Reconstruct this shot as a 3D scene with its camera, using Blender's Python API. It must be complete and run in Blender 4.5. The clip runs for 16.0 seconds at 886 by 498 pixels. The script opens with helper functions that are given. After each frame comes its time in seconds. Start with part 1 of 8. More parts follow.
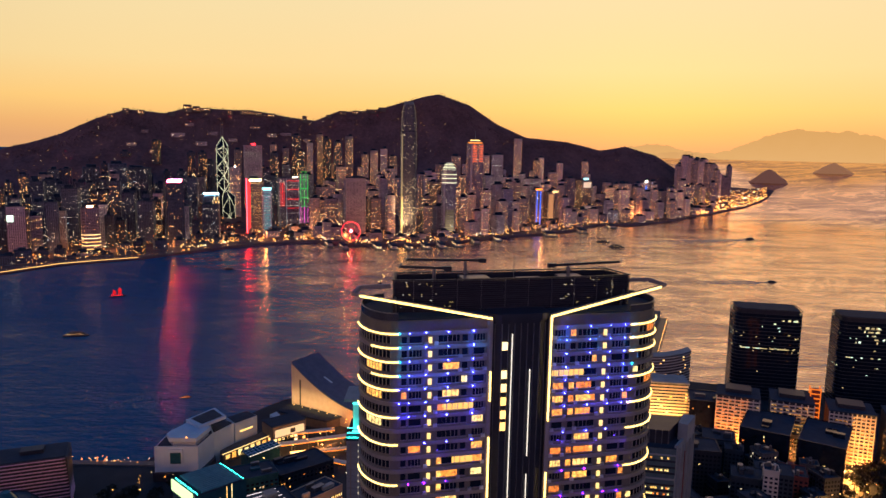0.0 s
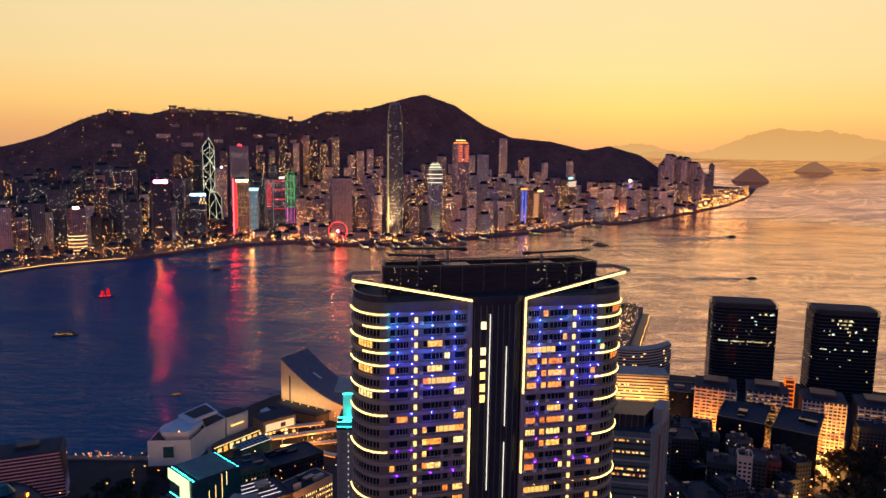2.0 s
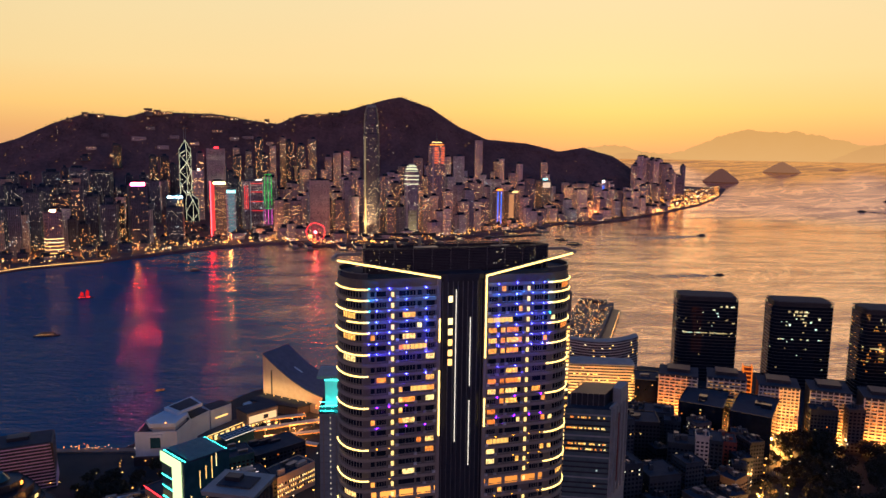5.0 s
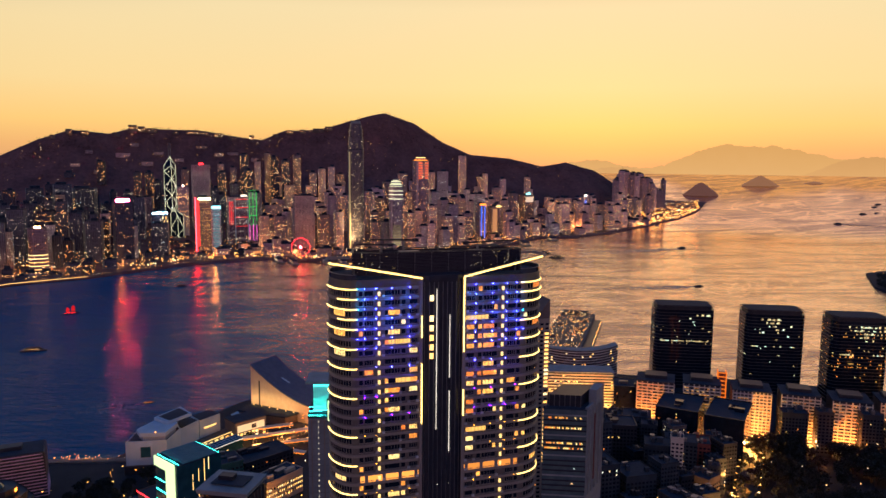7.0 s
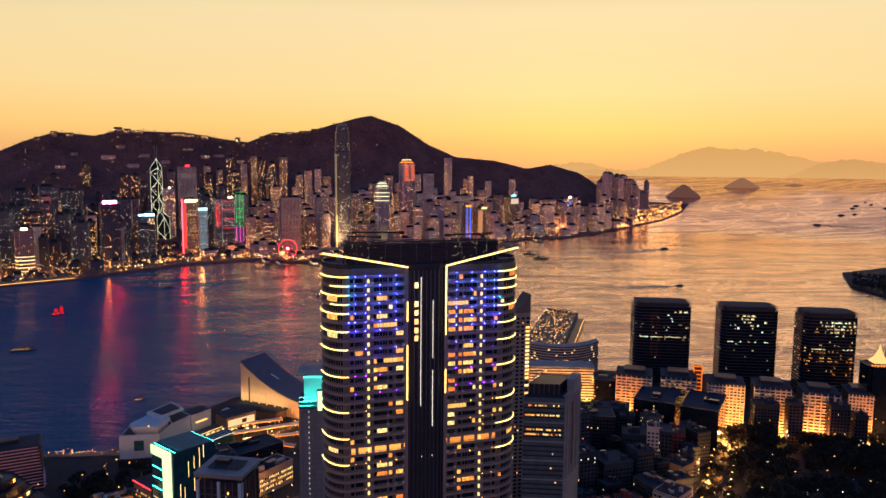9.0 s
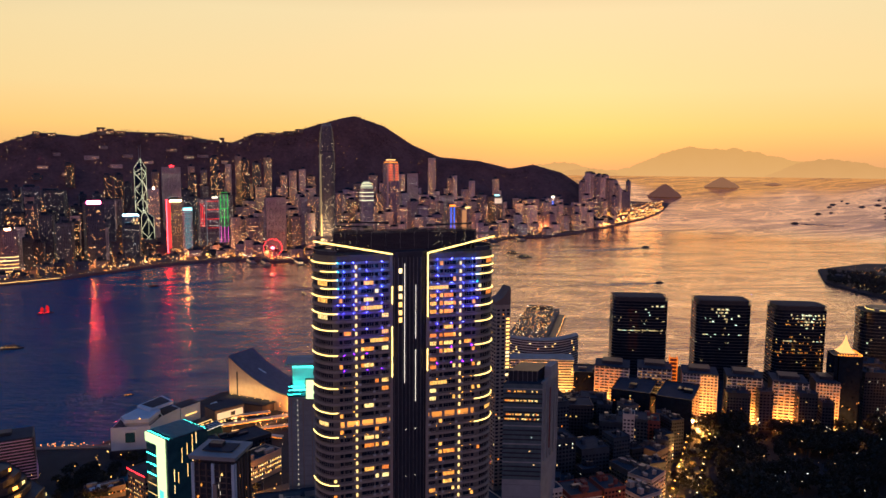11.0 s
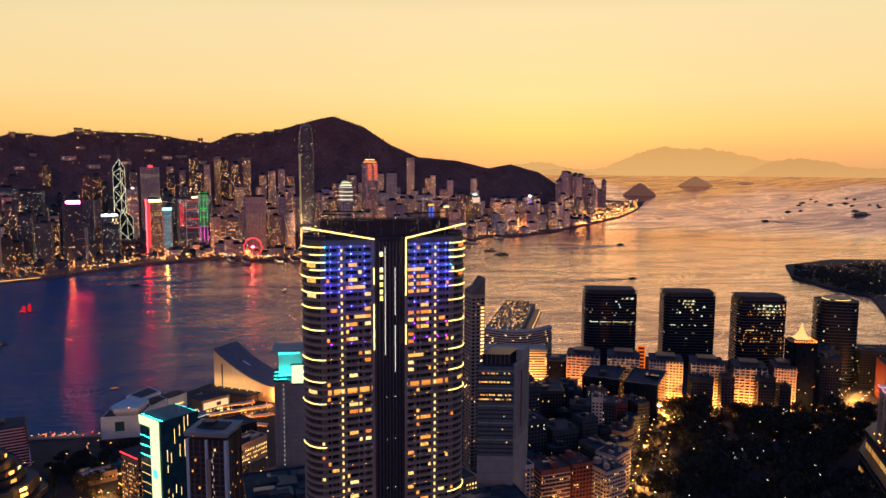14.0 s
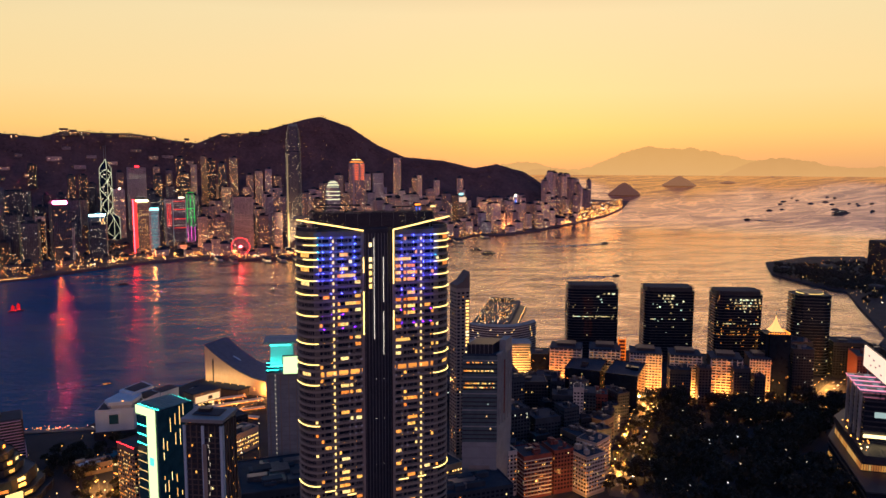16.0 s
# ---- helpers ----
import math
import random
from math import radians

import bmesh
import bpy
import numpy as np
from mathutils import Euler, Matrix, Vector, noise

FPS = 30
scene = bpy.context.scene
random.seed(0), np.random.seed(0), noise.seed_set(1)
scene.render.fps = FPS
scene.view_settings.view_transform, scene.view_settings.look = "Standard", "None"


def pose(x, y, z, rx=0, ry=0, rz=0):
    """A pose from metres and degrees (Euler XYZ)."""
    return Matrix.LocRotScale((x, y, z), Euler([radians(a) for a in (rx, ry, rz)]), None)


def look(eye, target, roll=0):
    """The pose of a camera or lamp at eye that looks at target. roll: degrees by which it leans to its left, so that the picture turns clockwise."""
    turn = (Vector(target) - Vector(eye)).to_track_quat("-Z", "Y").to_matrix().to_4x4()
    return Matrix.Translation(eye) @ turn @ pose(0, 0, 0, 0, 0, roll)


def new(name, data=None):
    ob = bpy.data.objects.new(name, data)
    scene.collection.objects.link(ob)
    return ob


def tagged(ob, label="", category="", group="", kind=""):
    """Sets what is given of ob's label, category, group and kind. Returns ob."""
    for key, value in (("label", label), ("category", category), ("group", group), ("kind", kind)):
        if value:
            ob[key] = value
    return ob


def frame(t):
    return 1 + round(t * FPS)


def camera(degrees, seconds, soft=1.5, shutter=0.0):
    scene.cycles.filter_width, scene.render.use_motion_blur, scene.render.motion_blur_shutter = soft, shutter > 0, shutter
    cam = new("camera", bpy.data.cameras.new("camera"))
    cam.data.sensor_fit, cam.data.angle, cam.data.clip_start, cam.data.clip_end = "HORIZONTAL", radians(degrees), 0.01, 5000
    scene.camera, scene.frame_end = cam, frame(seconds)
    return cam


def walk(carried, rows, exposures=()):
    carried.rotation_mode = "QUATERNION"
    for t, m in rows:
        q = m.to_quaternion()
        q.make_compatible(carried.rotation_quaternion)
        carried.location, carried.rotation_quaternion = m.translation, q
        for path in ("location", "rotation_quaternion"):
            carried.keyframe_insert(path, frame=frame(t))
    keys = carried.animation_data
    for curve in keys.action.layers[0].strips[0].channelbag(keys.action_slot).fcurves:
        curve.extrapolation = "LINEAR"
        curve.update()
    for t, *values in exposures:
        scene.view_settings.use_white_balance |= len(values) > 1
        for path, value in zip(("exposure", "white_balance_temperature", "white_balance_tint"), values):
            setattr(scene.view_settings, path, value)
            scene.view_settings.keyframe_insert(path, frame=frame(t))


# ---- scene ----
cam = camera(63.2, 16.0)
PATH = [
    (0, (-5.561, -159.407, 284.838), (-5.546, -157.428, 284.551), 1.1),
    (0.5, (-5.451, -163.66, 284.791), (-5.427, -161.681, 284.504), 1.1),
    (1, (-5.305, -167.826, 284.714), (-5.274, -165.847, 284.428), 1.0),
    (1.5, (-5.132, -172.304, 284.647), (-5.091, -170.326, 284.361), 0.9),
    (2, (-5.021, -177.136, 284.522), (-4.969, -175.157, 284.236), 0.9),
    (2.5, (-4.845, -182.107, 284.519), (-4.783, -180.129, 284.232), 0.8),
    (3, (-4.706, -187.283, 284.424), (-4.633, -185.305, 284.137), 0.7),
    (3.5, (-4.664, -192.468, 284.231), (-4.58, -190.491, 283.944), 0.7),
    (4, (-4.477, -197.83, 284.127), (-4.383, -195.853, 283.84), 0.7),
    (6.5, (-4.238, -224.815, 283.111), (-4.091, -222.836, 282.862), 0.6),
    (7, (-4.466, -230.511, 282.951), (-4.309, -228.531, 282.714), 0.5),
    (7.5, (-4.693, -236.254, 282.737), (-4.527, -234.274, 282.506), 0.5),
    (8, (-4.872, -241.99, 282.372), (-4.697, -240.011, 282.141), 0.5),
    (8.5, (-5.068, -247.805, 282.033), (-4.883, -245.827, 281.803), 0.5),
    (9, (-5.322, -253.603, 281.705), (-5.127, -251.626, 281.475), 0.5),
    (11.5, (-6.771, -281.888, 279.014), (-6.523, -279.917, 278.786), 0.4),
    (12, (-7.205, -287.537, 278.551), (-6.947, -285.567, 278.323), 0.4),
    (12.5, (-7.677, -293.159, 278.1), (-7.409, -291.19, 277.872), 0.4),
    (13, (-8.101, -298.778, 277.648), (-7.824, -296.811, 277.421), 0.3),
    (13.5, (-8.66, -304.362, 277.156), (-8.374, -302.396, 276.929), 0.3),
    (14, (-9.183, -309.918, 276.826), (-8.888, -307.953, 276.599), 0.3),
    (14.5, (-9.729, -315.588, 276.387), (-9.424, -313.624, 276.159), 0.3),
    (15, (-10.213, -321.297, 275.814), (-9.899, -319.335, 275.587), 0.2),
    (15.5, (-10.904, -326.862, 275.277), (-10.582, -324.901, 275.051), 0.3),
    (16, (-11.668, -332.321, 274.841), (-11.337, -330.361, 274.615), 0.2),
]
walk(cam, [(t, look(eye, aim, roll)) for t, eye, aim, roll in PATH])

# ---- sky and sun ----
SUN_AZ = 16.0                       # degrees to the right of the y axis
sun_dir = Vector((math.sin(radians(SUN_AZ)), math.cos(radians(SUN_AZ)), 0))
world = bpy.data.worlds.new("dusk_sky")
scene.world = world
world.use_nodes = True
wn, wl = world.node_tree.nodes, world.node_tree.links
wn.clear()


def ramp_node(nodes, stops, mode="LINEAR"):
    n = nodes.new("ShaderNodeValToRGB")
    n.color_ramp.interpolation = mode
    e = n.color_ramp.elements
    while len(e) < len(stops):
        e.new(0.5)
    for el, (p, c) in zip(e, stops):
        el.position, el.color = p, (*c, 1)
    return n


w_out, w_bg = wn.new("ShaderNodeOutputWorld"), wn.new("ShaderNodeBackground")
w_tc, w_sep = wn.new("ShaderNodeTexCoord"), wn.new("ShaderNodeSeparateXYZ")
wl.new(w_tc.outputs["Generated"], w_sep.inputs[0])
# height of the view above the horizon -> colour, on the sunset side and on the far side
sun_side = ramp_node(wn, [(0.0, (0.80, 0.40, 0.17)), (0.02, (0.88, 0.46, 0.17)), (0.05, (0.98, 0.60, 0.20)), (0.10, (0.94, 0.68, 0.31)), (0.20, (0.90, 0.71, 0.39)), (0.235, (0.80, 0.62, 0.36)),
                          (0.32, (0.92, 0.58, 0.34)), (0.46, (0.70, 0.40, 0.27)), (0.62, (0.10, 0.09, 0.15)), (1.0, (0.012, 0.075, 0.26))])
far_side = ramp_node(wn, [(0.0, (0.17, 0.12, 0.18)), (0.10, (0.15, 0.12, 0.22)), (0.22, (0.015, 0.085, 0.25)), (1.0, (0.012, 0.075, 0.26))])
back_side = ramp_node(wn, [(0.0, (0.64, 0.34, 0.38)), (0.14, (0.98, 0.49, 0.53)), (0.34, (0.50, 0.31, 0.48)), (0.60, (0.06, 0.12, 0.31)), (1.0, (0.012, 0.075, 0.26))])
w_dot = wn.new("ShaderNodeVectorMath")
w_dot.operation, w_dot.inputs[1].default_value = "DOT_PRODUCT", sun_dir
wl.new(w_tc.outputs["Generated"], w_dot.inputs[0])
w_map = wn.new("ShaderNodeMapRange")
w_map.interpolation_type = "SMOOTHSTEP"
wl.new(w_dot.outputs["Value"], w_map.inputs["Value"])
# the afterglow narrows towards the zenith
for socket, low, high in (("From Min", -0.25, 0.74), ("From Max", 0.82, 0.96)):
    narrow = wn.new("ShaderNodeMapRange")
    narrow.inputs["From Min"].default_value, narrow.inputs["From Max"].default_value = 0.165, 0.225
    narrow.inputs["To Min"].default_value, narrow.inputs["To Max"].default_value = low, high
    wl.new(w_sep.outputs["Z"], narrow.inputs["Value"])
    wl.new(narrow.outputs[0], w_map.inputs[socket])
w_mix = wn.new("ShaderNodeMix")
w_mix.data_type = "RGBA"
wl.new(w_sep.outputs["Z"], sun_side.inputs[0])
wl.new(w_sep.outputs["Z"], far_side.inputs[0])
wl.new(w_map.outputs[0], w_mix.inputs["Factor"])
# the rosy belt of dusk behind the camera
w_back, w_mix2 = wn.new("ShaderNodeMapRange"), wn.new("ShaderNodeMix")
w_back.interpolation_type, w_mix2.data_type = "SMOOTHSTEP", "RGBA"
w_back.inputs["From Min"].default_value, w_back.inputs["From Max"].default_value = -0.45, -0.95
wl.new(w_dot.outputs["Value"], w_back.inputs["Value"])
wl.new(w_sep.outputs["Z"], back_side.inputs[0])
wl.new(w_back.outputs[0], w_mix2.inputs["Factor"])
wl.new(far_side.outputs[0], w_mix2.inputs["A"])
wl.new(back_side.outputs[0], w_mix2.inputs["B"])
wl.new(w_mix2.outputs["Result"], w_mix.inputs["A"])
wl.new(sun_side.outputs[0], w_mix.inputs["B"])
w_sky = wn.new("ShaderNodeTexSky")
w_sky.sky_type, w_sky.sun_disc = "NISHITA", False
w_sky.sun_elevation, w_sky.sun_rotation = radians(1.0), radians(SUN_AZ)
w_add = wn.new("ShaderNodeMix")
w_add.data_type, w_add.blend_type = "RGBA", "ADD"
w_add.inputs["Factor"].default_value = 0.02
wl.new(w_mix.outputs["Result"], w_add.inputs["A"])
wl.new(w_sky.outputs[0], w_add.inputs["B"])
wl.new(w_add.outputs["Result"], w_bg.inputs[0])
w_bg.inputs["Strength"].default_value = 1.0
wl.new(w_bg.outputs[0], w_out.inputs[0])

sun = new("sun", bpy.data.lights.new("sun", "SUN"))
sun.data.energy, sun.data.angle, sun.data.color = 0.12, radians(60), (1.0, 0.46, 0.28)
sun.matrix_world = look((0, 0, 900), Vector((0, 0, 900)) - sun_dir * 100 - Vector((0, 0, 16)))


# ---- materials ----
def base_nodes(name):
    m = bpy.data.materials.new(name)
    m.use_nodes = True
    n, l = m.node_tree.nodes, m.node_tree.links
    return m, n, l, n["Principled BSDF"]


def surface(name, dark, light, rough=0.7, scale=0.3, bump=0.15, metal=0.0, fine=4.0, stretch=(1, 1, 1), vary=0.0, panes=False):
    """A plain material: two scales of mottling, a little relief, and a different shade for each object where vary is set."""
    m, n, l, b = base_nodes(name)
    tc, mp = n.new("ShaderNodeTexCoord"), n.new("ShaderNodeMapping")
    mp.inputs["Scale"].default_value = stretch
    l.new(tc.outputs["Object"], mp.inputs[0])
    big, small = n.new("ShaderNodeTexNoise"), n.new("ShaderNodeTexNoise")
    big.inputs["Scale"].default_value, small.inputs["Scale"].default_value = scale, fine
    big.inputs["Detail"].default_value, small.inputs["Detail"].default_value = 5, 3
    for t in (big, small):
        l.new(mp.outputs[0], t.inputs["Vector"])
    mx = n.new("ShaderNodeMath")
    mx.operation, mx.inputs[1].default_value = "MULTIPLY_ADD", 0.65
    l.new(big.outputs[0], mx.inputs[0])
    sm = n.new("ShaderNodeMath")
    sm.operation, sm.inputs[1].default_value = "MULTIPLY", 0.35
    l.new(small.outputs[0], sm.inputs[0])
    l.new(sm.outputs[0], mx.inputs[2])
    rp = ramp_node(n, [(0.3, dark), (0.7, light)])
    l.new(mx.outputs[0], rp.inputs[0])
    out = rp.outputs[0]
    if vary:
        oi, hv = n.new("ShaderNodeObjectInfo"), n.new("ShaderNodeHueSaturation")
        mr = n.new("ShaderNodeMapRange")
        mr.inputs["To Min"].default_value, mr.inputs["To Max"].default_value = 1 - vary, 1 + vary
        l.new(oi.outputs["Random"], mr.inputs["Value"])
        l.new(mr.outputs[0], hv.inputs["Value"])
        l.new(out, hv.inputs["Color"])
        out = hv.outputs[0]
    if panes:                                     # unlit windows between the piers and floors
        sp, ax, cb, br, mm = (n.new("ShaderNode" + k) for k in ("SeparateXYZ", "Math", "CombineXYZ", "TexBrick", "Mix"))
        l.new(tc.outputs["Object"], sp.inputs[0])
        l.new(sp.outputs["X"], ax.inputs[0]), l.new(sp.outputs["Y"], ax.inputs[1])
        l.new(ax.outputs[0], cb.inputs["X"]), l.new(sp.outputs["Z"], cb.inputs["Y"]), l.new(cb.outputs[0], br.inputs["Vector"])
        br.offset, br.inputs["Scale"].default_value = 0.0, 1.0
        br.inputs["Brick Width"].default_value, br.inputs["Row Height"].default_value = 4.4, 3.7
        br.inputs["Mortar Size"].default_value, br.inputs["Mortar Smooth"].default_value = 0.75, 0.2
        br.inputs["Color1"].default_value, br.inputs["Color2"].default_value, br.inputs["Mortar"].default_value = (0.10, 0.10, 0.13, 1), (0.42, 0.40, 0.42, 1), (1, 1, 1, 1)
        mm.data_type, mm.blend_type = "RGBA", "MULTIPLY"
        mm.inputs["Factor"].default_value = 1.0
        l.new(out, mm.inputs["A"]), l.new(br.outputs["Color"], mm.inputs["B"])
        out = mm.outputs["Result"]
    l.new(out, b.inputs["Base Color"])
    b.inputs["Roughness"].default_value, b.inputs["Metallic"].default_value = rough, metal
    if bump:
        bp = n.new("ShaderNodeBump")
        bp.inputs["Strength"].default_value, bp.inputs["Distance"].default_value = bump, 0.1
        l.new(small.outputs[0], bp.inputs["Height"])
        l.new(bp.outputs[0], b.inputs["Normal"])
    return m


def glow(name, colour, strength, sampled=False):
    m, n, l, b = base_nodes(name)
    b.inputs["Base Color"].default_value = (*[0.2 * c for c in colour], 1)
    b.inputs["Emission Color"].default_value, b.inputs["Emission Strength"].default_value = (*colour, 1), strength
    if not sampled:
        m.cycles.emission_sampling = "NONE"
    return m


def lit(name, stops, strength, noise_scale=0.0):
    """Lit windows or lamps: each loose piece takes its own tint and brightness."""
    m, n, l, b = base_nodes(name)
    g = n.new("ShaderNodeNewGeometry")
    rp = ramp_node(n, stops)
    oi, sm, fr = n.new("ShaderNodeObjectInfo"), n.new("ShaderNodeMath"), n.new("ShaderNodeMath")
    sm.operation, fr.operation = "ADD", "FRACT"
    l.new(g.outputs["Random Per Island"], sm.inputs[0]), l.new(oi.outputs["Random"], sm.inputs[1])
    l.new(sm.outputs[0], fr.inputs[0]), l.new(fr.outputs[0], rp.inputs[0])
    out = rp.outputs[0]
    if noise_scale:
        nz, mr = n.new("ShaderNodeTexNoise"), n.new("ShaderNodeMapRange")
        nz.inputs["Scale"].default_value = noise_scale
        l.new(g.outputs["Position"], nz.inputs["Vector"])
        mr.inputs["From Min"].default_value, mr.inputs["From Max"].default_value = 0.3, 0.7
        mr.inputs["To Min"].default_value, mr.inputs["To Max"].default_value = 0.35 * strength, 1.5 * strength
        l.new(nz.outputs[0], mr.inputs["Value"])
        l.new(mr.outputs[0], b.inputs["Emission Strength"])
    else:
        b.inputs["Emission Strength"].default_value = strength
    l.new(out, b.inputs["Emission Color"])
    b.inputs["Base Color"].default_value = (0.05, 0.05, 0.05, 1)
    m.cycles.emission_sampling = "NONE"
    return m


M_concrete = surface("pale_concrete", (0.22, 0.235, 0.23), (0.35, 0.365, 0.355), 0.8, 0.12)
M_hero = surface("brown_grey_tile", (0.115, 0.096, 0.078), (0.20, 0.17, 0.14), 0.75, 0.15, stretch=(1, 1, 0.4))
M_block = surface("grimy_block_wall", (0.014, 0.023, 0.034), (0.046, 0.062, 0.08), 0.8, 0.1, vary=0.35, stretch=(1, 1, 0.35))
M_block_warm = surface("grimy_warm_wall", (0.08, 0.062, 0.055), (0.17, 0.135, 0.12), 0.8, 0.1, vary=0.35, stretch=(1, 1, 0.35))
M_floodwall = surface("pale_hotel_wall", (0.58, 0.50, 0.40), (0.72, 0.64, 0.53), 0.7, 0.2)
M_ledge = surface("ledge_render", (0.25, 0.21, 0.175), (0.36, 0.31, 0.26), 0.8, 0.2, stretch=(1, 1, 0.3))
M_white = surface("white_stone", (0.38, 0.53, 0.60), (0.52, 0.66, 0.73), 0.7, 0.1)
M_beige = surface("beige_tile", (0.42, 0.32, 0.24), (0.56, 0.45, 0.34), 0.6, 0.15)
M_dark = surface("dark_cladding", (0.010, 0.014, 0.024), (0.028, 0.032, 0.046), 0.45, 0.3)
M_wall = surface("tower_wall", (0.36, 0.25, 0.31), (0.54, 0.40, 0.47), 0.75, 0.02, vary=0.4, panes=True)
M_wall_warm = surface("tower_wall_warm", (0.42, 0.28, 0.27), (0.60, 0.43, 0.40), 0.75, 0.02, vary=0.4, panes=True)
M_wall_blue = surface("blue_grey_tower_wall", (0.05, 0.058, 0.09), (0.11, 0.12, 0.175), 0.6, 0.02, vary=0.4, panes=True)
# tower wall copy with the haze of the western shore put into its colour
M_wall_hazed = surface("hazed_tower_wall", (0.62, 0.40, 0.41), (0.80, 0.56, 0.53), 0.75, 0.02, vary=0.35, panes=True)
M_pinkish = surface("pink_tile", (0.56, 0.34, 0.52), (0.72, 0.47, 0.66), 0.6, 0.2)
M_red = surface("red_render", (0.14, 0.03, 0.024), (0.24, 0.06, 0.045), 0.7, 0.3)
M_roof = surface("flat_roof", (0.008, 0.020, 0.036), (0.026, 0.046, 0.070), 0.85, 0.15, bump=0.3)
M_metal = surface("grey_metal", (0.16, 0.16, 0.17), (0.28, 0.28, 0.29), 0.4, 0.5, metal=0.8)
M_glass = surface("dark_glass", (0.006, 0.010, 0.018), (0.014, 0.022, 0.036), 0.08, 0.2, bump=0.02)
M_glass.node_tree.nodes["Principled BSDF"].inputs["IOR"].default_value = 1.5
M_teal = surface("teal_glass", (0.012, 0.06, 0.075), (0.03, 0.11, 0.13), 0.15, 0.2, bump=0.03)
M_asphalt = surface("asphalt", (0.012, 0.015, 0.020), (0.032, 0.036, 0.045), 0.9, 0.05, bump=0.3)
M_paving = surface("paving", (0.10, 0.09, 0.08), (0.20, 0.18, 0.16), 0.85, 0.08, bump=0.2)
M_hill = surface("wooded_hill", (0.085, 0.044, 0.042), (0.21, 0.108, 0.096), 0.95, 0.012, bump=0.6, fine=0.08)
M_leaf = surface("foliage", (0.005, 0.008, 0.006), (0.018, 0.023, 0.014), 0.8, 0.25, bump=0.2, vary=0.3)
M_bark = surface("bark", (0.05, 0.035, 0.025), (0.10, 0.075, 0.055), 0.9, 1.0)
M_hull = surface("boat_hull", (0.02, 0.02, 0.025), (0.06, 0.05, 0.05), 0.5, 0.4)

warm = [(0.0, (0.10, 0.035, 0.012)), (0.4, (0.28, 0.10, 0.03)), (0.7, (0.6, 0.25, 0.07)), (0.92, (1.0, 0.52, 0.18)), (1.0, (1.0, 0.8, 0.5))]
cool = [(0.0, (0.05, 0.045, 0.05)), (0.4, (0.15, 0.13, 0.12)), (0.7, (0.36, 0.30, 0.20)), (0.92, (0.75, 0.6, 0.4)), (1.0, (0.5, 0.75, 0.9))]
M_lit_far = lit("far_lit_window", warm, 13.0)
M_lit_far_cool = lit("far_lit_office_window", cool, 6.0)
M_lit_gold = lit("golden_lit_window", [(0, (0.8, 0.38, 0.08)), (0.5, (1, 0.55, 0.16)), (1, (1, 0.75, 0.35))], 2.6)
M_lit_near = lit("near_lit_window", [(0, (0.75, 0.18, 0.025)), (0.3, (0.95, 0.32, 0.045)), (0.65, (1, 0.50, 0.10)), (1, (1, 0.80, 0.32))], 1.6, 1.4)
M_lit_stair = glow("stair_window_light", (1.0, 0.68, 0.24), 1.5)
M_lit_teal = lit("cool_office_window", [(0, (0.2, 0.3, 0.3)), (0.4, (0.9, 0.5, 0.18)), (0.7, (0.9, 0.8, 0.5)), (1, (0.7, 0.95, 0.9))], 1.6)
M_street = lit("street_lamp_light", [(0, (1, 0.28, 0.03)), (0.5, (1, 0.42, 0.08)), (0.85, (1, 0.6, 0.2)), (1, (1, 0.9, 0.65))], 5.0)
M_street_far = lit("far_street_lamp_light", [(0, (1, 0.25, 0.03)), (0.55, (1, 0.40, 0.07)), (0.85, (1, 0.6, 0.2)), (1, (1, 0.9, 0.65))], 5.0)
M_led = glow("warm_led_strip", (1.0, 0.66, 0.18), 4.4, True)
M_led_white = glow("white_led_strip", (1.0, 0.88, 0.72), 1.4, True)
M_led_blue = glow("blue_led_dot", (0.025, 0.03, 1.0), 170, True)
M_led_cyan = glow("cyan_led_dot", (0.001, 0.50, 0.85), 80, True)
M_led_violet = glow("violet_led_dot", (0.10, 0.003, 1.0), 130, True)
M_cyan = glow("cyan_floodlight", (0.03, 0.80, 0.66), 13.0, True)
M_screen = glow("bright_screen", (0.76, 1.0, 0.50), 1.35, True)
M_bill = glow("billboard_screen", (1.0, 0.74, 0.56), 1.15, True)
M_neon_red = glow("red_neon", (1.0, 0.02, 0.03), 8.0)
M_neon_green = glow("green_neon", (0.04, 0.9, 0.16), 1.3)
M_neon_blue = glow("blue_neon", (0.01, 0.14, 1.0), 2.2)
M_neon_cyan = glow("cyan_neon", (0.30, 0.85, 0.92), 3.2)
M_neon_white = glow("white_neon", (1.0, 0.98, 0.64), 1.25)
M_neon_orange = glow("orange_neon", (1.0, 0.26, 0.03), 3.0)
M_neon_yellow = glow("yellow_neon", (1.0, 0.72, 0.22), 3.2)
M_signwhite = glow("white_sign_light", (1.0, 0.85, 0.7), 4.0)


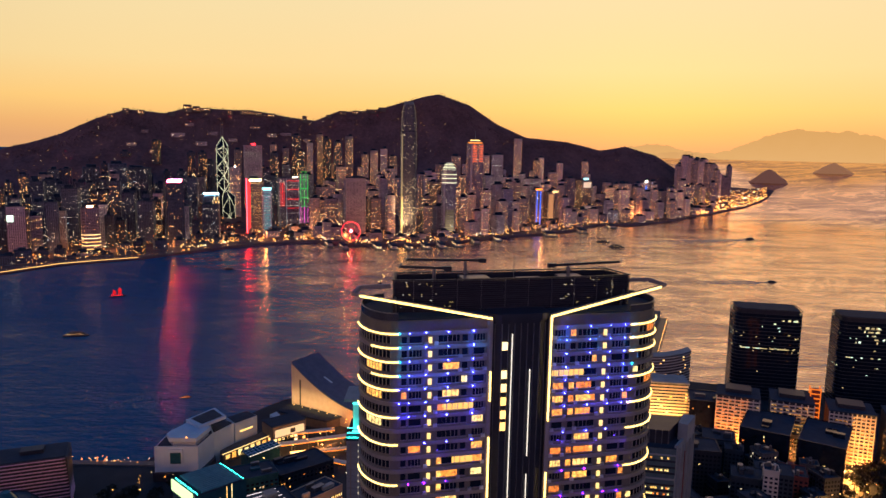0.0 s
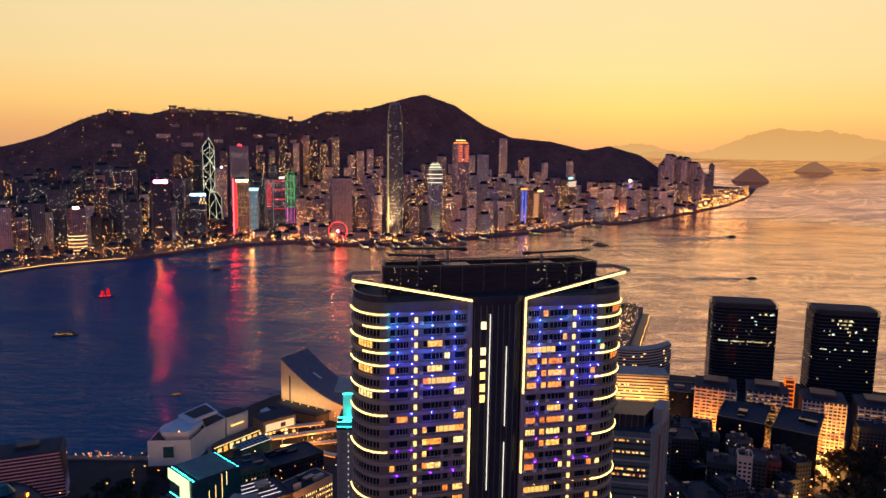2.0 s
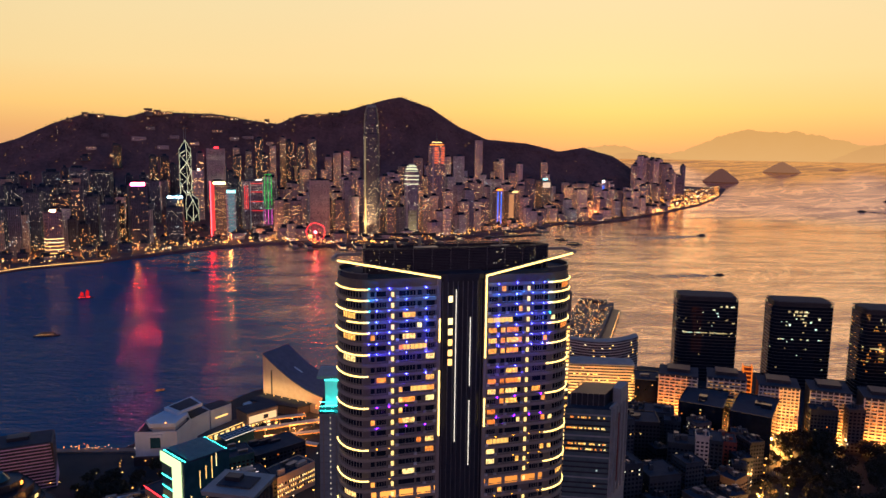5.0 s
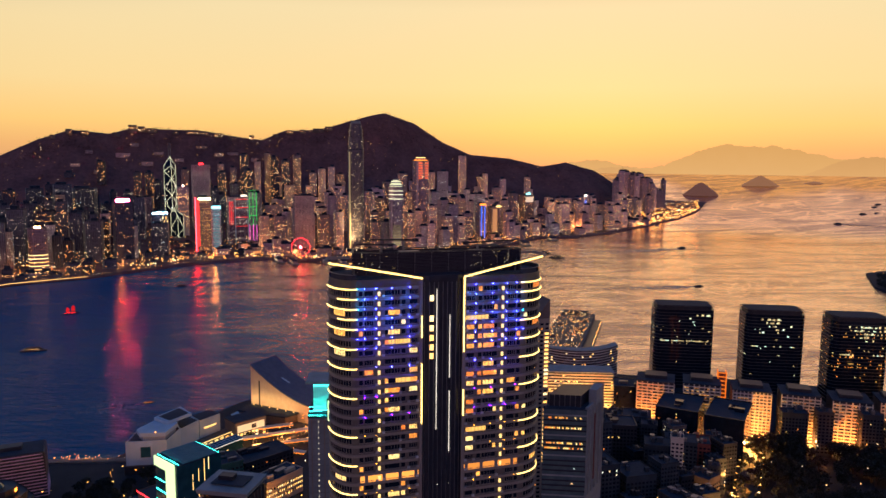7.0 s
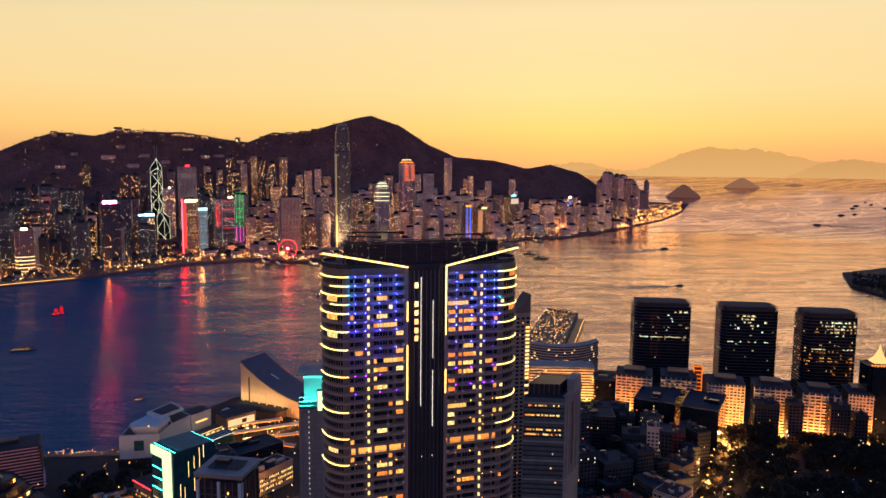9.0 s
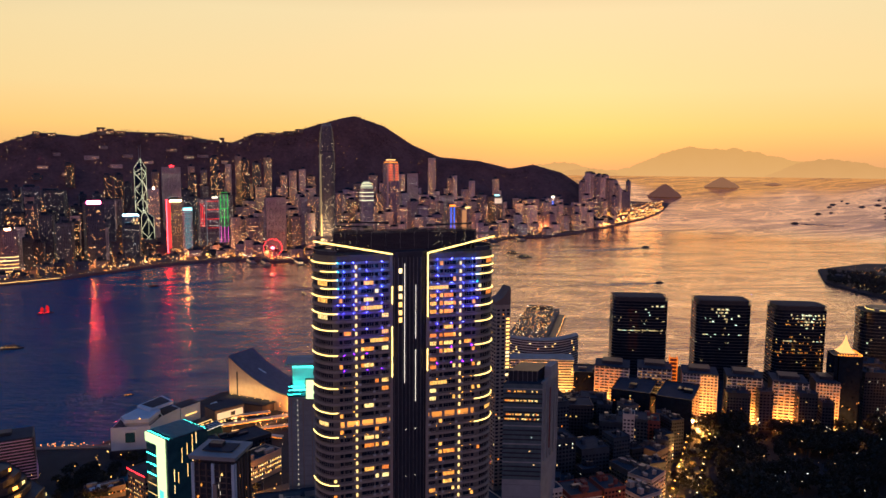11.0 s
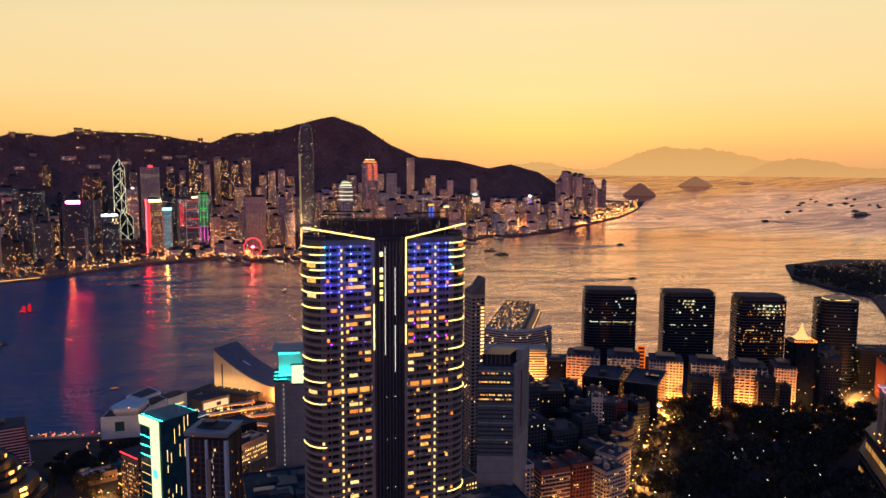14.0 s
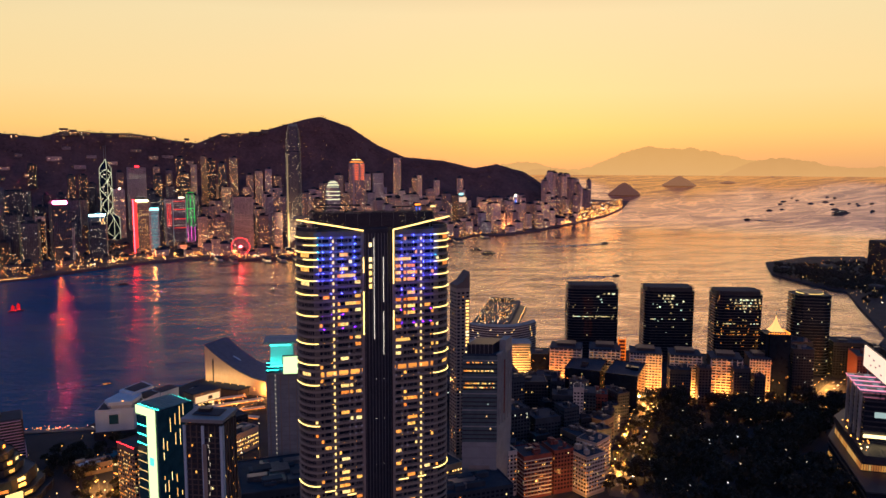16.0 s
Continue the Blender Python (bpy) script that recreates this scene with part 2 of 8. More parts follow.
def water_material():
    m, n, l, b = base_nodes("harbour_water")
    b.inputs["Base Color"].default_value = (0.001, 0.105, 0.225, 1)
    b.inputs["Roughness"].default_value, b.inputs["Specular IOR Level"].default_value = 0.5, 0.0
    sheen, fres, mix = n.new("ShaderNodeBsdfGlossy"), n.new("ShaderNodeFresnel"), n.new("ShaderNodeMixShader")
    sheen.inputs["Color"].default_value = (1.0, 0.82, 0.68, 1)
    fres.inputs["IOR"].default_value = 2.3
    # reflection painted by place: mirror weakened to the harbour's east, strengthened to the west
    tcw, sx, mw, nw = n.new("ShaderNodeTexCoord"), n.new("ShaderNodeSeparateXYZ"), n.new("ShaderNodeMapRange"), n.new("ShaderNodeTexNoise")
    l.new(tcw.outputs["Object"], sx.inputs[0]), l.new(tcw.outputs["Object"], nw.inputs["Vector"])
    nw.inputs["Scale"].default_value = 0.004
    wob, mirror_grade = n.new("ShaderNodeMath"), n.new("ShaderNodeMath")
    wob.operation, wob.inputs[1].default_value, mirror_grade.operation = "MULTIPLY_ADD", 240.0, "MULTIPLY"
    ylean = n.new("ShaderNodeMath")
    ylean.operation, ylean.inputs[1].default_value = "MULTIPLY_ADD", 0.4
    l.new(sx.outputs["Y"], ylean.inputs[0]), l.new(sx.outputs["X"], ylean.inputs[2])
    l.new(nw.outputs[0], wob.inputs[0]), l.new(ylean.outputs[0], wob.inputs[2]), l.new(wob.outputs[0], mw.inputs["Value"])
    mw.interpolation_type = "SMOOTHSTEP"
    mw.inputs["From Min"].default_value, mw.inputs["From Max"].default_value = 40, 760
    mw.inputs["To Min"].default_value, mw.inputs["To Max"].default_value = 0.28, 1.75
    l.new(fres.outputs[0], mirror_grade.inputs[0]), l.new(mw.outputs[0], mirror_grade.inputs[1])
    l.new(mirror_grade.outputs[0], mix.inputs[0]), l.new(b.outputs[0], mix.inputs[1]), l.new(sheen.outputs[0], mix.inputs[2])
    l.new(mix.outputs[0], n["Material Output"].inputs[0])
    tc = n.new("ShaderNodeTexCoord")
    h = None
    for (sx, sy, rz, scale, amount) in ((1.0, 2.6, 8, 0.020, 5.6), (1.0, 2.6, -10, 0.06, 3.0), (1.0, 2.2, 14, 0.16, 1.1)):
        mp, nz, mu = n.new("ShaderNodeMapping"), n.new("ShaderNodeTexNoise"), n.new("ShaderNodeMath")
        mp.inputs["Scale"].default_value, mp.inputs["Rotation"].default_value = (sx, sy, 1), (0, 0, radians(rz))
        l.new(tc.outputs["Object"], mp.inputs[0])
        l.new(mp.outputs[0], nz.inputs["Vector"])
        nz.inputs["Scale"].default_value, nz.inputs["Detail"].default_value, nz.inputs["Distortion"].default_value = scale, 3, 0.4
        mu.operation, mu.inputs[1].default_value = "MULTIPLY", amount
        l.new(nz.outputs[0], mu.inputs[0])
        if h is None:
            h = mu.outputs[0]
        else:
            ad = n.new("ShaderNodeMath")
            l.new(h, ad.inputs[0]), l.new(mu.outputs[0], ad.inputs[1])
            h = ad.outputs[0]
    bp = n.new("ShaderNodeBump")
    bp.inputs["Distance"].default_value = 0.44
    l.new(h, bp.inputs["Height"])
    ln, far_calm = n.new("ShaderNodeVectorMath"), n.new("ShaderNodeMapRange")
    ln.operation = "LENGTH"
    l.new(tc.outputs["Object"], ln.inputs[0]), l.new(ln.outputs["Value"], far_calm.inputs["Value"])
    far_calm.inputs["From Min"].default_value, far_calm.inputs["From Max"].default_value = 900, 3800
    far_calm.inputs["To Min"].default_value, far_calm.inputs["To Max"].default_value = 1.0, 0.17
    l.new(far_calm.outputs[0], bp.inputs["Strength"])
    for node in (b, sheen, fres):
        l.new(bp.outputs[0], node.inputs["Normal"])
    # broad calmer and rougher patches
    pt, mr = n.new("ShaderNodeTexNoise"), n.new("ShaderNodeMapRange")
    pt.inputs["Scale"].default_value, pt.inputs["Distortion"].default_value, pt.inputs["Detail"].default_value = 0.0016, 2.6, 5
    pm = n.new("ShaderNodeMapping")
    pm.inputs["Scale"].default_value, pm.inputs["Rotation"].default_value = (1.0, 3.2, 1), (0, 0, radians(-20))
    l.new(tc.outputs["Object"], pm.inputs[0]), l.new(pm.outputs[0], pt.inputs["Vector"])
    # the same patches also scale the painted mirror strength
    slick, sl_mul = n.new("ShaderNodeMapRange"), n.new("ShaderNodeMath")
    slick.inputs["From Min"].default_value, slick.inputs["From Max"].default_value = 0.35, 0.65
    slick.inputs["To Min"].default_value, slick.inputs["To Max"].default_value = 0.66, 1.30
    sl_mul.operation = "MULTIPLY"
    l.new(pt.outputs[0], slick.inputs["Value"]), l.new(mirror_grade.outputs[0], sl_mul.inputs[0]), l.new(slick.outputs[0], sl_mul.inputs[1])
    # threads drawn out by the current, painted with a stronger mirror
    th, off, ab, tm, tadd = n.new("ShaderNodeTexNoise"), n.new("ShaderNodeMath"), n.new("ShaderNodeMath"), n.new("ShaderNodeMapRange"), n.new("ShaderNodeMath")
    th.inputs["Scale"].default_value, th.inputs["Distortion"].default_value, th.inputs["Detail"].default_value = 0.0028, 2.2, 3
    tmap = n.new("ShaderNodeMapping")
    tmap.inputs["Scale"].default_value, tmap.inputs["Rotation"].default_value = (1.0, 1.6, 1), (0, 0, radians(35))
    l.new(tc.outputs["Object"], tmap.inputs[0]), l.new(tmap.outputs[0], th.inputs["Vector"])
    off.operation, off.inputs[1].default_value, ab.operation = "SUBTRACT", 0.5, "ABSOLUTE"
    l.new(th.outputs[0], off.inputs[0]), l.new(off.outputs[0], ab.inputs[0]), l.new(ab.outputs[0], tm.inputs["Value"])
    tm.inputs["From Min"].default_value, tm.inputs["From Max"].default_value = 0.0, 0.035
    tm.inputs["To Min"].default_value, tm.inputs["To Max"].default_value = 1.55, 1.0
    tadd.operation = "MULTIPLY"
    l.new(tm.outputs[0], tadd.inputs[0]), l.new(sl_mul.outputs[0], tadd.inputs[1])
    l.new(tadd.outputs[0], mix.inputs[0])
    mr.inputs["To Min"].default_value, mr.inputs["To Max"].default_value = 0.10, 0.19
    l.new(pt.outputs[0], mr.inputs["Value"])
    l.new(mr.outputs[0], sheen.inputs["Roughness"])
    return m


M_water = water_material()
M_foam = surface("wake_foam", (0.45, 0.44, 0.43), (0.82, 0.80, 0.78), 0.6, 0.15, bump=0.2)


# ---- building tools ----
class Shape:
    """Collects boxes, prisms and quads into one mesh."""

    def __init__(self):
        self.v, self.f = [], []

    def face(self, pts):
        i = len(self.v)
        self.v += [tuple(p) for p in pts]
        self.f.append(tuple(range(i, i + len(pts))))
        return self

    def prism(self, poly, z0, z1, shrink=1.0):
        i, n = len(self.v), len(poly)
        cx, cy = sum(p[0] for p in poly) / n, sum(p[1] for p in poly) / n
        self.v += [(x, y, z0) for x, y in poly] + [(cx + (x - cx) * shrink, cy + (y - cy) * shrink, z1) for x, y in poly]
        self.f += [(i + k, i + (k + 1) % n, i + n + (k + 1) % n, i + n + k) for k in range(n)]
        self.f += [tuple(i + n + k for k in range(n)), tuple(i + n - 1 - k for k in range(n))]
        return self

    def box(self, x, y, z, sx, sy, sz, turn=0.0):
        """A box that stands with the middle of its base at x, y, z."""
        c, s = math.cos(radians(turn)), math.sin(radians(turn))
        poly = [(x + a * c - b * s, y + a * s + b * c) for a, b in ((-sx / 2, -sy / 2), (sx / 2, -sy / 2), (sx / 2, sy / 2), (-sx / 2, sy / 2))]
        return self.prism(poly, z, z + sz)

    def beam(self, a, b, w, h=None):
        """A square bar from a to b."""
        a, b, h = Vector(a), Vector(b), h or w
        d = (b - a).normalized()
        side = d.cross(Vector((0, 0, 1)))
        side = side.normalized() if side.length > 1e-3 else Vector((1, 0, 0))
        up = side.cross(d).normalized()
        q = [(-1, -1), (1, -1), (1, 1), (-1, 1)]
        i = len(self.v)
        self.v += [tuple(p + side * (s * w / 2) + up * (u * h / 2)) for p in (a, b) for s, u in q]
        self.f += [(i + k, i + (k + 1) % 4, i + 4 + (k + 1) % 4, i + 4 + k) for k in range(4)] + [(i + 3, i + 2, i + 1, i), (i + 4, i + 5, i + 6, i + 7)]
        return self

    def band(self, inner, outer, z0, z1):
        """A bent strip between two lines of the plan, in one piece."""
        i, n = len(self.v), len(inner)
        for (a, b), (c, d) in zip(inner, outer):
            self.v += [(a, b, z0), (c, d, z0), (c, d, z1), (a, b, z1)]
        for k in range(n - 1):
            p, q = i + 4 * k, i + 4 * k + 4
            self.f += [(p + j, p + (j + 1) % 4, q + (j + 1) % 4, q + j) for j in range(4)]
        self.f += [(i, i + 3, i + 2, i + 1), (i + 4 * n - 4, i + 4 * n - 3, i + 4 * n - 2, i + 4 * n - 1)]
        return self

    def tube(self, x, y, z0, z1, r0, r1=None, n=10):
        r1 = r0 if r1 is None else r1
        poly = [(x + r0 * math.cos(2 * math.pi * k / n), y + r0 * math.sin(2 * math.pi * k / n)) for k in range(n)]
        return self.prism(poly, z0, z1, r1 / r0)

    def blob(self, x, y, z, r):
        """A small six-cornered light or stone."""
        i = len(self.v)
        self.v += [(x + r, y, z), (x, y + r, z), (x - r, y, z), (x, y - r, z), (x, y, z + r), (x, y, z - r)]
        self.f += [(i, i + 1, i + 4), (i + 1, i + 2, i + 4), (i + 2, i + 3, i + 4), (i + 3, i, i + 4), (i + 1, i, i + 5), (i + 2, i + 1, i + 5), (i + 3, i + 2, i + 5), (i, i + 3, i + 5)]
        return self

    def mesh(self, name, mat):
        me = bpy.data.meshes.new(name)
        me.from_pydata(self.v, [], self.f)
        if mat:
            me.materials.append(mat)
        me.update()
        return me


def part(name, shape, mat, parent, label="", kind=""):
    ob = new(name, shape if isinstance(shape, bpy.types.Mesh) else shape.mesh(name, mat))
    ob.parent = parent
    return tagged(ob, label, kind=kind)


def thing(name, x, y, z, turn=0.0, label="", category="", group="", kind=""):
    ob = new(name)
    ob.empty_display_size = 2
    ob.matrix_basis = pose(x, y, z, 0, 0, turn)
    return tagged(ob, label, category, group, kind)


def rect(w, d):
    return [(-w / 2, -d / 2), (w / 2, -d / 2), (w / 2, d / 2), (-w / 2, d / 2)]


def cross_plan(w, d, n=0.22):
    a, b = w / 2, d / 2
    p, q = w * n, d * n
    return [(-a + p, -b), (a - p, -b), (a - p, -b + q), (a, -b + q), (a, b - q), (a - p, b - q), (a - p, b), (-a + p, b), (-a + p, b - q), (-a, b - q), (-a, -b + q), (-a + p, -b + q)]


def round_rect(w, d, r, n=5):
    pts = []
    for cx, cy, a0 in ((w / 2 - r, -d / 2 + r, -90), (w / 2 - r, d / 2 - r, 0), (-w / 2 + r, d / 2 - r, 90), (-w / 2 + r, -d / 2 + r, 180)):
        pts += [(cx + r * math.cos(radians(a0 + 90 * k / n)), cy + r * math.sin(radians(a0 + 90 * k / n))) for k in range(n + 1)]
    return pts


def window_quads(shape, poly, z0, z1, storey, bay, share, rng, ww=0.62, wh=0.5, proud=0.15, turn=0.0, every=None):
    """Window panes on the sides of a plan that face the harbour front."""
    n = len(poly)
    for k in range(n):
        (ax, ay), (bx, by) = poly[k], poly[(k + 1) % n]
        length = math.hypot(bx - ax, by - ay)
        if length < bay * 0.8:
            continue
        tx, ty = (bx - ax) / length, (by - ay) / length
        nx, ny = ty, -tx
        c, s = math.cos(radians(turn)), math.sin(radians(turn))
        if nx * s + ny * c > 0.35:
            continue
        m = max(1, int(length / bay))
        step = length / m
        rows = int((z1 - z0) / storey)
        for r in range(rows):
            zz = z0 + (r + 0.3) * storey
            row_share = share if every is None else share * every(r, rows)
            for j in range(m):
                if rng.random() < row_share:
                    u0, u1 = (j + 0.5 - ww / 2) * step, (j + 0.5 + ww / 2) * step
                    x0, y0, x1, y1 = ax + tx * u0 + nx * proud, ay + ty * u0 + ny * proud, ax + tx * u1 + nx * proud, ay + ty * u1 + ny * proud
                    shape.face([(x0, y0, zz), (x1, y1, zz), (x1, y1, zz + storey * wh), (x0, y0, zz + storey * wh)])
    return shape


# ---- the wide setting: the plan is drawn in towards the horizon beyond 3 km ----
EYE0 = (-6.0, -245.0, 281.0)
_d = np.linspace(0, 1740, 400)
_z = np.where(_d < 400, 1.84e-4 * _d * _d, 0.1474 * (_d - 200))
_true = (3000 + _d) / (1 - _z / EYE0[2])


def nearer(r):
    """How much a place r metres off is drawn in."""
    return 1.0 if r <= 3000 else float(np.interp(r, _true, 3000 + _d)) / r


def draw_in(x, y, z):
    k = nearer(math.hypot(x - EYE0[0], y - EYE0[1]))
    return (EYE0[0] + (x - EYE0[0]) * k, EYE0[1] + (y - EYE0[1]) * k, EYE0[2] + (z - EYE0[2]) * k), k


def polar(az, r, z):
    return draw_in(EYE0[0] + r * math.sin(radians(az)), EYE0[1] + r * math.cos(radians(az)), z)[0]


# harbour: one sheet of water to the horizon
sheet = Shape()
radii = [0, 150, 300, 500, 800, 1200, 1700, 2300, 3000] + list(np.linspace(3150, 4740, 30))
AZ = list(np.linspace(-180, 180, 145))
for r in radii:
    k = max(0.0, r - 3000)
    zz = 1.84e-4 * k * k if k < 400 else 0.1474 * (k - 200)
    for az in AZ:
        sheet.v.append((EYE0[0] + r * math.sin(radians(az)), EYE0[1] + r * math.cos(radians(az)), zz))
na = len(AZ)
for i in range(len(radii) - 1):
    for j in range(na - 1):
        sheet.f.append((i * na + j, (i + 1) * na + j, (i + 1) * na + j + 1, i * na + j + 1))
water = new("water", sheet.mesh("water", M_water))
tagged(water, "rippled harbour water reflecting the orange dusk sky", "water", kind="structure")
for p in water.data.polygons:
    p.use_smooth = True
if water.data.polygons[0].normal.z < 0:
    water.data.flip_normals()

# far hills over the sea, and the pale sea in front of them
# haze painted as one even glow on distant things
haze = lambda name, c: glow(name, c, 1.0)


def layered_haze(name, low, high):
    """Distance with evening haze painted into its glow, thicker near the sea."""
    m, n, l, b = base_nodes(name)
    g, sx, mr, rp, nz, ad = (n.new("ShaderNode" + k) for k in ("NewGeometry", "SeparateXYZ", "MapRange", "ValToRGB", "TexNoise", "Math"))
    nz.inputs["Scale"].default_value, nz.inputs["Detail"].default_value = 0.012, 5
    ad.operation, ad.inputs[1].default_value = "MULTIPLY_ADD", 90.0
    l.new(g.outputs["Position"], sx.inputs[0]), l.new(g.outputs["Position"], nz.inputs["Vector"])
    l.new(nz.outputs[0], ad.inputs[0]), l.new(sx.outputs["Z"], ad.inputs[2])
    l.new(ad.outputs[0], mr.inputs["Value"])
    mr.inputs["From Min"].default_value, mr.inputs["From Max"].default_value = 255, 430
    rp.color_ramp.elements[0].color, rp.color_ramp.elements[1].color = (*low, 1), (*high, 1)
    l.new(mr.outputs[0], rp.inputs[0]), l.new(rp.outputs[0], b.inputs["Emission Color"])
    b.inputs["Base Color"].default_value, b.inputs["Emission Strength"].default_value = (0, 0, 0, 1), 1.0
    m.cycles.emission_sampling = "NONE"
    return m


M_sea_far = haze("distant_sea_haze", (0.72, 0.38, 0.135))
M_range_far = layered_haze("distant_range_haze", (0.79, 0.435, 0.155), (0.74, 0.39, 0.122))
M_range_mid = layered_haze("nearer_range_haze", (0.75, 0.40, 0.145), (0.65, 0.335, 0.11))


def skyline(name, table, r, bottom, mat, label, rough=0.0, seed=0):
    sh = Shape()
    azs = np.arange(table[0][0], table[-1][0] + 0.01, 0.1)
    hs = np.interp(azs, [t[0] for t in table], [t[1] for t in table])
    pts = []
    for a, h in zip(azs, hs):
        h += rough * noise.fractal(Vector((a * 1.3, seed, 0)), 0.7, 2.0, 5)
        pts.append((a, h))
    for (a0, h0), (a1, h1) in zip(pts, pts[1:]):
        row = []
        for a, e in ((a0, bottom), (a1, bottom), (a1, h1), (a0, h0)):
            row.append((EYE0[0] + r * math.sin(radians(a)), EYE0[1] + r * math.cos(radians(a)), EYE0[2] + r * math.tan(radians(e))))
        sh.face(row)
    ob = new(name, sh.mesh(name, mat))
    return tagged(ob, label, "backdrop", kind="structure")


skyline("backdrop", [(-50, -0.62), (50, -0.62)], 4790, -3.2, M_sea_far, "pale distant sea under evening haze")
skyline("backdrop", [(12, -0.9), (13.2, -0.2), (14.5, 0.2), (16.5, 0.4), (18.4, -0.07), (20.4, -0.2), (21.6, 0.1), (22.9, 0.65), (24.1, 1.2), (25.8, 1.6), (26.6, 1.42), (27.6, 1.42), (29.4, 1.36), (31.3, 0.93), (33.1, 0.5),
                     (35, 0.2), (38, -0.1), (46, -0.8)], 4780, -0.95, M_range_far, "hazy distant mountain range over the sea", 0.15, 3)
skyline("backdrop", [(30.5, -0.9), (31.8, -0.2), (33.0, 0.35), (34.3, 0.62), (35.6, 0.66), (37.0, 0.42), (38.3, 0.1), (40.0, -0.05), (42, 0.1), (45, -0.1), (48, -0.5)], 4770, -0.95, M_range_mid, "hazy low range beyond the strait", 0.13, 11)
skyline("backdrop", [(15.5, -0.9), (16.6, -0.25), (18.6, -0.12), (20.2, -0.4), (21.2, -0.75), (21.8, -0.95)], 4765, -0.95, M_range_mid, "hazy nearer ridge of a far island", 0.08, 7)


def islet(az0, az1, e_base, e_top, r_true, label, seed, mat):
    """A rocky island: a mound on the sea, its ring of rock broken by noise."""
    mid, half = (az0 + az1) / 2, radians((az1 - az0) / 2)
    (cx, cy, cz), k = draw_in(EYE0[0] + r_true * math.sin(radians(mid)), EYE0[1] + r_true * math.cos(radians(mid)), 0)
    w, h = r_true * k * math.tan(half), r_true * k * (math.tan(radians(e_top)) - math.tan(radians(e_base)))
    sh = Shape()
    rings, seg = 9, 40
    for i in range(rings + 1):
        f = i / rings
        for j in range(seg):
            a = 2 * math.pi * j / seg
            n = 1 + 0.22 * noise.noise(Vector((3 * math.cos(a), 3 * math.sin(a), seed + f * 2)))
            sh.v.append((w * (1 - f) * n * math.cos(a), 0.55 * w * (1 - f) * n * math.sin(a), h * (1 - (1 - f) ** 1.25) * (1 + 0.06 * noise.noise(Vector((f * 6, a * 2, seed)))) - 2))
    for i in range(rings):
        for j in range(seg):
            j2 = (j + 1) % seg
            sh.f.append((i * seg + j, i * seg + j2, (i + 1) * seg + j2, (i + 1) * seg + j))
    t = new("island", sh.mesh("island", mat))
    t.matrix_basis = pose(cx, cy, cz, 0, 0, -mid)
    return tagged(t, label, "island")


# the haze in front of each island is painted in as its glow
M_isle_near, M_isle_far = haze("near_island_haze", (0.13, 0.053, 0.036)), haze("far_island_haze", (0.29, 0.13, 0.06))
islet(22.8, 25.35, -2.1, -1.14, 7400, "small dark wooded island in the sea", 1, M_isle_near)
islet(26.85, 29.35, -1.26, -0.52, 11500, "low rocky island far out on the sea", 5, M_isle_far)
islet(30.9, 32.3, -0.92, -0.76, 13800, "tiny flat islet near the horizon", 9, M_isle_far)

# land across the harbour: azimuth, shore distance / ridge distance and height
SHORE = [(-48, 1560), (-38, 1700), (-30.1, 1800), (-26.5, 1875), (-21.6, 1915), (-18.6, 1982), (-13.8, 2100), (-9.2, 2155), (-6.4, 2075), (-1.5, 2090), (1.1, 2145), (5.5, 2330), (7.6, 2405),
         (10.6, 2560), (12.3, 2780), (14.6, 2800), (17.5, 3030), (20.2, 3440), (22.6, 4000), (23.6, 4500), (24.1, 4900), (24.5, 6000)]
RIDGE = [(-48, 3900, 165), (-36, 3850, 205), (-30.4, 3762, 232), (-28.4, 3689, 267), (-26.7, 3632, 306), (-24.6, 3623, 377), (-22.5, 3622, 423), (-20.1, 3616, 408), (-18.4, 3631, 438),
         (-14.3, 3658, 437), (-11.8, 3724, 417), (-9.4, 3846, 397), (-7.7, 3930, 454), (-5.1, 3961, 465), (-3.0, 4000, 509), (-0.1, 4045, 564), (2.2, 4098, 512), (4.4, 4207, 410),
         (6.6, 4324, 342), (9.6, 4610, 321), (12.2, 4854, 272), (14.0, 5097, 302), (16.3, 5362, 241), (18.0, 5515, 130), (20.0, 5596, 22), (22.5, 5700, 7), (24.5, 5900, 6)]


def shore_at(az):
    return float(np.interp(az, [s[0] for s in SHORE], [s[1] for s in SHORE]))


def land_height(az, r):
    rs = shore_at(az)
    rr, zr = (float(np.interp(az, [q[0] for q in RIDGE], [q[i] for q in RIDGE])) for i in (1, 2))
    if r <= rs + 330:
        return 4.0
    s = (r - rs - 330) / (rr - rs - 330)
    gully = noise.fractal(Vector((az * 0.35, r * 0.0022, 2.0)), 0.9, 2.0, 4)
    if s <= 1:
        return 4 + (zr - 4) * (0.16 * s + 0.84 * s ** 2.0) + 34 * gully * s * (1 - s) * 2 + 4 * gully * s
    return max(-5, zr * (1 - 0.9 * (s - 1) * 2.2) + 4 * gully)


land = Shape()
cols = list(np.arange(-48, 24.6, 0.25))
SN = 64
for az in cols:
    rs = shore_at(az)
    rr = float(np.interp(az, [q[0] for q in RIDGE], [q[1] for q in RIDGE]))
    land.v.append(polar(az, rs, -6))
    for i in range(SN):
        f = i / (SN - 1)
        r = rs + (rr - rs) * f * 1.22
        land.v.append(polar(az, r, land_height(az, r)))
for i in range(len(cols) - 1):
    for j in range(SN):
        a, b = i * (SN + 1) + j, (i + 1) * (SN + 1) + j
        land.f.append((a, b, b + 1, a + 1))
ground = new("ground", land.mesh("ground", M_hill))
tagged(ground, "dark wooded hills rising behind the far shore", "hill", kind="structure")
for p in ground.data.polygons:
    p.use_smooth = True

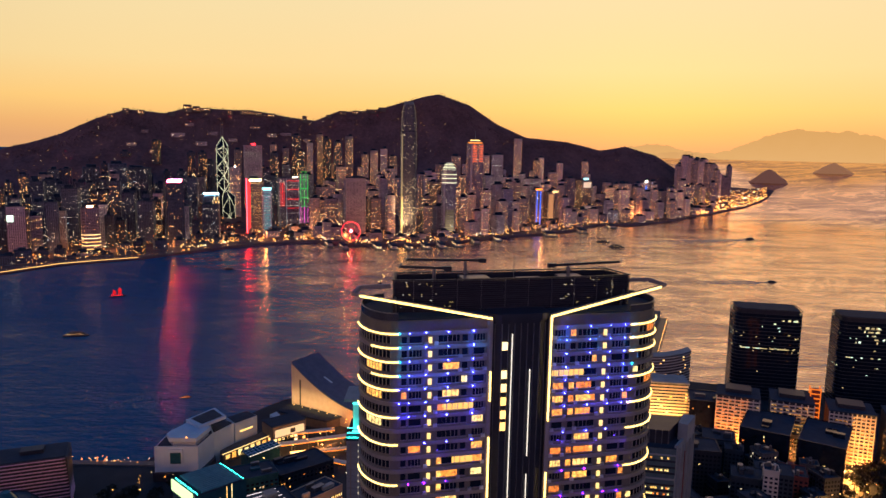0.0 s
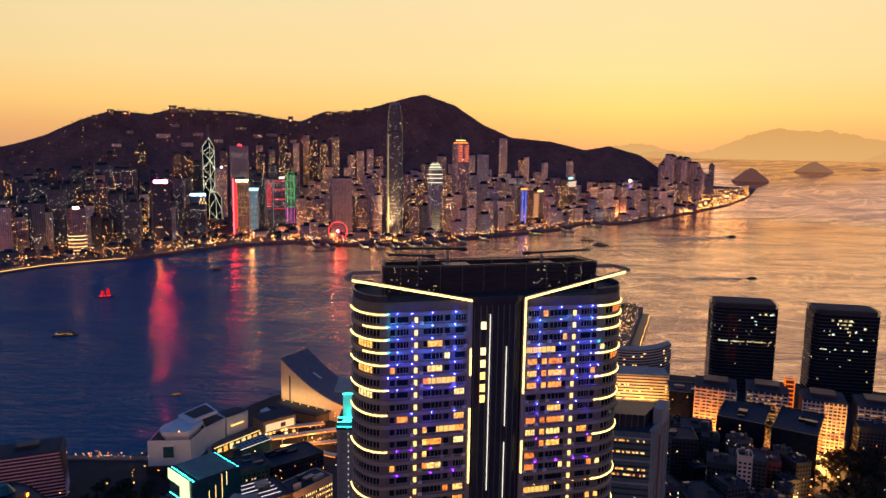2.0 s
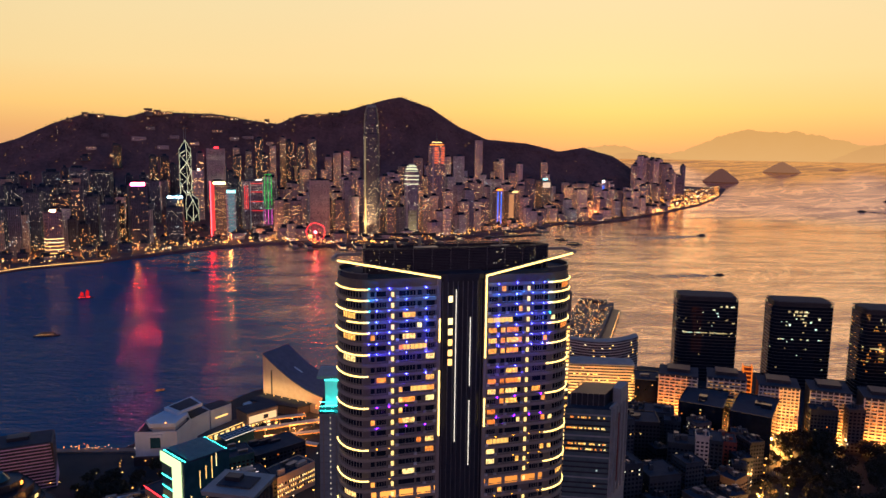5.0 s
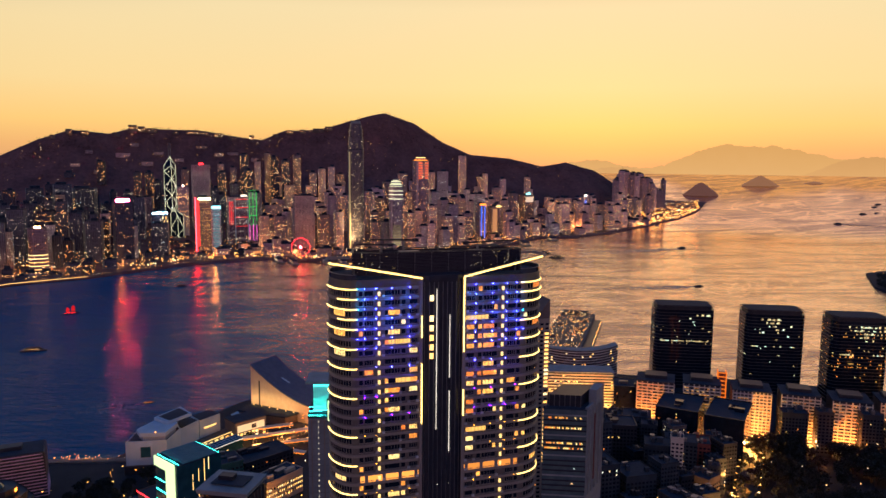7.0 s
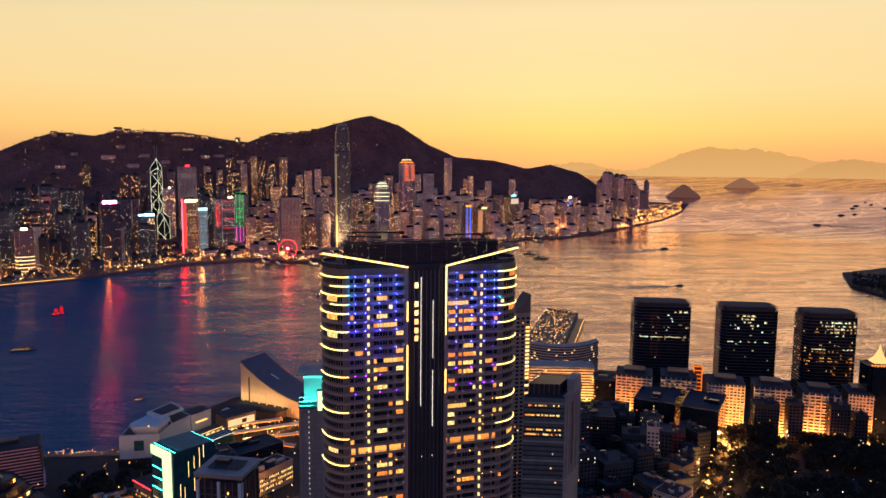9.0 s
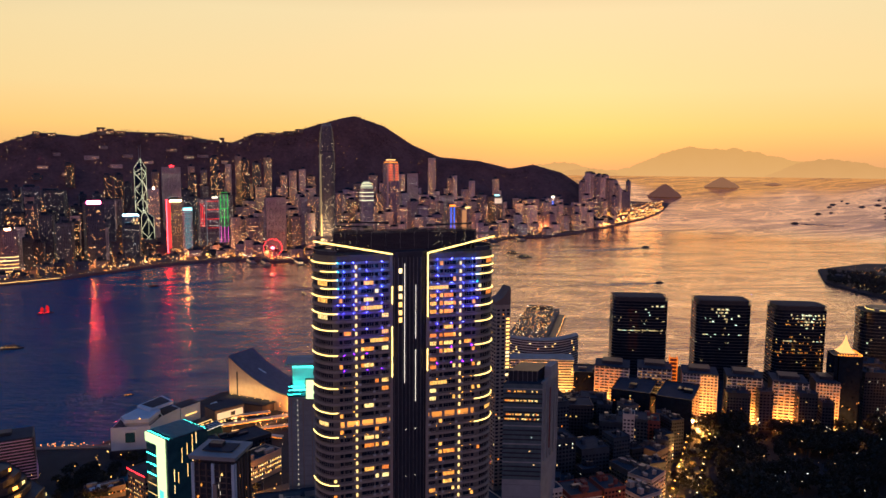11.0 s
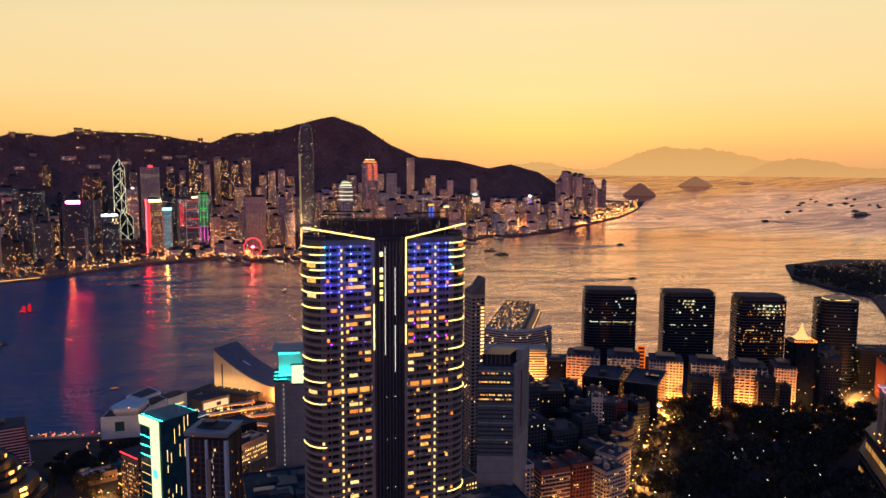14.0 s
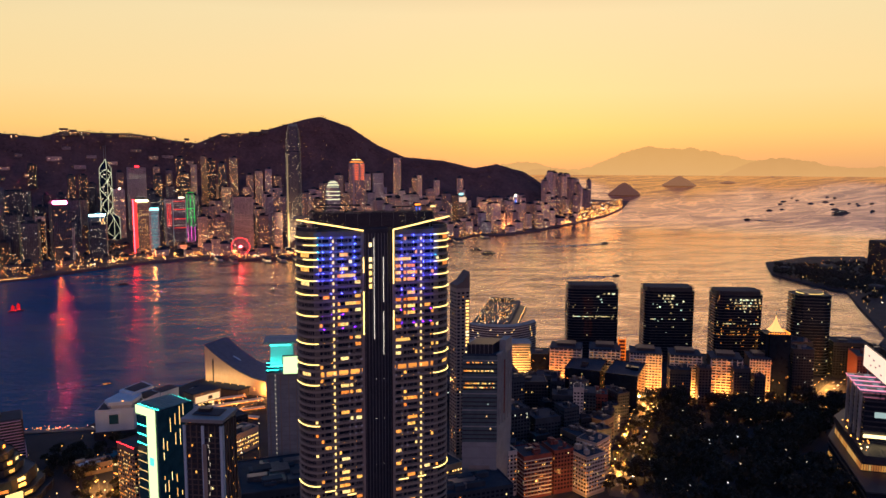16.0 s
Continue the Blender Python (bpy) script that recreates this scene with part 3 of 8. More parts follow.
# near shore: one sheet of ground
SHORE_K = [(-2500, 330), (-900, 345), (-330, 352), (-330, 436), (-262, 440), (-205, 545), (-172, 600), (-110, 640), (40, 690), (190, 760), (262, 752), (298, 690), (335, 678), (432, 662), (505, 640), (590, 600), (665, 556), (800, 600), (896, 685),
           (1038, 919), (1132, 1068), (1120, 1200), (1135, 1347), (1260, 1560), (1480, 1660), (1900, 1600), (3200, 1500), (3200, -2500), (-2500, -2500)]
kow = Shape().prism(SHORE_K[::-1], -6, 4)
tagged(new("pavement", kow.mesh("pavement", M_asphalt)), "dark city ground behind a stone quay", "ground", kind="structure")

rng = random.Random(11)
taken = []           # circles already built on


def free(x, y, r, gap=4):
    return all(math.hypot(x - a, y - b) > r + c + gap for a, b, c in taken)


def far_tower(name, x, y, w, d, top, turn=0.0, plan="rect", mat=None, share=0.25, lights=None, storey=3.4, bay=4.0, label="", base=None, seed=0, crown=True, every=None, ww=0.30):
    """A tower across the water: walls with piers and bands, a roof with plant, and its lit windows."""
    az, r = math.degrees(math.atan2(x - EYE0[0], y - EYE0[1])), math.hypot(x - EYE0[0], y - EYE0[1])
    z0 = (land_height(az, r) if base is None else base) - 3
    (px, py, pz), k = draw_in(x, y, z0)
    h = (top - z0) * k
    w, d = w * k, d * k
    t = thing(name, px, py, pz, turn, label, "building")
    t["height"] = h
    R = random.Random(seed * 7 + int(x) * 3 + int(y))
    poly = rect(w, d) if plan == "rect" else cross_plan(w, d, 0.2) if plan == "cross" else round_rect(w, d, min(w, d) * 0.3)
    wall = Shape().prism(poly, 0, h)
    shell = part("wall", wall, mat or M_wall, t)
    roof = Shape().prism([(a * 0.98, b * 0.98) for a, b in poly], h, h + 1.2)
    if crown:
        roof.box(w * R.uniform(-0.15, 0.15), 0, h + 1.2, w * R.uniform(0.35, 0.6), d * 0.5, R.uniform(4, 9))
        if R.random() < 0.3:
            roof.box(w * 0.1, 0, h + 1.2, 0.8, 0.8, R.uniform(10, 22))
    part("roof", roof, M_roof, t)
    if plan == "rect" and every is None:               # offices: some floors lit, others dark
        floors = [R.choice((0.1, 0.2, 0.4, 0.8, 1.8)) for _ in range(200)]
        every = lambda r, n: floors[r]
    else:
        share *= 0.42
    if lights in (None, M_lit_far, M_lit_far_cool):
        share *= 1.9 if x > -690 else 1.35
    win = window_quads(Shape(), poly, 6 * k, h - 3, storey * k, bay * k, share, R, ww, 0.30, turn=turn, every=every)
    if win.f:
        part("lit_glazing", win, lights or M_lit_far, shell, kind="stuff")
    taken.append((x, y, max(w, d) * 0.5))
    return t, w, d, h


def lamp_box(t, name, mat, *boxes, label=""):
    sh = Shape()
    for b in boxes:
        sh.box(*b)
    return part(name, sh, mat, t, label)


# -- the tall landmarks across the harbour --
M_tall = surface("smoky_glass_wall", (0.10, 0.08, 0.10), (0.18, 0.14, 0.165), 0.4, 0.02, panes=True)
t, w, d, h = far_tower("office_tower", -99, 2050, 47, 46, 322, 8, "round", M_tall, 0.42, lit("tall_tower_window", [(0, (0.16, 0.11, 0.06)), (0.6, (0.42, 0.31, 0.17)), (1, (1.0, 0.8, 0.45))], 2.6), 4.2, 2.6, "very tall tapering office tower with a floodlit corner", crown=False, ww=0.7,
                       every=lambda r, n: (1.5 if r % 3 else 0.5) * (1.5 if r / n < 0.55 else 0.45))
tall_plan = round_rect(w, d, w * 0.3)
for f0, f1, za, zb in ((0.95, 0.93, h, h + 38), (0.88, 0.84, h + 38, h + 64), (0.76, 0.68, h + 64, h + 80)):
    tier = [(a * f0, b * f0) for a, b in tall_plan]
    part("upper_wall", Shape().prism(tier, za, zb, f1 / f0), M_tall, t)
    part("lit_glazing", window_quads(Shape(), tier, za + 2, zb - 3, 4.2, 2.6, 0.10, rng, 0.7, 0.36, turn=8), bpy.data.materials["tall_tower_window"], t, kind="stuff")
h += 80
crownsh = Shape()
for i in range(16):
    a = 2 * math.pi * i / 16
    crownsh.beam((w * 0.34 * math.cos(a), d * 0.34 * math.sin(a), h - 12), (w * 0.27 * math.cos(a), d * 0.27 * math.sin(a), h + 9), 2.2)
part("crown", crownsh, M_concrete, t, "ring of pale fins leaning inwards")
# floodlight on the corner painted as two glowing strips
lamp_box(t, "painted_flood_edge", glow("edge_painted_glow", (0.95, 0.62, 0.24), 1.0), (-w / 2 + 3.2, -d / 2 + 2.6, 4, 4.5, 1.2, 120), label="edge with yellow floodlight painted as glow")
lamp_box(t, "painted_flood_edge", glow("dim_edge_painted_glow", (0.62, 0.45, 0.24), 0.5), (-w / 2 + 2.2, -d / 2 + 3.4, 124, 4, 1.2, 190), label="edge with fainter floodlight painted as glow")
L = new("tower_floodlight", bpy.data.lights.new("tower_floodlight", "SPOT"))
L.data.energy, L.data.color, L.data.spot_size, L.data.spot_blend, L.data.shadow_soft_size = 2600000, (1.0, 0.70, 0.28), radians(60), 0.8, 3.0
L.matrix_basis = look((-128, 1985, 14), (-104, 2040, 95))
t, w, d, h = far_tower("office_tower", 27, 2125, 44, 42, 205, 10, "round", M_wall, 0.30, M_lit_far_cool, 4.0, 3.2, "stepped office tower with a bright white crown", crown=False)
c = Shape()
for i, (f, zz, hh) in enumerate(((0.86, 0, 9), (0.66, 9, 9), (0.42, 18, 7))):
    c.prism([(a * f, b * f) for a, b in round_rect(w, d, w * 0.3)], h + zz, h + zz + hh)
part("crown", c, M_concrete, t)
bands = Shape()
for f, zz in ((0.88, 0.5), (0.88, 7), (0.68, 10), (0.68, 16), (0.44, 19)):
    bands.prism([(a * f, b * f) for a, b in round_rect(w, d, w * 0.3)], h + zz, h + zz + 2)
for zz in (-14, -26, -40):
    bands.prism([(a * 1.02, b * 1.02) for a, b in round_rect(w, d, w * 0.3)], h + zz, h + zz + 2.5)
part("crown_light", bands, M_neon_white, t, "bands of white crown light")
# floodlight on the base painted as glowing bands that fade upwards
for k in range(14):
    lamp_box(t, "painted_flood_base", glow("base_painted_glow_%d" % k, (0.85, 0.66, 0.32), 0.75 * 0.86 ** k), (0, -d / 2 - 0.4, 6 + k * 5.5, w * 0.62, 0.8, 3.2))
# braced glass tower with white-lit edges: a tall shaft seen on its corner, and a lower one beside it
bx, by = -726, 2264
t = thing("office_tower", bx, by, 4, 17, "prism-shaped glass tower outlined by white diagonal lights", "building")
SHAFT = [(-21, 8), (2, -16), (16, 4), (-4, 24)]
WING = [(-5, -12), (17, -28), (35, -12), (18, 14)]
part("wall", Shape().prism(SHAFT, 0, 262), M_glass, t)
part("wall", Shape().prism(WING, 0, 96), M_glass, t)
part("roof", Shape().face([(-21, 8, 262), (2, -16, 262), (-1, 4, 292)]).face([(2, -16, 262), (16, 4, 262), (-1, 4, 292)]).face([(16, 4, 262), (-4, 24, 262), (-1, 4, 292)]).face([(-4, 24, 262), (-21, 8, 262), (-1, 4, 292)]), M_glass, t)
part("roof", Shape().face([(-5, -12, 96), (17, -28, 96), (2, -10, 122)]).face([(17, -28, 96), (35, -12, 96), (2, -10, 122)]), M_glass, t)
part("lit_glazing", window_quads(Shape(), SHAFT, 100, 258, 4, 4, 0.05, random.Random(4), turn=17), M_lit_far_cool, t, kind="stuff")


def edge_light(name, a, b, width=0.75):
    part(name, Shape().beam(a, b, width), M_neon_white, t)


def on_face(poly, k, f, z):
    """A point just before side k of a plan."""
    (ax, ay), (bx2, by2) = poly[k], poly[k + 1]
    return (ax + (bx2 - ax) * f, ay + (by2 - ay) * f - 0.9, z)


for k, f, z0, z1 in ((0, 0, 6, 262), (0, 1, 110, 292), (1, 1, 96, 262)):
    edge_light("edge_light", on_face(SHAFT, k, f, z0), on_face(SHAFT, k, f, z1 if z1 < 290 else 262))
for k, f, z1 in ((0, 0, 122), (0, 1, 96), (1, 1, 96)):
    edge_light("edge_light", on_face(WING, k, f, 6), on_face(WING, k, f, z1 if z1 < 100 else 96))
for a in (0, 1):
    for z in (110, 164, 218):
        lo, hi = on_face(SHAFT, a, 1 - a, z), on_face(SHAFT, a, 1 - a, z + 54 if z < 218 else 262)
        mid = on_face(SHAFT, a, a, z + 27)
        edge_light("brace_light", lo, mid), edge_light("brace_light", mid, hi)
edge_light("brace_light", (-5, -29, 8), (35, -29, 52)), edge_light("brace_light", (35, -29, 8), (-5, -29, 52))
for a in (0, 1):
    edge_light("brace_light", on_face(WING, a, 1 - a, 96), on_face(WING, a, a, 54))
for p3 in ((-21, 7, 262), (2, -17, 262), (16, 3, 262)):
    edge_light("brace_light", p3, (-1, 3, 293))
for p3 in ((-5, -13, 96), (35, -13, 96), (17, -29, 96)):
    edge_light("brace_light", p3, (2, -12, 123))
for xx in (-5, 1):
    part("mast", Shape().tube(xx, 4, 285, 340, 0.9, 0.4, 6), M_metal, t)
taken.append((bx, by, 40))

t, w, d, h = far_tower("office_tower", 123, 2459, 54, 54, 290, 20, "round", M_wall, 0.22, M_lit_far, 4.0, 3.6, "tall tower with an orange-red lit top and a spire", crown=False)
c = Shape().prism([(a * 0.8, b * 0.8) for a, b in round_rect(w, d, w * 0.3)], h, h + 12, 0.7)
part("crown", c, M_wall_warm, t)
part("spire", Shape().tube(0, 0, h + 12, h + 46, 1.6, 0.5, 6), M_metal, t)
M_dim_red = glow("orange_red_band", (1.0, 0.16, 0.06), 1.6)
for zz in range(7):
    part("light_band", Shape().box(-w * 0.22, -d / 2 - 0.3, h - 10 - zz * 9, w * 0.3, 0.8, 3.5), M_dim_red, t, "orange-red light band")
    part("light_band", Shape().box(w * 0.24, -d / 2 - 0.3, h - 10 - zz * 9, w * 0.24, 0.8, 3.5), M_dim_red, t, "orange-red light band")
part("crown_ring", Shape().prism([(a * 0.84, b * 0.84) for a, b in round_rect(w, d, w * 0.3)], h + 1, h + 4), M_neon_orange, t)
part("crown_ring", Shape().prism([(a * 0.6, b * 0.6) for a, b in round_rect(w, d, w * 0.3)], h + 11, h + 13), M_neon_yellow, t)

t, w, d, h = far_tower("office_tower", -724, 1800, 46, 40, 170, 30, "rect", M_wall_blue, 0.06, M_lit_far, label="dark office block with a glowing pink roof sign", crown=False)
part("roof_sign", Shape().box(0, -d * 0.2, h + 1, w * 0.72, 5, 7), glow("strong_pink_neon", (1.0, 0.032, 0.095), 480), t, "glowing pink sign")
t, w, d, h = far_tower("office_tower", -702, 2050, 48, 40, 124, 20, "rect", M_wall_blue, 0.12, M_lit_far_cool, label="office block with a cyan-white lit roof band")
part("roof_sign", Shape().box(0, -d / 2, h - 2, w * 0.9, 4, 3.5), glow("bright_cyan_band", (0.40, 0.85, 1.0), 55), t, "cyan-white band of light")
sh = Shape()
for i in range(5):
    for j in range(9):
        if (i + j) % 2:
            sh.box(w * 0.08 + i * 4.4, -d / 2 - 0.4, 12 + j * 11, 2.6, 0.8, 8)
part("patterned_light", sh, M_lit_gold, t)
t, w, d, h = far_tower("office_tower", -877, 1640, 42, 40, 112, 30, "round", M_wall, 0.15, M_lit_far, label="stout office block with floodlit lower storeys", crown=False)
part("roof_lamp", Shape().box(0, -d * 0.2, h + 1, w * 0.3, 6, 4), glow("peach_roof_lamp", (1.0, 0.30, 0.12), 90), t, "glowing peach roof lamp")
# floodlight on the lower storeys painted as glowing rings
sh = Shape()
for j in range(5):
    sh.prism([(a * 1.02, b * 1.02) for a, b in round_rect(w, d, w * 0.3)], 8 + j * 9, 9.6 + j * 9)
part("floodlit_band", sh, M_lit_gold, t, "storeys with yellow floodlight painted as bands")
t, w, d, h = far_tower("office_tower", -667, 2420, 60, 46, 270, 20, "rect", M_wall_warm, 0.85, lit("pinprick_grid", [(0, (0.8, 0.6, 0.4)), (1, (1, 0.85, 0.65))], 0.8), 6.0, 5.4, "square office tower covered in a grid of small lights", crown=False)
part("roof_sign", Shape().box(0, -d / 2, h + 1, 14, 4, 5), M_neon_red, t)
t, w, d, h = far_tower("office_tower", -571, 2060, 50, 40, 168, 20, "rect", M_wall_warm, 0.75, M_lit_gold, 4.0, 5.0, "gold-lit office tower with a red neon edge")
part("neon_edge", Shape().box(-w / 2 - 1, -d / 2 - 1, 4, 2.4, 3, h), glow("strong_red_neon", (1.0, 0.02, 0.03), 20), t, "red neon edge")
# the neon's red wash on the wall painted as a glowing panel
part("wash_face", Shape().box(-w / 2 + 5, -d / 2 - 0.8, 20, 9, 0.6, h - 24), glow("red_painted_wash", (1.0, 0.03, 0.03), 2.2), t, "storeys with a red light wash painted as glow")
part("roof_sign", Shape().box(0, -d / 2, h - 4, w * 0.7, 4, 6), glow("bright_gold_sign", (1.0, 0.72, 0.28), 16), t)
t, w, d, h = far_tower("office_tower", -530, 2040, 26, 26, 140, 20, "rect", M_wall, 0.2, M_lit_far_cool, label="narrow tower striped with cyan light")
M_dimcyan = glow("dim_cyan_neon", (0.03, 0.50, 0.55), 1.0)
for j in range(26):
    part("cyan_band", Shape().box(0, -d / 2 - 0.4, 10 + j * 4.8, w * (0.8 if j % 3 else 0.5), 0.8, 1.0), M_dimcyan, t)
part("roof_sign", Shape().box(0, -d / 2, h - 2, w, 3, 8), M_neon_cyan, t)
t, w, d, h = far_tower("office_tower", -505, 2250, 66, 50, 166, 20, "rect", M_wall, 0.25, M_lit_far_cool, 4.2, 4.2, "suspended office tower with red lit trusses", crown=False)
M_truss_red = glow("truss_red_neon", (1.0, 0.03, 0.03), 1.8)
for zz, hh in ((62, 1.0), (92, 1.4), (124, 1.4), (152, 1.2)):
    part("truss_light", Shape().box(w * 0.13, -d / 2 - 1, zz, w * 0.62, 1.2, hh), M_truss_red, t, "red lit truss")
for xx in (-0.18, 0.44):
    part("column", Shape().box(w * xx, -d / 2 - 0.8, 0, 2.6, 1.4, 158), M_white, t)
for xx in (-0.46, -0.38, -0.30):
    part("neon_edge", Shape().box(w * xx, -d / 2 - 1, 68, 0.9, 1.2, 78), M_truss_red, t, "red neon stripe")
part("roof_sign", Shape().box(w * 0.25, -d / 2, h + 1, 18, 3, 4), M_signwhite, t)
t, w, d, h = far_tower("office_tower", -464, 2290, 24, 26, 178, 20, "rect", M_wall, 0.15, M_lit_far_cool, label="slim stepped tower edged in green and pink neon")
for xx in (-w / 2, 0, w / 2):
    part("neon_edge", Shape().beam((xx, -d / 2 - 1, 60 + abs(xx)), (xx, -d / 2 - 1, h), 1.0), M_neon_green, t)
    part("neon_edge", Shape().beam((xx, -d / 2 - 1, 6), (xx, -d / 2 - 1, 60), 0.7), glow("magenta_neon", (1.0, 0.12, 0.7), 2.5), t)
for zz in (60, 90, 120, 150, 176):
    part("neon_bar", Shape().beam((-w / 2, -d / 2 - 1, zz), (w / 2, -d / 2 - 1, zz), 1.0), M_neon_green, t)
t, w, d, h = far_tower("office_tower", -264, 2080, 60, 50, 178, 10, "rect", M_wall_warm, 0.35, lit("dim_dots", [(0, (0.2, 0.14, 0.1)), (1, (0.9, 0.68, 0.45))], 1.6), 3.6, 3.2, "broad pale office block with rows of round windows")
t, w, d, h = far_tower("office_tower", 350, 2450, 26, 28, 130, 25, "rect", M_wall, 0.05, M_lit_far, label="dark tower with blue vertical light stripes")
part("neon_edge", Shape().box(-w * 0.25, -d / 2 - 0.6, 4, 2.4, 1.2, h - 8), M_neon_blue, t, "blue light stripe")
part("neon_edge", Shape().box(w * 0.3, -d / 2 - 0.6, 4, 2.4, 1.2, h - 8), M_neon_blue, t, "blue light stripe")
part("roof_sign", Shape().box(0, -d / 2, h - 2, w, 3, 6), M_neon_orange, t)
t, w, d, h = far_tower("office_tower", 405, 2500, 34, 30, 120, 25, "rect", M_wall_warm, 0.3, M_lit_gold, label="office block washed with orange light")
# orange light on the front painted as a glowing panel
part("wash_face", Shape().box(-w * 0.1, -d / 2 - 0.8, 6, w * 0.6, 0.6, h - 14), glow("orange_painted_wash", (0.75, 0.33, 0.14), 0.75), t)
part("roof_sign", Shape().box(w * 0.4, -d / 2, h - 2, w * 0.7, 3, 5), M_neon_yellow, t)
t, w, d, h = far_tower("office_tower", 590, 2800, 50, 40, 152, 30, "rect", M_wall_warm, 0.15, M_lit_far, label="office block with a white-lit top and blue roof sign")
# the white-lit top put in as a glowing panel
part("wash_face", Shape().box(0, -d / 2 - 0.8, h - 30, w * 0.8, 0.6, 22), glow("white_wash", (0.9, 0.62, 0.45), 1.0), t)
part("roof_sign", Shape().box(-w * 0.15, -d / 2, h + 2, w * 0.45, 3, 7), M_neon_cyan, t)
t, w, d, h = far_tower("office_tower", 871, 2920, 22, 24, 140, 30, "rect", M_wall, 0.3, M_lit_far, label="slim tower with a red beacon and a lit column")
part("roof_sign", Shape().box(0, -d / 2, h, w * 0.6, 4, 9), M_signwhite, t)
part("neon_edge", Shape().box(0, -d / 2 - 0.6, 40, 6, 1, 80), M_neon_blue, t)
part("neon_edge", Shape().box(0, -d / 2 - 0.6, 8, 6, 1, 30), M_neon_orange, t)

t, w, d, h = far_tower("office_tower", -1015, 1560, 40, 36, 120, 30, "rect", M_wall, 0.1, M_lit_far_cool, label="office block with a big white screen")
part("screen", Shape().box(-w * 0.3, -d / 2 - 0.6, 84, w * 0.3, 0.8, 14), glow("white_far_screen", (0.7, 1.0, 0.8), 4), t, "big glowing white screen")
t, w, d, h = far_tower("office_tower", -698, 2300, 34, 30, 196, 20, "rect", M_wall, 0.4, M_lit_far, label="dark tower with a dazzling white roof lamp", crown=False)
part("roof_lamp", Shape().blob(0, -d / 2 - 2, h + 3, 2.6), glow("dazzling_lamp", (1.0, 0.82, 0.60), 60), t, "dazzling white lamp")
# observation wheel on the far waterfront
wx, wy, wz, wr = -247, 1830, 42, 26
t = thing("ferris_wheel", wx, wy, 4, 0, "big observation wheel glowing red on the waterfront", "wheel")
rim = Shape()
for i in range(36):
    a0, a1 = 2 * math.pi * i / 36, 2 * math.pi * (i + 1) / 36
    rim.beam((wr * math.cos(a0), 0, wz - 4 + wr * math.sin(a0)), (wr * math.cos(a1), 0, wz - 4 + wr * math.sin(a1)), 0.8)
part("rim", rim, M_neon_red, t)
M_spoke = glow("dim_red_spoke", (0.9, 0.04, 0.08), 1.0)
for i in range(18):
    a = 2 * math.pi * i / 18
    part("spoke", Shape().beam((0, 0, wz - 4), (wr * math.cos(a), 0, wz - 4 + wr * math.sin(a)), 0.5), M_spoke, t)
for s in (-1, 1):
    part("leg", Shape().beam((0, s * 2, wz - 4), (s * 14, s * 8, 0), 1.4), M_metal, t)
    part("leg", Shape().beam((0, s * 2, wz - 4), (-s * 14, s * 8, 0), 1.4), M_metal, t)
part("hub", Shape().blob(0, -2, wz - 4, 4.5), glow("hub_lamp", (1.0, 0.05, 0.08), 70), t, "bright white-red hub lamp")
taken.append((wx, wy, 40))

# -- other towers that stand out --
STAND = [(-1168, 2100, 34, 188, "cross"), (-1185, 2300, 52, 186, "rect"), (-1095, 2300, 54, 200, "rect"), (-976, 2200, 56, 192, "rect"), (-912, 2500, 28, 240, "cross"), (-872, 2500, 28, 240, "cross"),
         (-1064, 1750, 32, 168, "rect"), (-949, 1600, 27, 128, "rect"), (-977, 1750, 40, 152, "rect"), (-1116, 2700, 30, 279, "cross"), (-1237, 2700, 36, 233, "cross"), (-577, 2750, 32, 312, "cross"),
         (-455, 2750, 31, 302, "cross"), (-412, 2760, 32, 288, "cross"), (-368, 2770, 30, 311, "cross"), (-800, 1800, 40, 118, "rect"), (-852, 1815, 34, 138, "rect"), (-640, 1850, 44, 108, "rect"), (325, 2900, 32, 316, "cross"),
         (-650, 2680, 30, 240, "cross"), (-540, 2640, 30, 250, "cross"), (60, 2700, 36, 240, "cross"), (220, 2650, 40, 250, "rect")]
TAGS = {"cross": "dark apartment tower dotted with warm lit windows", "rect": "dark office block with scattered lit windows"}
for i, (x, y, w, top, plan) in enumerate(STAND):
    far_tower("apartment_tower" if plan == "cross" else "office_tower", x, y, w, w * 0.8, top, rng.uniform(5, 30), plan, M_wall_hazed if x > 0 else (M_wall_warm if i % 3 == 0 else M_wall) if x > -400 else M_wall_blue, 0.36 if plan == "cross" else 0.16,
              M_lit_far if plan == "cross" else M_lit_far_cool, label=TAGS[plan], seed=i)

# -- the rest of the far city, row behind row from the shore up the slopes --
# low buildings stand before the landmarks: place, half angle, height
LOW_BEFORE = [(-726, 2264, 1.3, 22), (-99, 2050, 1.5, 16), (27, 2125, 1.0, 18), (-571, 2060, 1.2, 16), (-505, 2250, 1.3, 26), (-464, 2290, 0.7, 26), (-667, 2420, 0.8, 60), (123, 2459, 0.9, 120),
              (350, 2450, 0.8, 16), (405, 2500, 0.9, 16), (-264, 2080, 1.1, 16), (-877, 1640, 1.2, 12), (590, 2800, 0.8, 60), (-702, 2050, 1.0, 20)]


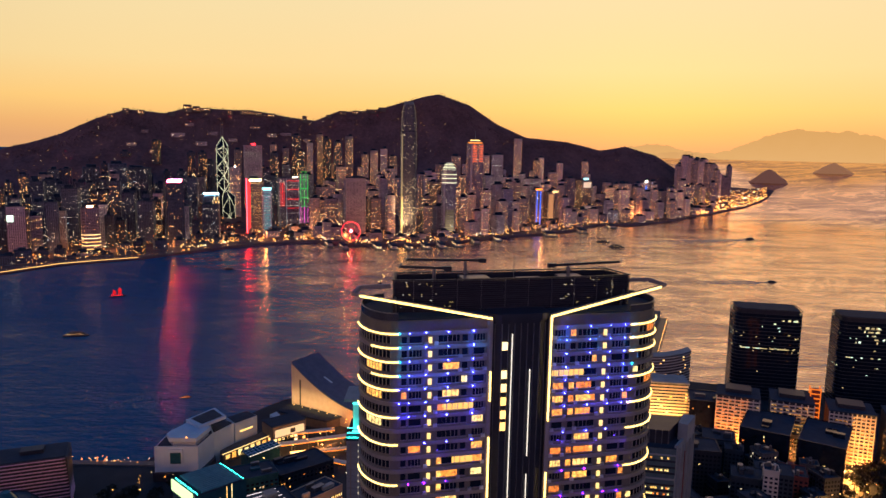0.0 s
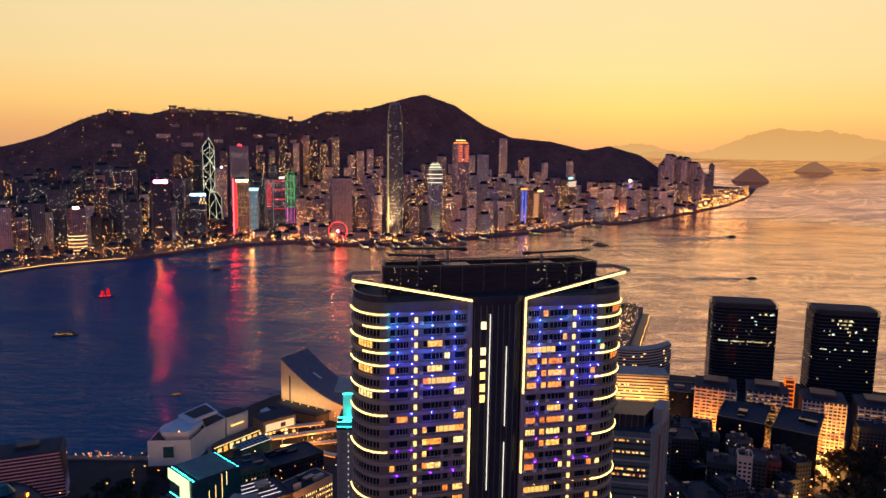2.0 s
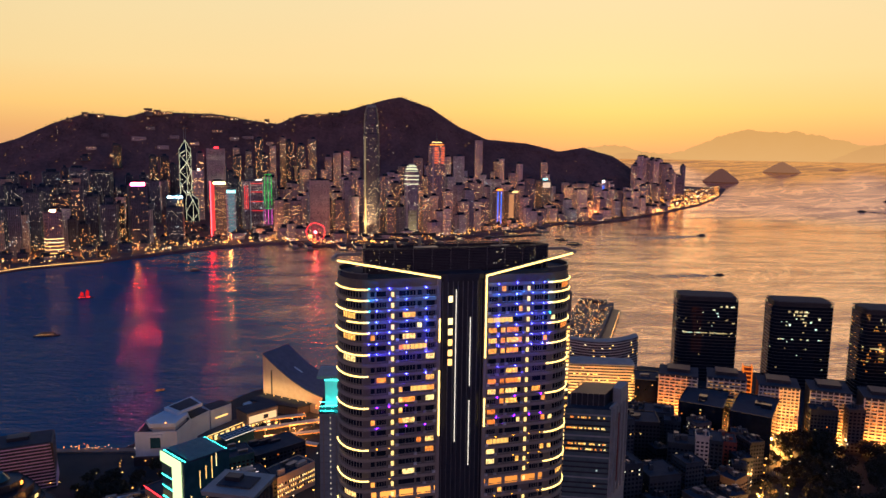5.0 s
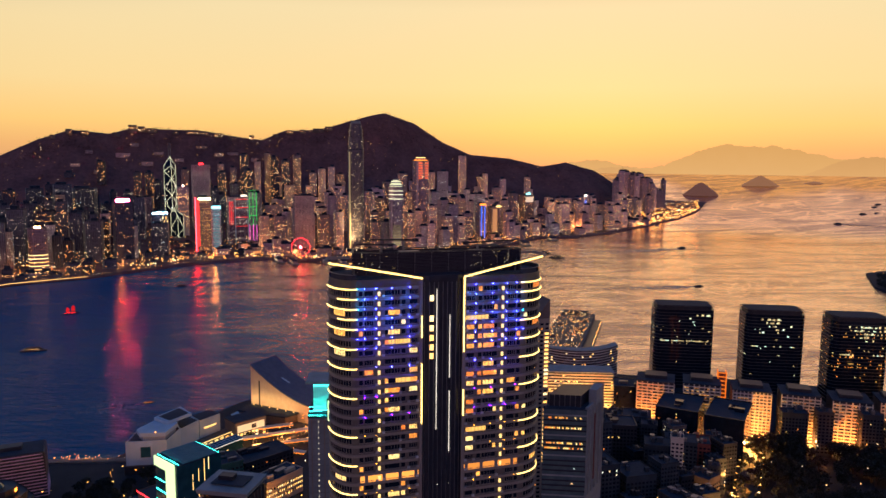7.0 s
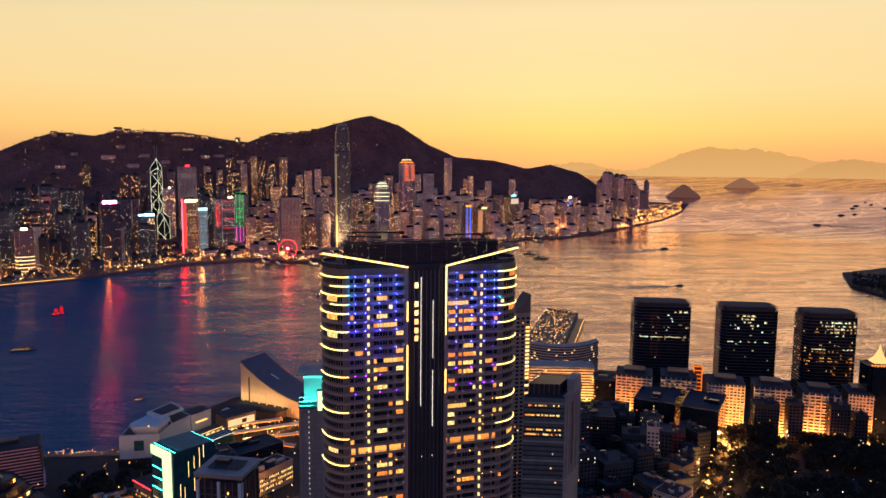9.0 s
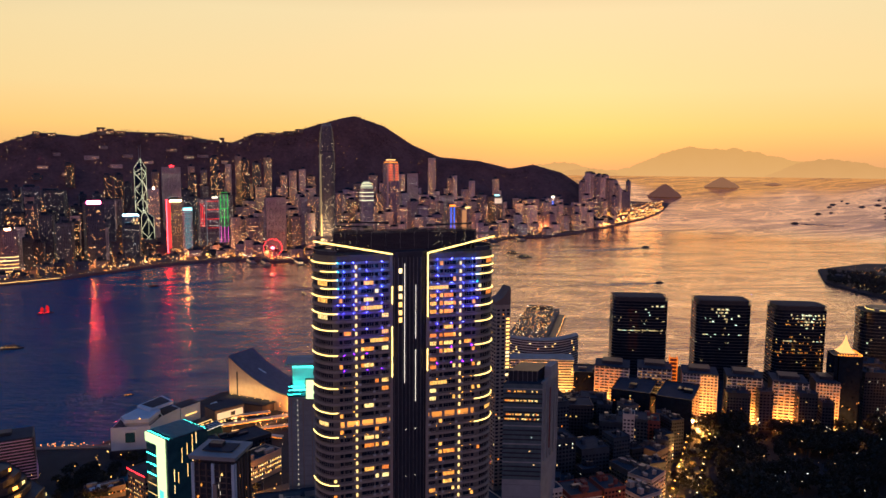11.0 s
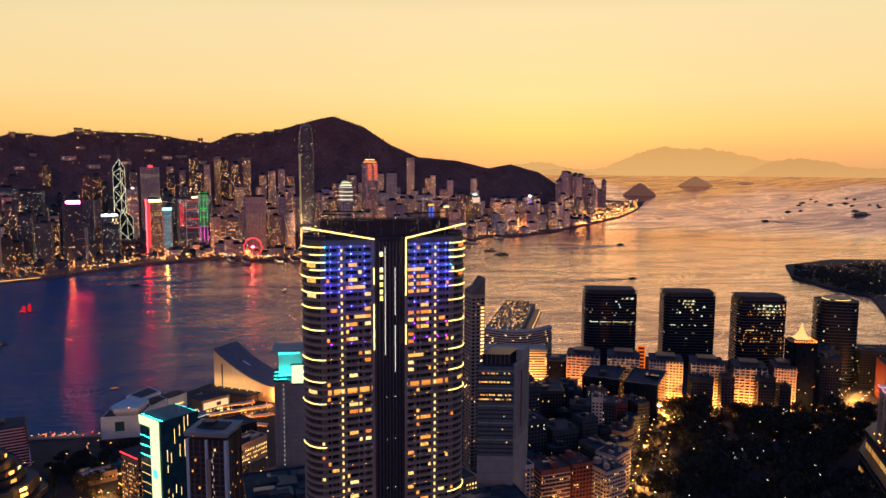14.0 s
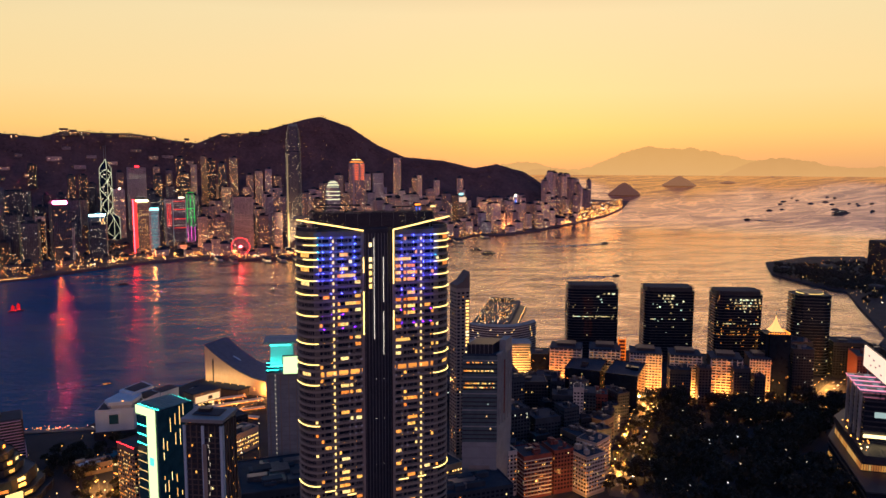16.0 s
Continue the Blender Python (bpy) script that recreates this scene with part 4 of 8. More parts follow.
def far_city():
    n = 0
    for row, (inland, depth, hmin, hmax, gapdeg, share) in enumerate(((110, 90, 25, 95, 0.75, 0.22), (230, 110, 70, 150, 0.6, 0.22), (390, 130, 90, 165, 0.55, 0.28), (560, 140, 90, 160, 0.6, 0.30),
                                                                     (740, 150, 70, 140, 0.75, 0.30), (930, 160, 50, 110, 1.1, 0.26))):
        az = -33.5
        while az < 22.8:
            az += gapdeg * rng.uniform(0.6, 1.4)
            rs = shore_at(az)
            r = rs + inland + rng.uniform(-0.5, 0.5) * depth
            if az > 8 and row >= 4 and rng.random() < 0.25:
                continue
            if -7 < az < 2 and row == 0:
                hh = rng.uniform(12, 35)
            elif az < -11 and row == 0:
                hh = rng.uniform(10, 30)
            else:
                hh = rng.uniform(hmin, hmax) * (0.85 if az > 12 else 1.0) * (0.75 if row < 2 and az < -10 else 1)
            if az > 20.6:
                continue
            if 18.6 < az and row < 3:
                hh = rng.uniform(15, 30)
            x, y = EYE0[0] + r * math.sin(radians(az)), EYE0[1] + r * math.cos(radians(az))
            for lx, ly, half, low in LOW_BEFORE:
                la = math.degrees(math.atan2(lx - EYE0[0], ly - EYE0[1]))
                if abs(az - la) < half and r < math.hypot(lx - EYE0[0], ly - EYE0[1]):
                    hh = min(hh, low * rng.uniform(0.6, 1.0))
            w = rng.uniform(20, 38)
            if not free(x, y, w * 0.5):
                continue
            zg = land_height(az, r)
            plan = "cross" if (row >= 2 and rng.random() < 0.75) else "rect"
            tall = hh > 40
            far_tower("apartment_tower" if plan == "cross" else "office_tower" if tall else "waterfront_hall", x, y, w, w * rng.uniform(0.6, 0.95), zg + hh, rng.uniform(5, 40), plan,
                      ((M_wall_hazed if az > 2 else M_wall_warm) if rng.random() < (0.75 if az > 2 else 0.4) else M_wall) if az > -11 or rng.random() < 0.2 else M_wall_blue, share * rng.choice((0.5, 0.8, 1.0, 1.2, 1.5)), M_lit_far if rng.random() < (0.78 if az > -11 else 0.5) else M_lit_far_cool,
                      bay=rng.choice((3.4, 4.0, 4.8)), label=TAGS[plan] if tall else "low waterfront building with lit windows", seed=n)
            n += 1
    # dense estate of towers at the far end of the shore
    for i in range(26):
        az = 17.9 + 2.9 * ((i * 0.381) % 1.0)
        r = 4350 + 420 * (i / 26) + 60 * (i % 3)
        x, y = EYE0[0] + r * math.sin(radians(az)), EYE0[1] + r * math.cos(radians(az))
        e = np.interp(az, [17.9, 18.3, 19.6, 20.4, 20.8], [-0.9, -0.4, -0.55, -1.1, -1.6]) + rng.uniform(-0.35, 0.05)
        far_tower("apartment_tower", x, y, 36, 32, EYE0[2] + r * math.tan(radians(e)), rng.uniform(0, 40), "cross", M_wall_hazed, 0.10, label="pale tower of a crowded housing estate", base=6, seed=i)
    for az, e, r, w in ((20.7, -1.75, 4700, 60), (21.05, -1.9, 4750, 50), (21.38, -1.08, 4800, 20)):
        x, y = EYE0[0] + r * math.sin(radians(az)), EYE0[1] + r * math.cos(radians(az))
        far_tower("apartment_tower", x, y, w, 30, EYE0[2] + r * math.tan(radians(e)), 10, "rect", M_wall, 0.05, label="plain dark block at the end of the shore", base=6, seed=int(az * 9))


far_city()


# street lamps, quay lights and houses of the far shore
def far_lamps():
    sh = Shape()

    def dot(az, r, z, s):
        sh.blob(*polar(az, r, z), s * nearer(r))
    n = 0
    while n < 1050:
        az = rng.uniform(-33, 24)
        rs = shore_at(az)
        u = rng.random() ** 1.4
        if noise.noise(Vector((az * 0.8, u * 3, 4.0))) < -0.05:
            continue
        r = rs + u * 300 + 6
        dot(az, r, land_height(az, r) + rng.uniform(4, 14), rng.choice((0.5, 0.6, 0.8, 0.8, 1.0, 1.7)))
        n += 1
    for i in range(620):                                  # the bright harbour works at the end
        az = rng.uniform(19.2, 24.0)
        rs = shore_at(az)
        r = rs + 4 + 1500 * rng.random() ** 1.6
        dot(az, r, land_height(az, r) + rng.uniform(4, 14), rng.choice((1.4, 2.0, 2.8)))
    for i in range(300):                                  # an even line of lamps along the quay
        az = -33 + 57 * i / 300
        dot(az, shore_at(az) + 6, 9, 0.42)
    for i in range(720):                                  # busy streets behind the piers
        az = rng.uniform(-20, 13) if rng.random() < 0.6 else rng.gauss(-9, 5)
        r = shore_at(az) + 20 + 190 * rng.random() ** 1.3
        if noise.noise(Vector((az * 1.3, r * 0.01, 9.0))) < -0.02:
            continue
        dot(az, r, 7 + rng.uniform(0, 8), rng.choice((0.9, 1.3, 1.8)))
    for i in range(1700):                                  # streets that climb between the towers
        az = rng.uniform(-32, 19)
        r = shore_at(az) + 120 + 900 * rng.random()
        dot(az, r, land_height(az, r) + rng.uniform(5, 34), rng.choice((0.5, 0.7, 0.9, 1.2)))
    return sh


tagged(new("street_lights", far_lamps().mesh("street_lights", M_street_far)), "hundreds of orange street lamps along the far shore", "street lights", kind="stuff")

# the glow of the quay streets
for az in (-30, -26.5, -23, -19.5, -16.2, -13, -10, -7, -4, -1.2, 2, 5, 8, 11.5, 15):
    r = shore_at(az) + 75
    L = new("street_light", bpy.data.lights.new("street_light", "POINT"))
    L.data.energy, L.data.color, L.data.shadow_soft_size = 60000 if az < -15 else 95000, (1.0, 0.37, 0.10), 6.0
    L.location = polar(az, r + (70 if az < 0 else 170), 15 if az < 0 else 24)
# a lit kerb line on the curved quay
az0 = np.arange(-33, -21.5, 0.25)
quay = Shape().band([polar(a, shore_at(a) + 3, 0)[:2] for a in az0], [polar(a, shore_at(a) + 5, 0)[:2] for a in az0], 5.0, 6.1)
tagged(new("quay_light", quay.mesh("quay_light", glow("quay_lamp_line", (1.0, 0.56, 0.18), 1.6))), "line of yellow light along the far quay", "light")

hill_lamps = Shape()
for i in range(650):
    az = rng.uniform(-30, 17)
    rs, rr = shore_at(az), float(np.interp(az, [q[0] for q in RIDGE], [q[1] for q in RIDGE]))
    f = rng.uniform(0.62, 1.0) if rng.random() < 0.6 else rng.uniform(0.45, 1.0)
    if az > 1 and rng.random() < 0.8:
        continue
    r = rs + (rr - rs) * f
    hill_lamps.blob(*polar(az, r, land_height(az, r) + 9), rng.choice((0.9, 1.2, 1.6)))
tagged(new("hillside_lights", hill_lamps.mesh("hillside_lights", lit("hill_lamp_light", warm, 2.6))), "scattered house lights on the wooded hills", "lights", kind="stuff")

# houses along the crest
for i, (az, w, hh) in enumerate(((-22.6, 26, 14), (-21.6, 30, 12), (-18.5, 36, 26), (-17.9, 30, 18), (-17.2, 44, 12), (-14.4, 60, 12), (-13.6, 40, 10), (-12.6, 34, 12), (-11.6, 40, 10), (-10.2, 24, 26), (-7.4, 36, 12),
                                 (-6.4, 30, 12), (-5.2, 56, 14), (-4.4, 40, 12), (-19.6, 30, 10), (-23.6, 22, 10), (-8.4, 26, 9), (-15.6, 30, 10))):
    rr = float(np.interp(az, [q[0] for q in RIDGE], [q[1] for q in RIDGE])) - 45
    x, y = EYE0[0] + rr * math.sin(radians(az)), EYE0[1] + rr * math.cos(radians(az))
    zg = land_height(az, rr)
    far_tower("hillside_house", x, y, w, 16, zg + hh + 4, -az, "rect", M_block_warm, 0.45, M_lit_far, 3.2, 4, "low house on the ridge with lit windows", seed=i, crown=False)

# houses lower down the slopes
for i, (az, f, w, hh) in enumerate(((-19.2, 0.86, 58, 16), (-17.6, 0.8, 46, 14), (-16.8, 0.86, 40, 12), (-20.8, 0.78, 36, 12), (-22.3, 0.8, 36, 10), (-12.6, 0.86, 40, 14), (-11.6, 0.88, 50, 12), (-18.4, 0.9, 34, 12), (-15.4, 0.84, 36, 12),
                                    (-13.8, 0.9, 44, 10), (-21.4, 0.88, 30, 12), (-10.0, 0.86, 34, 14))):
    rr = float(np.interp(az, [q[0] for q in RIDGE], [q[1] for q in RIDGE]))
    rr = shore_at(az) + (rr - shore_at(az)) * f
    x, y = EYE0[0] + rr * math.sin(radians(az)), EYE0[1] + rr * math.cos(radians(az))
    far_tower("hillside_house", x, y, w, 14, land_height(az, rr) + hh, -az, "rect", M_wall_warm, 0.5, M_lit_far, 3.4, 5, "low house on the wooded slope with lit windows", seed=40 + i, crown=False)

# slim apartment towers on the middle slopes
SLIM = [(-525, 2760, 24, 282), (-492, 2800, 22, 316), (-700, 2600, 26, 262), (-662, 2720, 24, 272), (-618, 2740, 24, 258), (-770, 2600, 26, 250), (-302, 2750, 28, 240), (-262, 2700, 27, 256), (-225, 2720, 26, 264),
        (-188, 2700, 28, 236), (405, 2900, 24, 226), (428, 2930, 24, 238), (520, 3000, 26, 214), (640, 3050, 26, 222), (180, 2720, 26, 246), (664, 3150, 24, 208)]
for i, (x, y, w, top) in enumerate(SLIM):
    far_tower("apartment_tower", x, y, w, w * 0.85, top, 6 + (i * 37) % 24, "cross", M_wall_hazed if x > 0 else M_wall_warm if i % 2 else M_wall, 0.26 + 0.04 * (i % 4), M_lit_far, label="slim apartment tower dotted with warm lit windows", seed=80 + i)

# woods on the far hills: rough clumps that break the outline
def clump(sh, x, y, z, r, R):
    i = len(sh.v)
    pts = []
    for a in range(6):
        an = a * math.pi / 3 + R.random()
        q2 = r * R.uniform(0.7, 1.2)
        pts.append((x + q2 * math.cos(an), y + q2 * math.sin(an), z + r * R.uniform(-0.3, 0.5)))
    sh.v += pts + [(x + R.uniform(-0.3, 0.3) * r, y, z + r * R.uniform(0.8, 1.3)), (x, y, z - r * 0.8)]
    sh.f += [(i + k, i + (k + 1) % 6, i + 6) for k in range(6)] + [(i + (k + 1) % 6, i + k, i + 7) for k in range(6)]


woods = Shape()
R = random.Random(21)
for i in range(5200):
    az = R.uniform(-33, 20)
    rs, rr = shore_at(az), float(np.interp(az, [q[0] for q in RIDGE], [q[1] for q in RIDGE]))
    f = R.uniform(0.9, 1.0) if R.random() < 0.5 else R.uniform(0.5, 1.0)
    r = rs + (rr - rs) * f
    p = polar(az, r, land_height(az, r) + 1)
    clump(woods, p[0], p[1], p[2] - (1.5 if f > 0.95 else 0), R.uniform(1.6, 4.2) * (0.6 if f > 0.95 else 1), R)
tagged(new("hill_woods", woods.mesh("hill_woods", M_hill)), "dark woods covering the far hills", "woods", kind="stuff")

# piers and ferries under the far towers
def quay_pier(az, r_off, length, width, label):
    rs = shore_at(az)
    x, y = EYE0[0] + (rs - r_off) * math.sin(radians(az)), EYE0[1] + (rs - r_off) * math.cos(radians(az))
    t = thing("ferry_pier", x, y, 0, -az + 10, label, "pier", "ferry piers")
    part("deck", Shape().box(0, 0, -3, width, length, 6), M_paving, t)
    part("hall", Shape().box(0, 4, 3, width * 0.7, length * 0.8, 7), M_wall_warm, t)
    part("roof", Shape().prism([(a, b + 4) for a, b in rect(width * 0.76, length * 0.86)], 10, 13, 0.8), M_roof, t)
    part("hall_lighting", window_quads(Shape(), [(a, b + 4) for a, b in rect(width * 0.72, length * 0.82)], 2.4, 9.4, 7, 5, 0.4, R, 0.5, 0.4), M_lit_gold, t, kind="stuff")


for az, off, ln, wd in ((-8.3, 30, 70, 18), (-7.2, 40, 80, 18), (-4.6, 35, 70, 20), (-3.4, 35, 75, 20), (-2.2, 35, 75, 20), (-0.9, 35, 75, 22), (0.3, 40, 80, 22), (1.5, 40, 80, 22), (2.9, 30, 70, 22), (4.6, 30, 60, 22), (8.6, 35, 70, 40), (11.0, 60, 90, 34), (13.2, 60, 60, 34)):
    quay_pier(az, off, ln, wd, "low ferry pier with a lit hall on the far quay")

# ---- the tall residential tower in front ----
TX, TY, TURN = 14.2, 4.6, 13.0
ROOF_Z, STOREY, TOPZ = 245.4, 3.27, 242.6
ENDS = {-1: (29.0, 7.0), 1: (28.0, 11.0)}   # straight half-length and bulge of each rounded end
DEPTH = 11.0                         # half of the plan's depth
UW = 28.0
hero = thing("residential_tower", TX, TY, 4, TURN, "tall apartment tower with rounded ends, LED arcs and lit windows", "tower")
Z0 = 4.0


def end_point(s, a, grow=0.0):
    """A point of a rounded end, a degrees round from the front."""
    u, bulge = ENDS[s]
    return (s * (u + (bulge + grow) * math.sin(radians(a))), DEPTH - (DEPTH + grow) * math.cos(radians(a)))


def stadium(grow=0.0, n=14):
    return [end_point(1, a, grow) for a in np.linspace(0, 180, n)] + [end_point(-1, a, grow) for a in np.linspace(180, 0, n)]


def notched(grow=0.0):
    """The plan with the recess for the dark middle shaft."""
    p = stadium(grow)
    return p + [(-7.2, -grow), (-7.2, 1.6), (7.2, 1.6), (7.2, -grow)]


wallsh = Shape().prism(notched(), 0, ROOF_Z - Z0)
part("wall", wallsh, M_hero, hero)
part("roof", Shape().prism(stadium(-0.5), ROOF_Z - Z0, ROOF_Z - Z0 + 0.4), M_roof, hero)
# glass parapet round the roof terrace
M_parapet = surface("smoky_parapet", (0.05, 0.05, 0.055), (0.10, 0.095, 0.10), 0.12, 0.4)
for s in (-1, 1):
    angs = np.linspace(0, 180, 18)
    part("parapet", Shape().band([end_point(s, a, -0.2) for a in angs], [end_point(s, a, -0.08) for a in angs], ROOF_Z - Z0 + 0.1, ROOF_Z - Z0 + 1.7), M_parapet, hero, "smoked glass parapet")
    part("rail", Shape().band([end_point(s, a, -0.25) for a in angs], [end_point(s, a, -0.05) for a in angs], ROOF_Z - Z0 + 1.7, ROOF_Z - Z0 + 1.9), M_metal, hero)

# dark middle shaft with its cap
part("shaft", Shape().prism([(-7.0, 0.5), (-4.5, -0.4), (4.5, -0.4), (7.0, 0.5), (7.0, 6), (-7.0, 6)], 0, ROOF_Z - Z0 - 0.8), M_dark, hero, "dark glazed lift shaft")
for xx in np.linspace(-6.2, 6.2, 9):
    yy = -0.42 if abs(xx) < 4.5 else -0.42 + (abs(xx) - 4.5) * 0.36
    part("mullion", Shape().box(xx, yy, 60, 0.22, 0.3, ROOF_Z - Z0 - 61.5), M_metal, hero)
part("cap", Shape().prism([(-7.6, 0.2), (-5, -1.0), (5, -1.0), (7.6, 0.2), (7.6, 8), (-7.6, 8)], ROOF_Z - Z0 - 0.8, ROOF_Z - Z0 + 0.9), M_dark, hero)

# louvred screen on the roof
BX0, BX1, BY0, BY1, BT = -29.0, 31.0, 6.0, 17.2, 253.4
bz = ROOF_Z - Z0
screen = [(BX0, BY0 + 1.2), (-20, BY0), (22, BY0), (BX1, BY0 + 1.2), (BX1 - 2.0, BY1), (BX0 + 2.0, BY1)]
inner = [(a * 0.97, BY0 + 6 + (b - BY0 - 6) * 0.86) for a, b in screen]
part("plant_room", Shape().prism(inner, bz, bz + 5.2), M_roof, hero)
ns = 15
M_louvre = surface("bronze_louvre", (0.03, 0.03, 0.045), (0.085, 0.08, 0.10), 0.22, 0.6, metal=0.4, stretch=(0.2, 0.2, 4))
for i in range(ns):
    ring = Shape()
    zc = bz + 0.5 + i * (BT - ROOF_Z - 0.6) / ns
    for a, b in zip(screen, screen[1:] + screen[:1]):
        ring.beam((*a, zc), (*b, zc), 0.18, 0.34)
    part("louvre", ring, M_louvre, hero)
for a, b in zip(screen, screen[1:] + screen[:1]):
    for f in np.linspace(0, 1, max(2, int(math.hypot(b[0] - a[0], b[1] - a[1]) / 6)), endpoint=False):
        x, y = a[0] + (b[0] - a[0]) * f, a[1] + (b[1] - a[1]) * f
        part("screen_post", Shape().box(x * 0.99, y + (0.25 if y < 10 else -0.25), bz, 0.25, 0.25, BT - ROOF_Z), M_metal, hero)
backing = Shape()
for a, b in zip(screen, screen[1:] + screen[:1]):
    a2, b2 = (a[0] * 0.985, a[1] + (0.5 if a[1] < 10 else -0.5)), (b[0] * 0.985, b[1] + (0.5 if b[1] < 10 else -0.5))
    backing.beam((*a2, bz + 3.9), (*b2, bz + 3.9), 0.1, 7.6)
part("screen_backing", backing, M_dark, hero)
coping = Shape()
for a, b in zip(screen, screen[1:] + screen[:1]):
    coping.beam((*a, BT - Z0), (*b, BT - Z0), 0.5, 0.3)
part("coping", coping, M_dark, hero)
# glints on the louvres put in as small glowing boxes
R = random.Random(5)
for i in range(46):
    x = R.gauss(-22, 3.5) if i < 22 else R.gauss(13, 2.5) if i < 34 else R.gauss(25, 2.6) if i < 54 else R.uniform(-10, 10)
    if -27.5 < x < 29.5:
        k = R.randint(2, 14)
        part("louvre_glint", Shape().box(x, BY0 - 0.12, bz + 0.72 + k * 0.493, R.uniform(0.12, 0.4), 0.06, 0.1), M_lit_stair if R.random() < 0.5 else M_led_white, hero)
for x, y, sx, sy, hh in ((-20, 12, 5, 4, 1.6), (-8, 13, 7, 5, 2.2), (6, 11.5, 6, 4, 1.8), (17, 13, 6, 4, 2.0), (-1, 12, 2, 3, 1.0)):
    part("cooling_unit", Shape().box(x, y, bz + 5.2, sx, sy, hh), M_metal, hero)
part("mast", Shape().tube(2, 12, bz + 5, bz + 17, 0.12, 0.05, 6), M_metal, hero)

# projecting roof frames with their strip of light
for s in (-1, 1):
    p0, p1 = (s * 7.2, -0.5, bz + 0.1), (s * 38.8, 3.2, bz + 5.9)
    p2, p3 = (s * 36.8, 8.0, bz + 6.4), (s * 29.5, 8.6, bz + 6.4)
    fr = part("roof_frame", Shape().beam(p0, p1, 0.7, 0.7).beam(p1, p2, 0.8, 0.9).beam(p2, p3, 0.8, 0.9), M_ledge, hero, "pale beam frame jutting from the roof")
    a, b = Vector(p0), Vector(p1)
    part("light_strip", Shape().beam(a + Vector((0, -0.45, -0.1)), a + (b - a) * 0.955 + Vector((0, -0.45, -0.1)), 0.25, 0.45), M_led, fr, "warm white LED strip")
    part("roof_strut", Shape().beam((s * 28.5, 6.5, bz), (s * 28.8, 5.5, bz + 4.4), 0.4), M_metal, hero)


# window-cleaning cranes on the roof
def crane(x, y, base, reach0, reach1, turn, lift):
    t = thing("roof_crane", *(hero.matrix_basis @ Vector((x, y, base)))[:], TURN + turn, "window-cleaning crane resting on the roof", "crane", "roof cranes")
    part("base", Shape().box(0, 0, 0, 2.2, 1.8, 0.9), M_dark, t)
    part("column", Shape().tube(0, 0, 0.9, lift, 0.55, 0.4, 8), M_metal, t)
    part("jib", Shape().beam((reach0, 0, lift + 0.2), (reach1, 0, lift + 0.55), 0.45, 0.6), M_dark, t)
    part("counterweight", Shape().box(reach0, 0, lift - 0.4, 2.0, 1.0, 1.1), M_dark, t)
    part("jib_head", Shape().beam((reach1, -0.8, lift + 0.6), (reach1 + 0.8, 0.8, lift + 1.3), 0.25), M_metal, t)
    return t


crane(-9.5, 15.5, bz + 5.2, 4.2, -15, -4, 5.6)
crane(-18.5, 11.0, bz + 5.2, 3.2, -8.5, -8, 4.6)
crane(16.5, 12.0, bz + 5.2, -4.6, 14.5, 3, 4.6)


def level(i):
    """Floor line of storey i below the roof, over the tower's base."""
    return TOPZ - Z0 - i * STOREY


FLOORS = int((TOPZ - 30) / STOREY)
# ledges: one pale band a storey, right round the plan
def ledge_mesh(s):
    angs = np.linspace(0, 150, 16)
    inner = [(s * 7.3, 0.0)] + [end_point(s, a) for a in angs]
    outer = [(s * 7.3, -0.45)] + [end_point(s, a, 0.45) for a in angs]
    return Shape().band(inner, outer, -0.55, 0.35).mesh("floor_ledge", M_ledge)


for s in (-1, 1):
    ledge = ledge_mesh(s)
    for i in range(0, FLOORS):
        part("floor_ledge", ledge, None, hero).location = (0, 0, level(i))
refuge = 19
# vertical piers between the bays
for s in (-1, 1):
    for u in (7.6,):
        part("pier", Shape().box(s * u, -0.12, 20, 0.8 if u != 7.6 else 1.0, 0.5, ROOF_Z - Z0 - 20.5), M_ledge, hero)

# windows: bays of each wing
BAYS = [(10.0, 2.6), (13.4, 1.3), (16.6, 3.8), (19.1, 1.1), (25.0, 2.8), (27.6, 1.2)]


def pane_mesh(name, w, h, mat, y=-0.06):
    sh = Shape()
    sh.prism([(-w / 2, y), (w / 2, y), (w / 2, 0.1), (-w / 2, 0.1)], 0, h)
    return sh.mesh(name, mat)


panes = {}
for _, w in BAYS:
    for key, mat in (("dark", M_glass), ("lit", M_lit_near)):
        panes[key, w] = pane_mesh("window", w, 1.5, mat)
frame_bar = Shape().box(0, -0.1, 0, 0.12, 0.12, 1.75).mesh("mullion", M_ledge)
R = random.Random(44)
LIT_ROWS = {2: 0.15, 3: 0.4, 4: 0.65, 5: 0.8, 6: 0.4, 8: 0.3, 9: 0.75, 10: 0.55, 11: 0.5, 13: 0.4}
rest_dark, rest_lit = Shape(), Shape()
for i in range(FLOORS):
    zz = level(i) - STOREY + 0.95
    for s in (-1, 1):
        run = 0
        for u, w in BAYS:
            if i == refuge:
                continue
            p = LIT_ROWS.get(i, 0.22 if i > 10 else 0.05) * (0.35 if u > 22 else 1.0)
            on = R.random() < p
            if i < 26:
                part("window", panes["lit" if on else "dark", w], None, hero).location = (s * u, 0, zz)
            else:
                (rest_lit if on else rest_dark).prism([(s * u - w / 2, -0.06), (s * u + w / 2, -0.06), (s * u + w / 2, 0.1), (s * u - w / 2, 0.1)], zz, zz + 1.5)
M_lit_room = glow("yellow_room_light", (1.0, 0.56, 0.13), 1.25)
